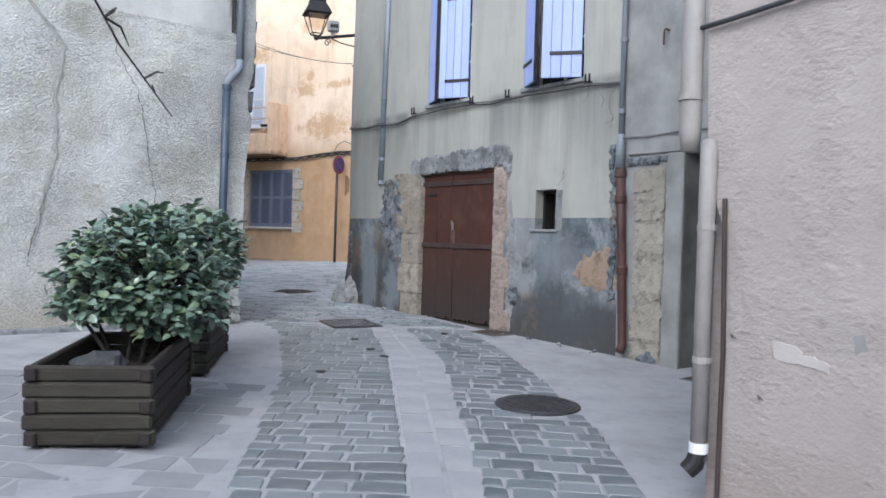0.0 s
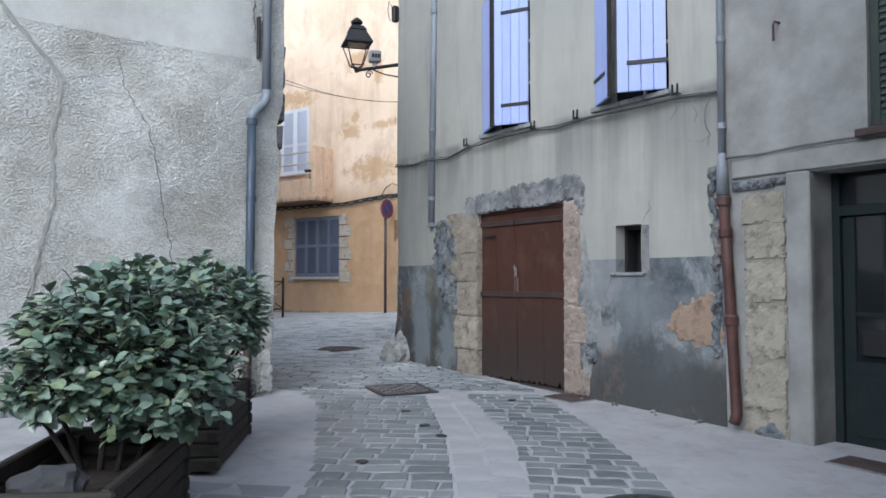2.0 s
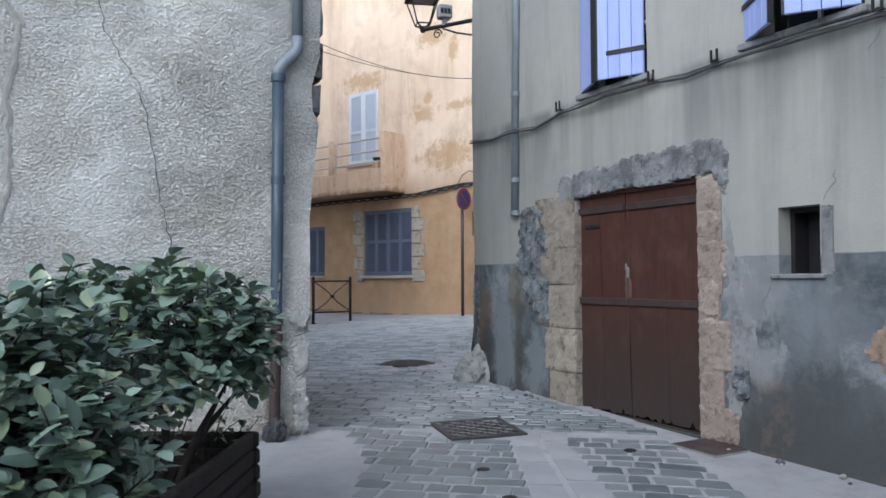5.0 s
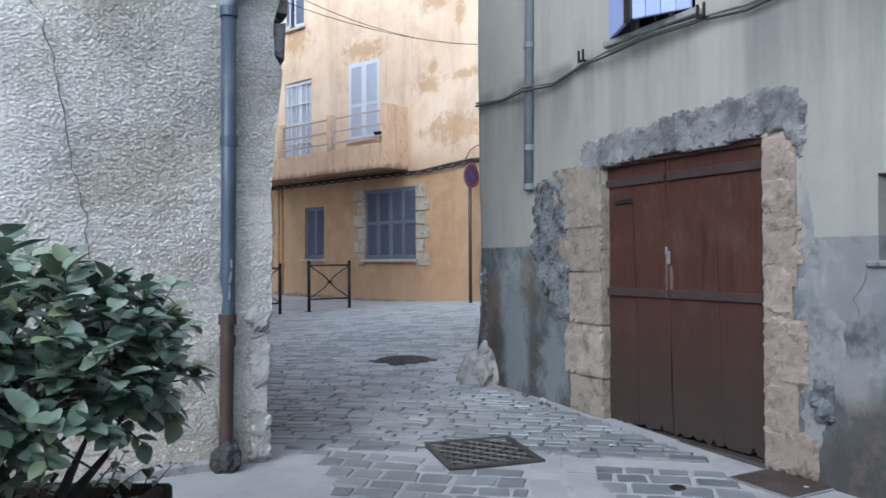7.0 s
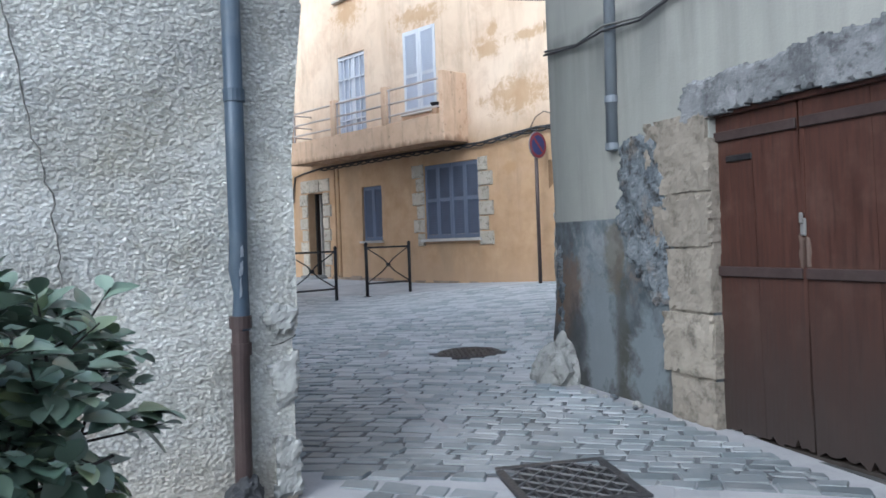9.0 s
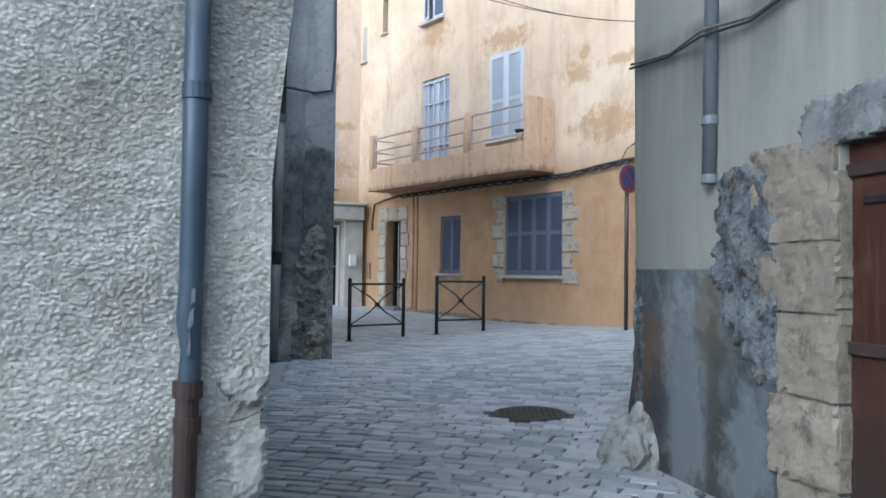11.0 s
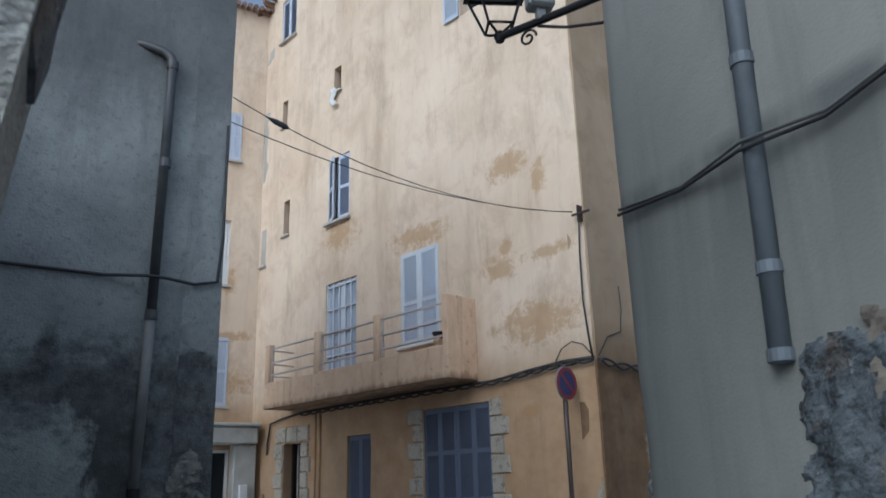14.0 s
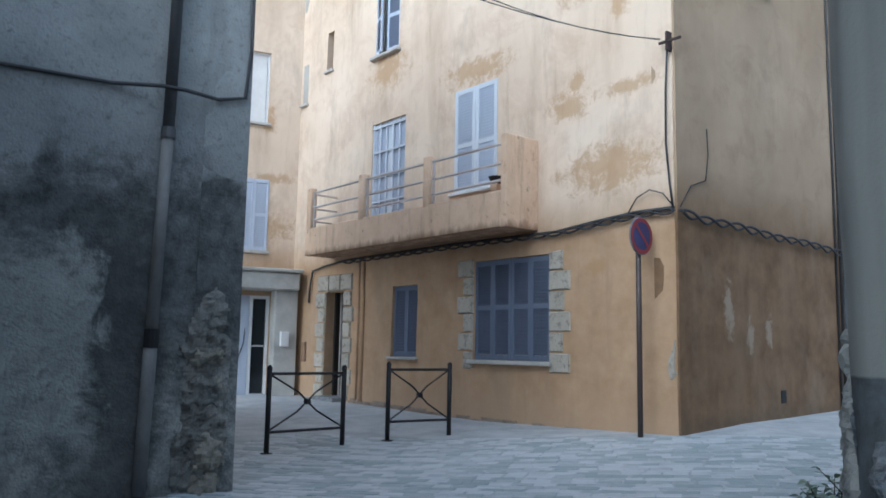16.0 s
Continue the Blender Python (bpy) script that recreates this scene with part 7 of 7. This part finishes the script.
solo("plank_in_planter", boxed(-0.20, 0.20, -0.03, 0.03, 0, 0.025, bevel=0.005), M_SILL, PL1 @ pose(0.34, 0.13, 0.37, 0, 0, 2), "pale offcut of wood lying in the planter", "plank")


def shrub(m, blobs, stems, count, seed, label, leaf=0.075, name="shrub", thick=1.0):
    """Bent stems and a crown of single folded leaves, clustered on twigs; blobs: centre and radii of the crown's lobes."""
    t = thing(name, m, label, "shrub")
    rnd = random.Random(seed)
    tips = []
    total = sum(b[3] * b[4] * b[5] for b in blobs)
    for cx, cy, cz, rx, ry, rz in blobs:
        for _ in range(int(count / 9 * rx * ry * rz / total)):
            a, u, r = rnd.uniform(0, 2 * math.pi), rnd.uniform(-0.85, 1), rnd.uniform(0.45, 1.0) ** 0.5
            s = math.sqrt(1 - u * u)
            d = Vector((s * math.cos(a), s * math.sin(a), u))
            k = r * (1 + 0.18 * noise.noise(d * 2.1 + Vector((seed, 0, 0))))
            p = Vector((cx + d.x * rx * k, cy + d.y * ry * k, cz + d.z * rz * k))
            if (F_L.inverted() @ (m @ p)).y < -0.14 or name != "shrub":
                tips.append((p, d))
    verts, faces = [], []
    twigs = bmesh.new()
    for i, (p, d) in enumerate(tips):
        out = (d + Vector((rnd.uniform(-0.7, 0.7), rnd.uniform(-0.7, 0.7), rnd.uniform(-0.1, 0.7)))).normalized()
        length = rnd.uniform(0.10, 0.20)
        if i % 2 == 0:
            tube(twigs, [p - out * length * 1.8, p, p + out * length * 0.6], [0.005, 0.004, 0.002], 3, False)
        for k in range(9):
            q = p + out * length * (k / 9 - 0.35)
            side = Vector((rnd.uniform(-1, 1), rnd.uniform(-1, 1), rnd.uniform(-0.35, 0.4))).normalized()
            way = (side + out * 0.6).normalized()
            up = (Vector((rnd.uniform(-0.45, 0.45), rnd.uniform(-0.45, 0.45), 1)) + d * 0.45)
            across = way.cross(up).normalized()
            up = across.cross(way).normalized()
            s = leaf * rnd.uniform(0.6, 1.25)
            w = s * rnd.uniform(0.27, 0.36)
            droop = up * (-s * rnd.uniform(0.05, 0.28))
            b = len(verts)
            verts.append(q)
            for f, g in ((0.16, 0.58), (0.38, 1.0), (0.63, 0.94), (0.86, 0.52)):
                mid = q + way * s * f + droop * f * f
                edge = up * w * g * 0.3
                verts += [mid + across * w * g + edge, mid, mid - across * w * g + edge]
            verts.append(q + way * s + droop)
            faces += [(b, b + 2, b + 1), (b, b + 3, b + 2), (b + 10, b + 11, b + 13), (b + 11, b + 12, b + 13)]
            for r in (1, 4, 7):
                faces += [(b + r, b + r + 1, b + r + 4, b + r + 3), (b + r + 1, b + r + 2, b + r + 5, b + r + 4)]
    me = bpy.data.meshes.new("leaves")
    me.from_pydata(verts, [], faces)
    me.polygons.foreach_set("use_smooth", [True] * len(me.polygons))
    me.materials.append(M_LEAF)
    ob = new("leaves", me)
    ob.parent = t
    tagged(ob, "glossy dark green leaves", kind="stuff")
    tagged(part("twig_mass", twigs, M_BARK, t), kind="stuff")
    for x, y, z, lean in stems:
        base = Vector((x, y, z))
        top = min(tips, key=lambda q: (q[0] - (base + Vector(lean))).length)[0]
        mid = base.lerp(top, 0.5) + Vector((rnd.uniform(-0.06, 0.06), rnd.uniform(-0.06, 0.06), 0.04))
        part("stem", tube(bmesh.new(), [base, base.lerp(mid, 0.5) + Vector((rnd.uniform(-0.03, 0.03), rnd.uniform(-0.03, 0.03), 0)), mid, top], [0.019 * thick, 0.015 * thick, 0.012 * thick, 0.005], 7), M_BARK, t)
    return t


def bare_twigs(m, x, y, z, n, seed, label):
    """A spray of thin crooked twigs low in a planter, each ending in a few leaves."""
    t = thing("low_shoots", m @ pose(x, y, z), label, "shoots")
    rnd = random.Random(seed)
    verts, faces = [], []
    for k in range(n):
        p, d = Vector((rnd.uniform(-0.05, 0.05), rnd.uniform(-0.05, 0.05), 0)), Vector((rnd.uniform(-0.5, 0.9), rnd.uniform(-0.3, 0.6), 1.0)).normalized()
        pts = [p.copy()]
        for _ in range(5):
            d = (d + Vector((rnd.uniform(-0.4, 0.4), rnd.uniform(-0.4, 0.4), rnd.uniform(-0.15, 0.3)))).normalized()
            p = p + d * rnd.uniform(0.05, 0.085)
            pts.append(p.copy())
        part("twig", tube(bmesh.new(), pts, [0.006, 0.005, 0.0045, 0.004, 0.003, 0.002], 5), M_BARK, t)
        for q in pts[3:]:
            for _ in range(2):
                way = Vector((rnd.uniform(-1, 1), rnd.uniform(-1, 1), rnd.uniform(-0.5, 0.3))).normalized()
                across = way.cross(Vector((0, 0, 1))).normalized()
                s, w, b = rnd.uniform(0.05, 0.08), rnd.uniform(0.014, 0.022), len(verts)
                fold = Vector((0, 0, w * 0.3))
                verts += [q, q + way * s * 0.45 + across * w + fold, q + way * s * 0.45, q + way * s * 0.45 - across * w + fold, q + way * s - Vector((0, 0, 0.012))]
                faces += [(b, b + 2, b + 1), (b, b + 3, b + 2), (b + 1, b + 2, b + 4), (b + 2, b + 3, b + 4)]
    me = bpy.data.meshes.new("leaves")
    me.from_pydata(verts, [], faces)
    me.materials.append(M_LEAF)
    ob = new("leaves", me)
    ob.parent = t
    tagged(ob, "small dark green leaves", kind="stuff")


shrub(PL1, [(0.36, 0.95, 0.94, 0.46, 0.42, 0.38), (0.14, 0.95, 0.84, 0.34, 0.36, 0.30), (0.62, 0.95, 0.80, 0.34, 0.38, 0.34), (0.42, 1.28, 0.96, 0.44, 0.38, 0.36)],
      [(0.30, 0.90, 0.30, (0.0, 0, 0.6)), (0.24, 0.84, 0.30, (-0.25, -0.1, 0.5)), (0.38, 0.92, 0.30, (0.2, 0.05, 0.55)), (0.42, 1.0, 0.30, (0.3, 0.1, 0.4)), (0.20, 0.95, 0.30, (-0.3, 0.05, 0.6))],
      5600, 11, "dense glossy green shrub in the wooden planter", 0.078)
shrub(PL2, [(0.30, 0.50, 1.08, 0.50, 0.50, 0.30), (0.50, 0.90, 1.02, 0.40, 0.42, 0.29), (0.10, 0.30, 1.04, 0.40, 0.42, 0.30), (0.62, 0.60, 0.92, 0.24, 0.35, 0.22)],
      [(0.34, 0.55, 0.30, (0.0, 0, 0.6)), (0.40, 0.62, 0.30, (0.25, 0.2, 0.5)), (0.28, 0.48, 0.30, (-0.2, -0.1, 0.6)), (0.44, 0.56, 0.30, (0.25, -0.1, 0.45))],
      3000, 12, "leafy green shrub with bare lower stems in the wooden planter", 0.088, thick=1.6)
bare_twigs(PL2, 0.45, 1.02, 0.31, 6, 51, "thin low shoots at the end of the wooden planter")
bare_twigs(PL2, 0.20, 0.95, 0.31, 5, 52, "thin low shoots at the end of the wooden planter")
shrub(pose(-1.12, 16.15, ground_z(-1.12, 16.15)), [(0.0, 0, 0.25, 0.27, 0.24, 0.17)], [(0, 0, 0.08, (0, 0, 0.2)), (0.03, 0.02, 0.08, (0.1, 0, 0.2))], 420, 13, "small dark green bush by the side street", 0.06, "potted_bush")
solo("flower_pot", tube(bmesh.new(), [(0, 0, 0), (0, 0, 0.01), (0, 0, 0.10), (0, 0, 0.12)], [0.10, 0.11, 0.13, 0.14], 14), M_IRON, pose(-1.12, 16.15, ground_z(-1.12, 16.15)), "dark plastic pot holding a small bush", "pot")

# ---- covers and grates in the paving ----
def laid(x, y, turn=0.0, lift=0.0):
    e = 0.2
    n = Vector((-(ground_z(x + e, y) - ground_z(x - e, y)) / (2 * e), -(ground_z(x, y + e) - ground_z(x, y - e)) / (2 * e), 1)).normalized()
    return Matrix.Translation((x, y, ground_z(x, y) + lift)) @ Vector((0, 0, 1)).rotation_difference(n).to_matrix().to_4x4() @ Matrix.Rotation(radians(turn), 4, "Z")


def manhole(x, y, r, label):
    t = thing("manhole_cover", laid(x, y, 20, 0.004), label, "manhole cover", "round manhole covers")
    part("rim", tube(bmesh.new(), [(0, 0, -0.03), (0, 0, 0.010), (0, 0, 0.014)], [r, r, r - 0.01], 40), M_GRATE, t)
    part("lid", tube(bmesh.new(), [(0, 0, 0.014), (0, 0, 0.019)], [r - 0.03, r - 0.034], 40), M_GRATE, t)
    bm = bmesh.new()
    for i in range(-5, 6):
        for j in range(-5, 6):
            u, v = i * 0.05, j * 0.05
            if math.hypot(u, v) < r - 0.06:
                box(bm, u - 0.016, u + 0.016, v - 0.016, v + 0.016, 0.018, 0.023)
    part("tread_studs", bm, M_GRATE, t)


manhole(0.755, 6.09, 0.325, "round dark cast-iron manhole cover")
manhole(-2.57, 13.97, 0.33, "round dark cast-iron manhole cover at the crossing")
gr = thing("drain_grate", laid(-1.15, 10.16, 27, 0.006), "square cast-iron drain grate with zigzag bars", "drain grate")
# near-black sheet close under the bars; the pit's shade is its colour
part("pit", boxed(-0.27, 0.27, -0.27, 0.27, -0.004, 0.004), M_HOLE, gr)
bm = bmesh.new()
for a, b, c, d in ((-0.32, 0.32, -0.32, -0.27), (-0.32, 0.32, 0.27, 0.32), (-0.32, -0.27, -0.27, 0.27), (0.27, 0.32, -0.27, 0.27)):
    box(bm, a, b, c, d, 0, 0.02, 0.003)
part("frame_ring", bm, M_GRATE, gr)
for i in range(8):
    y = -0.245 + i * 0.070
    bm = tube(bmesh.new(), [(-0.27 + 0.0675 * k, y + (0.031 if (k + i) % 2 else -0.031), 0.011) for k in range(9)], 0.0075, 5)
    part("bar", bm, M_GRATE_BAR, gr)
for k in range(1, 8):
    x = -0.28 + 0.07 * k
    part("cross_bar", boxed(x - 0.006, x + 0.006, -0.27, 0.27, 0.004, 0.012), M_GRATE, gr)
for x, y, turn, w, l in ((0.645, 9.78, -52, 0.42, 0.36), (2.45, 7.22, -52, 0.40, 0.28)):
    t = thing("gully_cover", laid(x, y, turn, 0.002), "rust-brown rectangular gully cover beside the wall", "gully cover", "gully covers")
    part("rim", boxed(-w / 2 - 0.02, w / 2 + 0.02, -l / 2 - 0.02, l / 2 + 0.02, -0.01, 0.008), M_CEMENT, t)
    part("lid", boxed(-w / 2, w / 2, -l / 2, l / 2, 0.008, 0.014, bevel=0.002), M_COVER, t)
rnd = random.Random(5)
for x, y in ((-0.95, 8.95), (-0.72, 8.35), (-0.55, 7.95), (-1.05, 7.1), (0.05, 9.6), (-2.2, 11.9)):
    k = rnd.uniform(0.035, 0.05)
    solo("floor_stud", tube(bmesh.new(), [(0, 0, -0.01), (0, 0, 0.012), (0, 0, 0.016)], [k, k, k * 0.8], 10), M_IRON, laid(x, y), "small dark metal cap set in the paving", "stud", "small caps in the paving")

# ---- setts and slabs, laid last ----
def curve(points):
    f = steps(points)
    return lambda y: f(y)


C_LEFT = curve([(0, -0.70), (3.9, -1.02), (6.7, -1.33), (9.0, -1.78), (9.6, -2.05), (10.0, -2.45), (10.3, -2.9), (11.5, -4.2), (13, -5.0), (15, -5.6), (18, -7.2), (21, -7.6)])
C_S1 = curve([(0, 0.05), (3.85, -0.10), (7.75, -0.48), (9.65, -0.82)])
C_S2 = curve([(0, 0.42), (3.9, 0.275), (7.85, 0.015), (9.7, -0.40)])
C_RIGHT = curve([(0, 1.05), (4, 1.10), (5.4, 1.10), (7.1, 0.92), (8.6, 0.66), (9.9, 0.36), (11, -0.36), (12, -1.10), (12.6, -1.75), (13.2, -1.55), (14, -1.0), (16, 0.0), (18, 1.2), (21, 1.6)])


def sett_geometry(bm_lists, corners, z_lift, inset, rnd, cut=0.12):
    """Adds one sett with clipped corners: a skirt, a shoulder and a worn top. corners go round, in plan."""
    verts, faces = bm_lists
    cx, cy = sum(c[0] for c in corners) / 4, sum(c[1] for c in corners) / 4
    ring = []
    for i in range(4):
        (px, py), (x, y), (nx, ny) = corners[i - 1], corners[i], corners[(i + 1) % 4]
        short = min(math.hypot(px - x, py - y), math.hypot(nx - x, ny - y))
        for ox, oy in ((px, py), (nx, ny)):
            k = short * cut * rnd.uniform(0.4, 1.2) / (math.hypot(ox - x, oy - y) or 1)
            ring.append((x + (ox - x) * k, y + (oy - y) * k))
    b, n = len(verts), len(ring)
    tx, ty = rnd.uniform(-0.015, 0.015), rnd.uniform(-0.02, 0.02)
    for x, y in ring:
        verts.append((x, y, ground_z(x, y) - 0.010))
    for x, y in ring:
        verts.append((x + (cx - x) * 0.03, y + (cy - y) * 0.05, ground_z(x, y) + z_lift * 0.4 + tx * (x - cx) + ty * (y - cy)))
    for x, y in ring:
        d = math.hypot(cx - x, cy - y) or 1
        verts.append((x + (cx - x) / d * inset, y + (cy - y) / d * inset, ground_z(x, y) + z_lift + tx * (x - cx) + ty * (y - cy)))
    for r in (0, n):
        for k in range(n):
            faces.append((b + r + k, b + r + (k + 1) % n, b + r + n + (k + 1) % n, b + r + n + k))
    faces.append(tuple(b + 2 * n + k for k in range(n)))


def lay_bands():
    rnd = random.Random(21)
    near, band = [], ([], [])
    holes = [(0.755, 6.09, 0.35), (-2.57, 13.97, 0.36), (-1.15, 10.16, 0.34), (0.645, 9.78, 0.28)]

    def free(x, y):
        return all(math.hypot(x - a, y - b) > r for a, b, r in holes)

    def row(xa, xb, y, dy, width, joint, lift, bend, keep=1.0):
        x = xa - rnd.uniform(0, 0.04)
        first = True
        while x < xb - 0.05:
            w = min(rnd.uniform(0.7, 1.4) * width * (rnd.uniform(0.45, 1.0) if first else 1.0), xb - x)
            first = False
            if xb - x - w < width * 0.4:
                w = xb - x
            g = joint * rnd.uniform(0.6, 1.4)
            rag = 0.011 if y < 9.9 else 0.017
            j = [rnd.uniform(-rag, rag) for _ in range(8)]
            y0, y1 = y + g / 2, y + dy - g / 2
            g *= 1.0 if y < 9.9 else 0.5
            cs = [(x + g / 2 + j[0], y0 + bend(x) + j[1]), (x + w - g / 2 + j[2], y0 + bend(x + w) + j[3]), (x + w - g / 2 + j[4], y1 + bend(x + w) + j[5]), (x + g / 2 + j[6], y1 + bend(x) + j[7])]
            cx, cy = x + w / 2, y + dy / 2 + bend(x + w / 2)
            if free(cx, cy) and rnd.random() < keep:
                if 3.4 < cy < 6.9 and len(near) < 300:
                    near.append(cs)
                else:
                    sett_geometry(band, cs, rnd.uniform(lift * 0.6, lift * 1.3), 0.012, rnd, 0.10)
            x += w

    y = 1.6
    while y < 9.9:
        dy = rnd.uniform(0.145, 0.205)
        row(C_LEFT(y), C_S1(y) - 0.01, y, dy, 0.22, 0.017, 0.007, lambda x: 0.0)
        row(C_S2(y) + 0.01, C_RIGHT(y), y, dy, 0.22, 0.019, 0.007, lambda x: -0.10 * max(0, x))
        y += dy
    while y < 16.6:
        dy = rnd.uniform(0.095, 0.14)
        row(C_LEFT(y), C_RIGHT(y), y, dy, 0.20, 0.013, 0.016, lambda x: 0.10 * (x + 2) + 0.07 * math.sin(x * 1.5 + y), 1.0)
        y += dy
    while y < 20.4:
        dy = rnd.uniform(0.10, 0.15)
        row(C_LEFT(y), C_RIGHT(y), y, dy, 0.21, 0.012, 0.005, lambda x: 0.10 * (x + 2))
        y += dy
    return near, band


near_setts, band_setts = lay_bands()
rnd = random.Random(33)
for cs in near_setts:
    cx, cy = sum(c[0] for c in cs) / 4, sum(c[1] for c in cs) / 4
    lists = ([], [])
    sett_geometry(lists, cs, rnd.uniform(0.005, 0.010), 0.013, rnd, 0.10)
    base = ground_z(cx, cy)
    me = bpy.data.meshes.new("sett")
    me.from_pydata([(x - cx, y - cy, z - base) for x, y, z in lists[0]], [], lists[1])
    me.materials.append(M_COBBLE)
    ob = new("sett", me)
    ob.parent = ground
    ob.location = (cx, cy, base)
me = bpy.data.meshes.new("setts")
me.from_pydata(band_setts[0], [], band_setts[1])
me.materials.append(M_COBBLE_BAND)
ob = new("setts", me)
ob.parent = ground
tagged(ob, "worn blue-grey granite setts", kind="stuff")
# dark bed under the crossing's setts: shade of the recessed joints, put in as colour
verts, faces = [], []
ys = [10.15 + 0.25 * i for i in range(20)]
for y in ys:
    a, b = C_LEFT(y) + 0.08, C_RIGHT(y) - 0.10
    for i in range(25):
        x = a + (b - a) * i / 24
        verts.append((x, y + 0.10 * (x + 2), ground_z(x, y + 0.10 * (x + 2)) + 0.0065 - 0.014 * smooth(13.6, 14.9, y)))
for j in range(len(ys) - 1):
    for i in range(24):
        faces.append((j * 25 + i, j * 25 + i + 1, (j + 1) * 25 + i + 1, (j + 1) * 25 + i))
trench = curve([(10.9, -1.98), (12.2, -2.75), (13.4, -3.40), (15.0, -3.62), (16.6, -3.85)])
strip = ([], [])
for i in range(58):
    y = 10.9 + 0.1 * i
    for k in (-1, 1):
        x = trench(y) + k * (0.05 + 0.02 * noise.noise(Vector((y * 3, k, 0))))
        strip[0].append((x, y, ground_z(x, y) + 0.0125))
    if i:
        strip[1].append((2 * i - 2, 2 * i - 1, 2 * i + 1, 2 * i))
me = bpy.data.meshes.new("cement_trench")
me.from_pydata(strip[0], [], strip[1])
me.materials.append(M_GROUND)
ob = new("cement_trench", me)
ob.parent = ground
tagged(ob, "narrow cement strip across the setts")
me = bpy.data.meshes.new("joint_bed")
me.from_pydata(verts, [], faces)
me.materials.append(M_JOINT)
ob = new("joint_bed", me)
ob.parent = ground
tagged(ob, "dark bed between the setts, shade of the joints in its colour")
# two files of slabs down the middle
y = 1.6
while y < 9.7:
    dy = rnd.uniform(0.34, 0.55)
    for side in (0, 1):
        lists = ([], [])
        mid0, mid1 = (C_S1(y) + C_S2(y)) / 2, (C_S1(y + dy) + C_S2(y + dy)) / 2
        a0, b0 = (C_S1(y), mid0) if side == 0 else (mid0, C_S2(y))
        a1, b1 = (C_S1(y + dy), mid1) if side == 0 else (mid1, C_S2(y + dy))
        oy = 0.13 * side
        cs = [(a0 + 0.008, y + 0.006 + oy), (b0 - 0.008, y + 0.006 + oy), (b1 - 0.008, y + dy - 0.006 + oy), (a1 + 0.008, y + dy - 0.006 + oy)]
        sett_geometry(lists, cs, 0.005, 0.008, rnd, 0.04)
        cx, cy = sum(c[0] for c in cs) / 4, sum(c[1] for c in cs) / 4
        base = ground_z(cx, cy)
        me = bpy.data.meshes.new("paving_slab")
        me.from_pydata([(p - cx, q - cy, r - base) for p, q, r in lists[0]], [], lists[1])
        me.materials.append(M_SLAB)
        ob = new("paving_slab", me)
        ob.parent = ground
        ob.location = (cx, cy, base)
    y += dy

# ---- flush paving slabs of the forecourt round the planters ----
rnd = random.Random(41)
lists = ([], [])
y = 1.4
while y < 6.3:
    dy = rnd.uniform(0.22, 0.27)
    x = -4.6 + rnd.uniform(0, 0.3)
    while x < C_LEFT(y) - 0.30:
        w = min(rnd.uniform(0.30, 0.46), C_LEFT(y) - 0.10 - x)
        if x < -1.1 or y < 4.6:
            j = [rnd.uniform(-0.006, 0.006) for _ in range(4)]
            sett_geometry(lists, [(x + 0.007, y + 0.007 + j[0]), (x + w - 0.007, y + 0.007 + j[1]), (x + w - 0.007, y + dy - 0.007 + j[2]), (x + 0.007, y + dy - 0.007 + j[3])], rnd.uniform(0.002, 0.0035), 0.006, rnd, 0.05)
        x += w
    y += dy
me = bpy.data.meshes.new("forecourt_slabs")
me.from_pydata(lists[0], [], lists[1])
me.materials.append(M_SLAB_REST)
ob = new("forecourt_slabs", me)
ob.parent = ground
tagged(ob, "worn pale paving slabs beside the planters", kind="stuff")
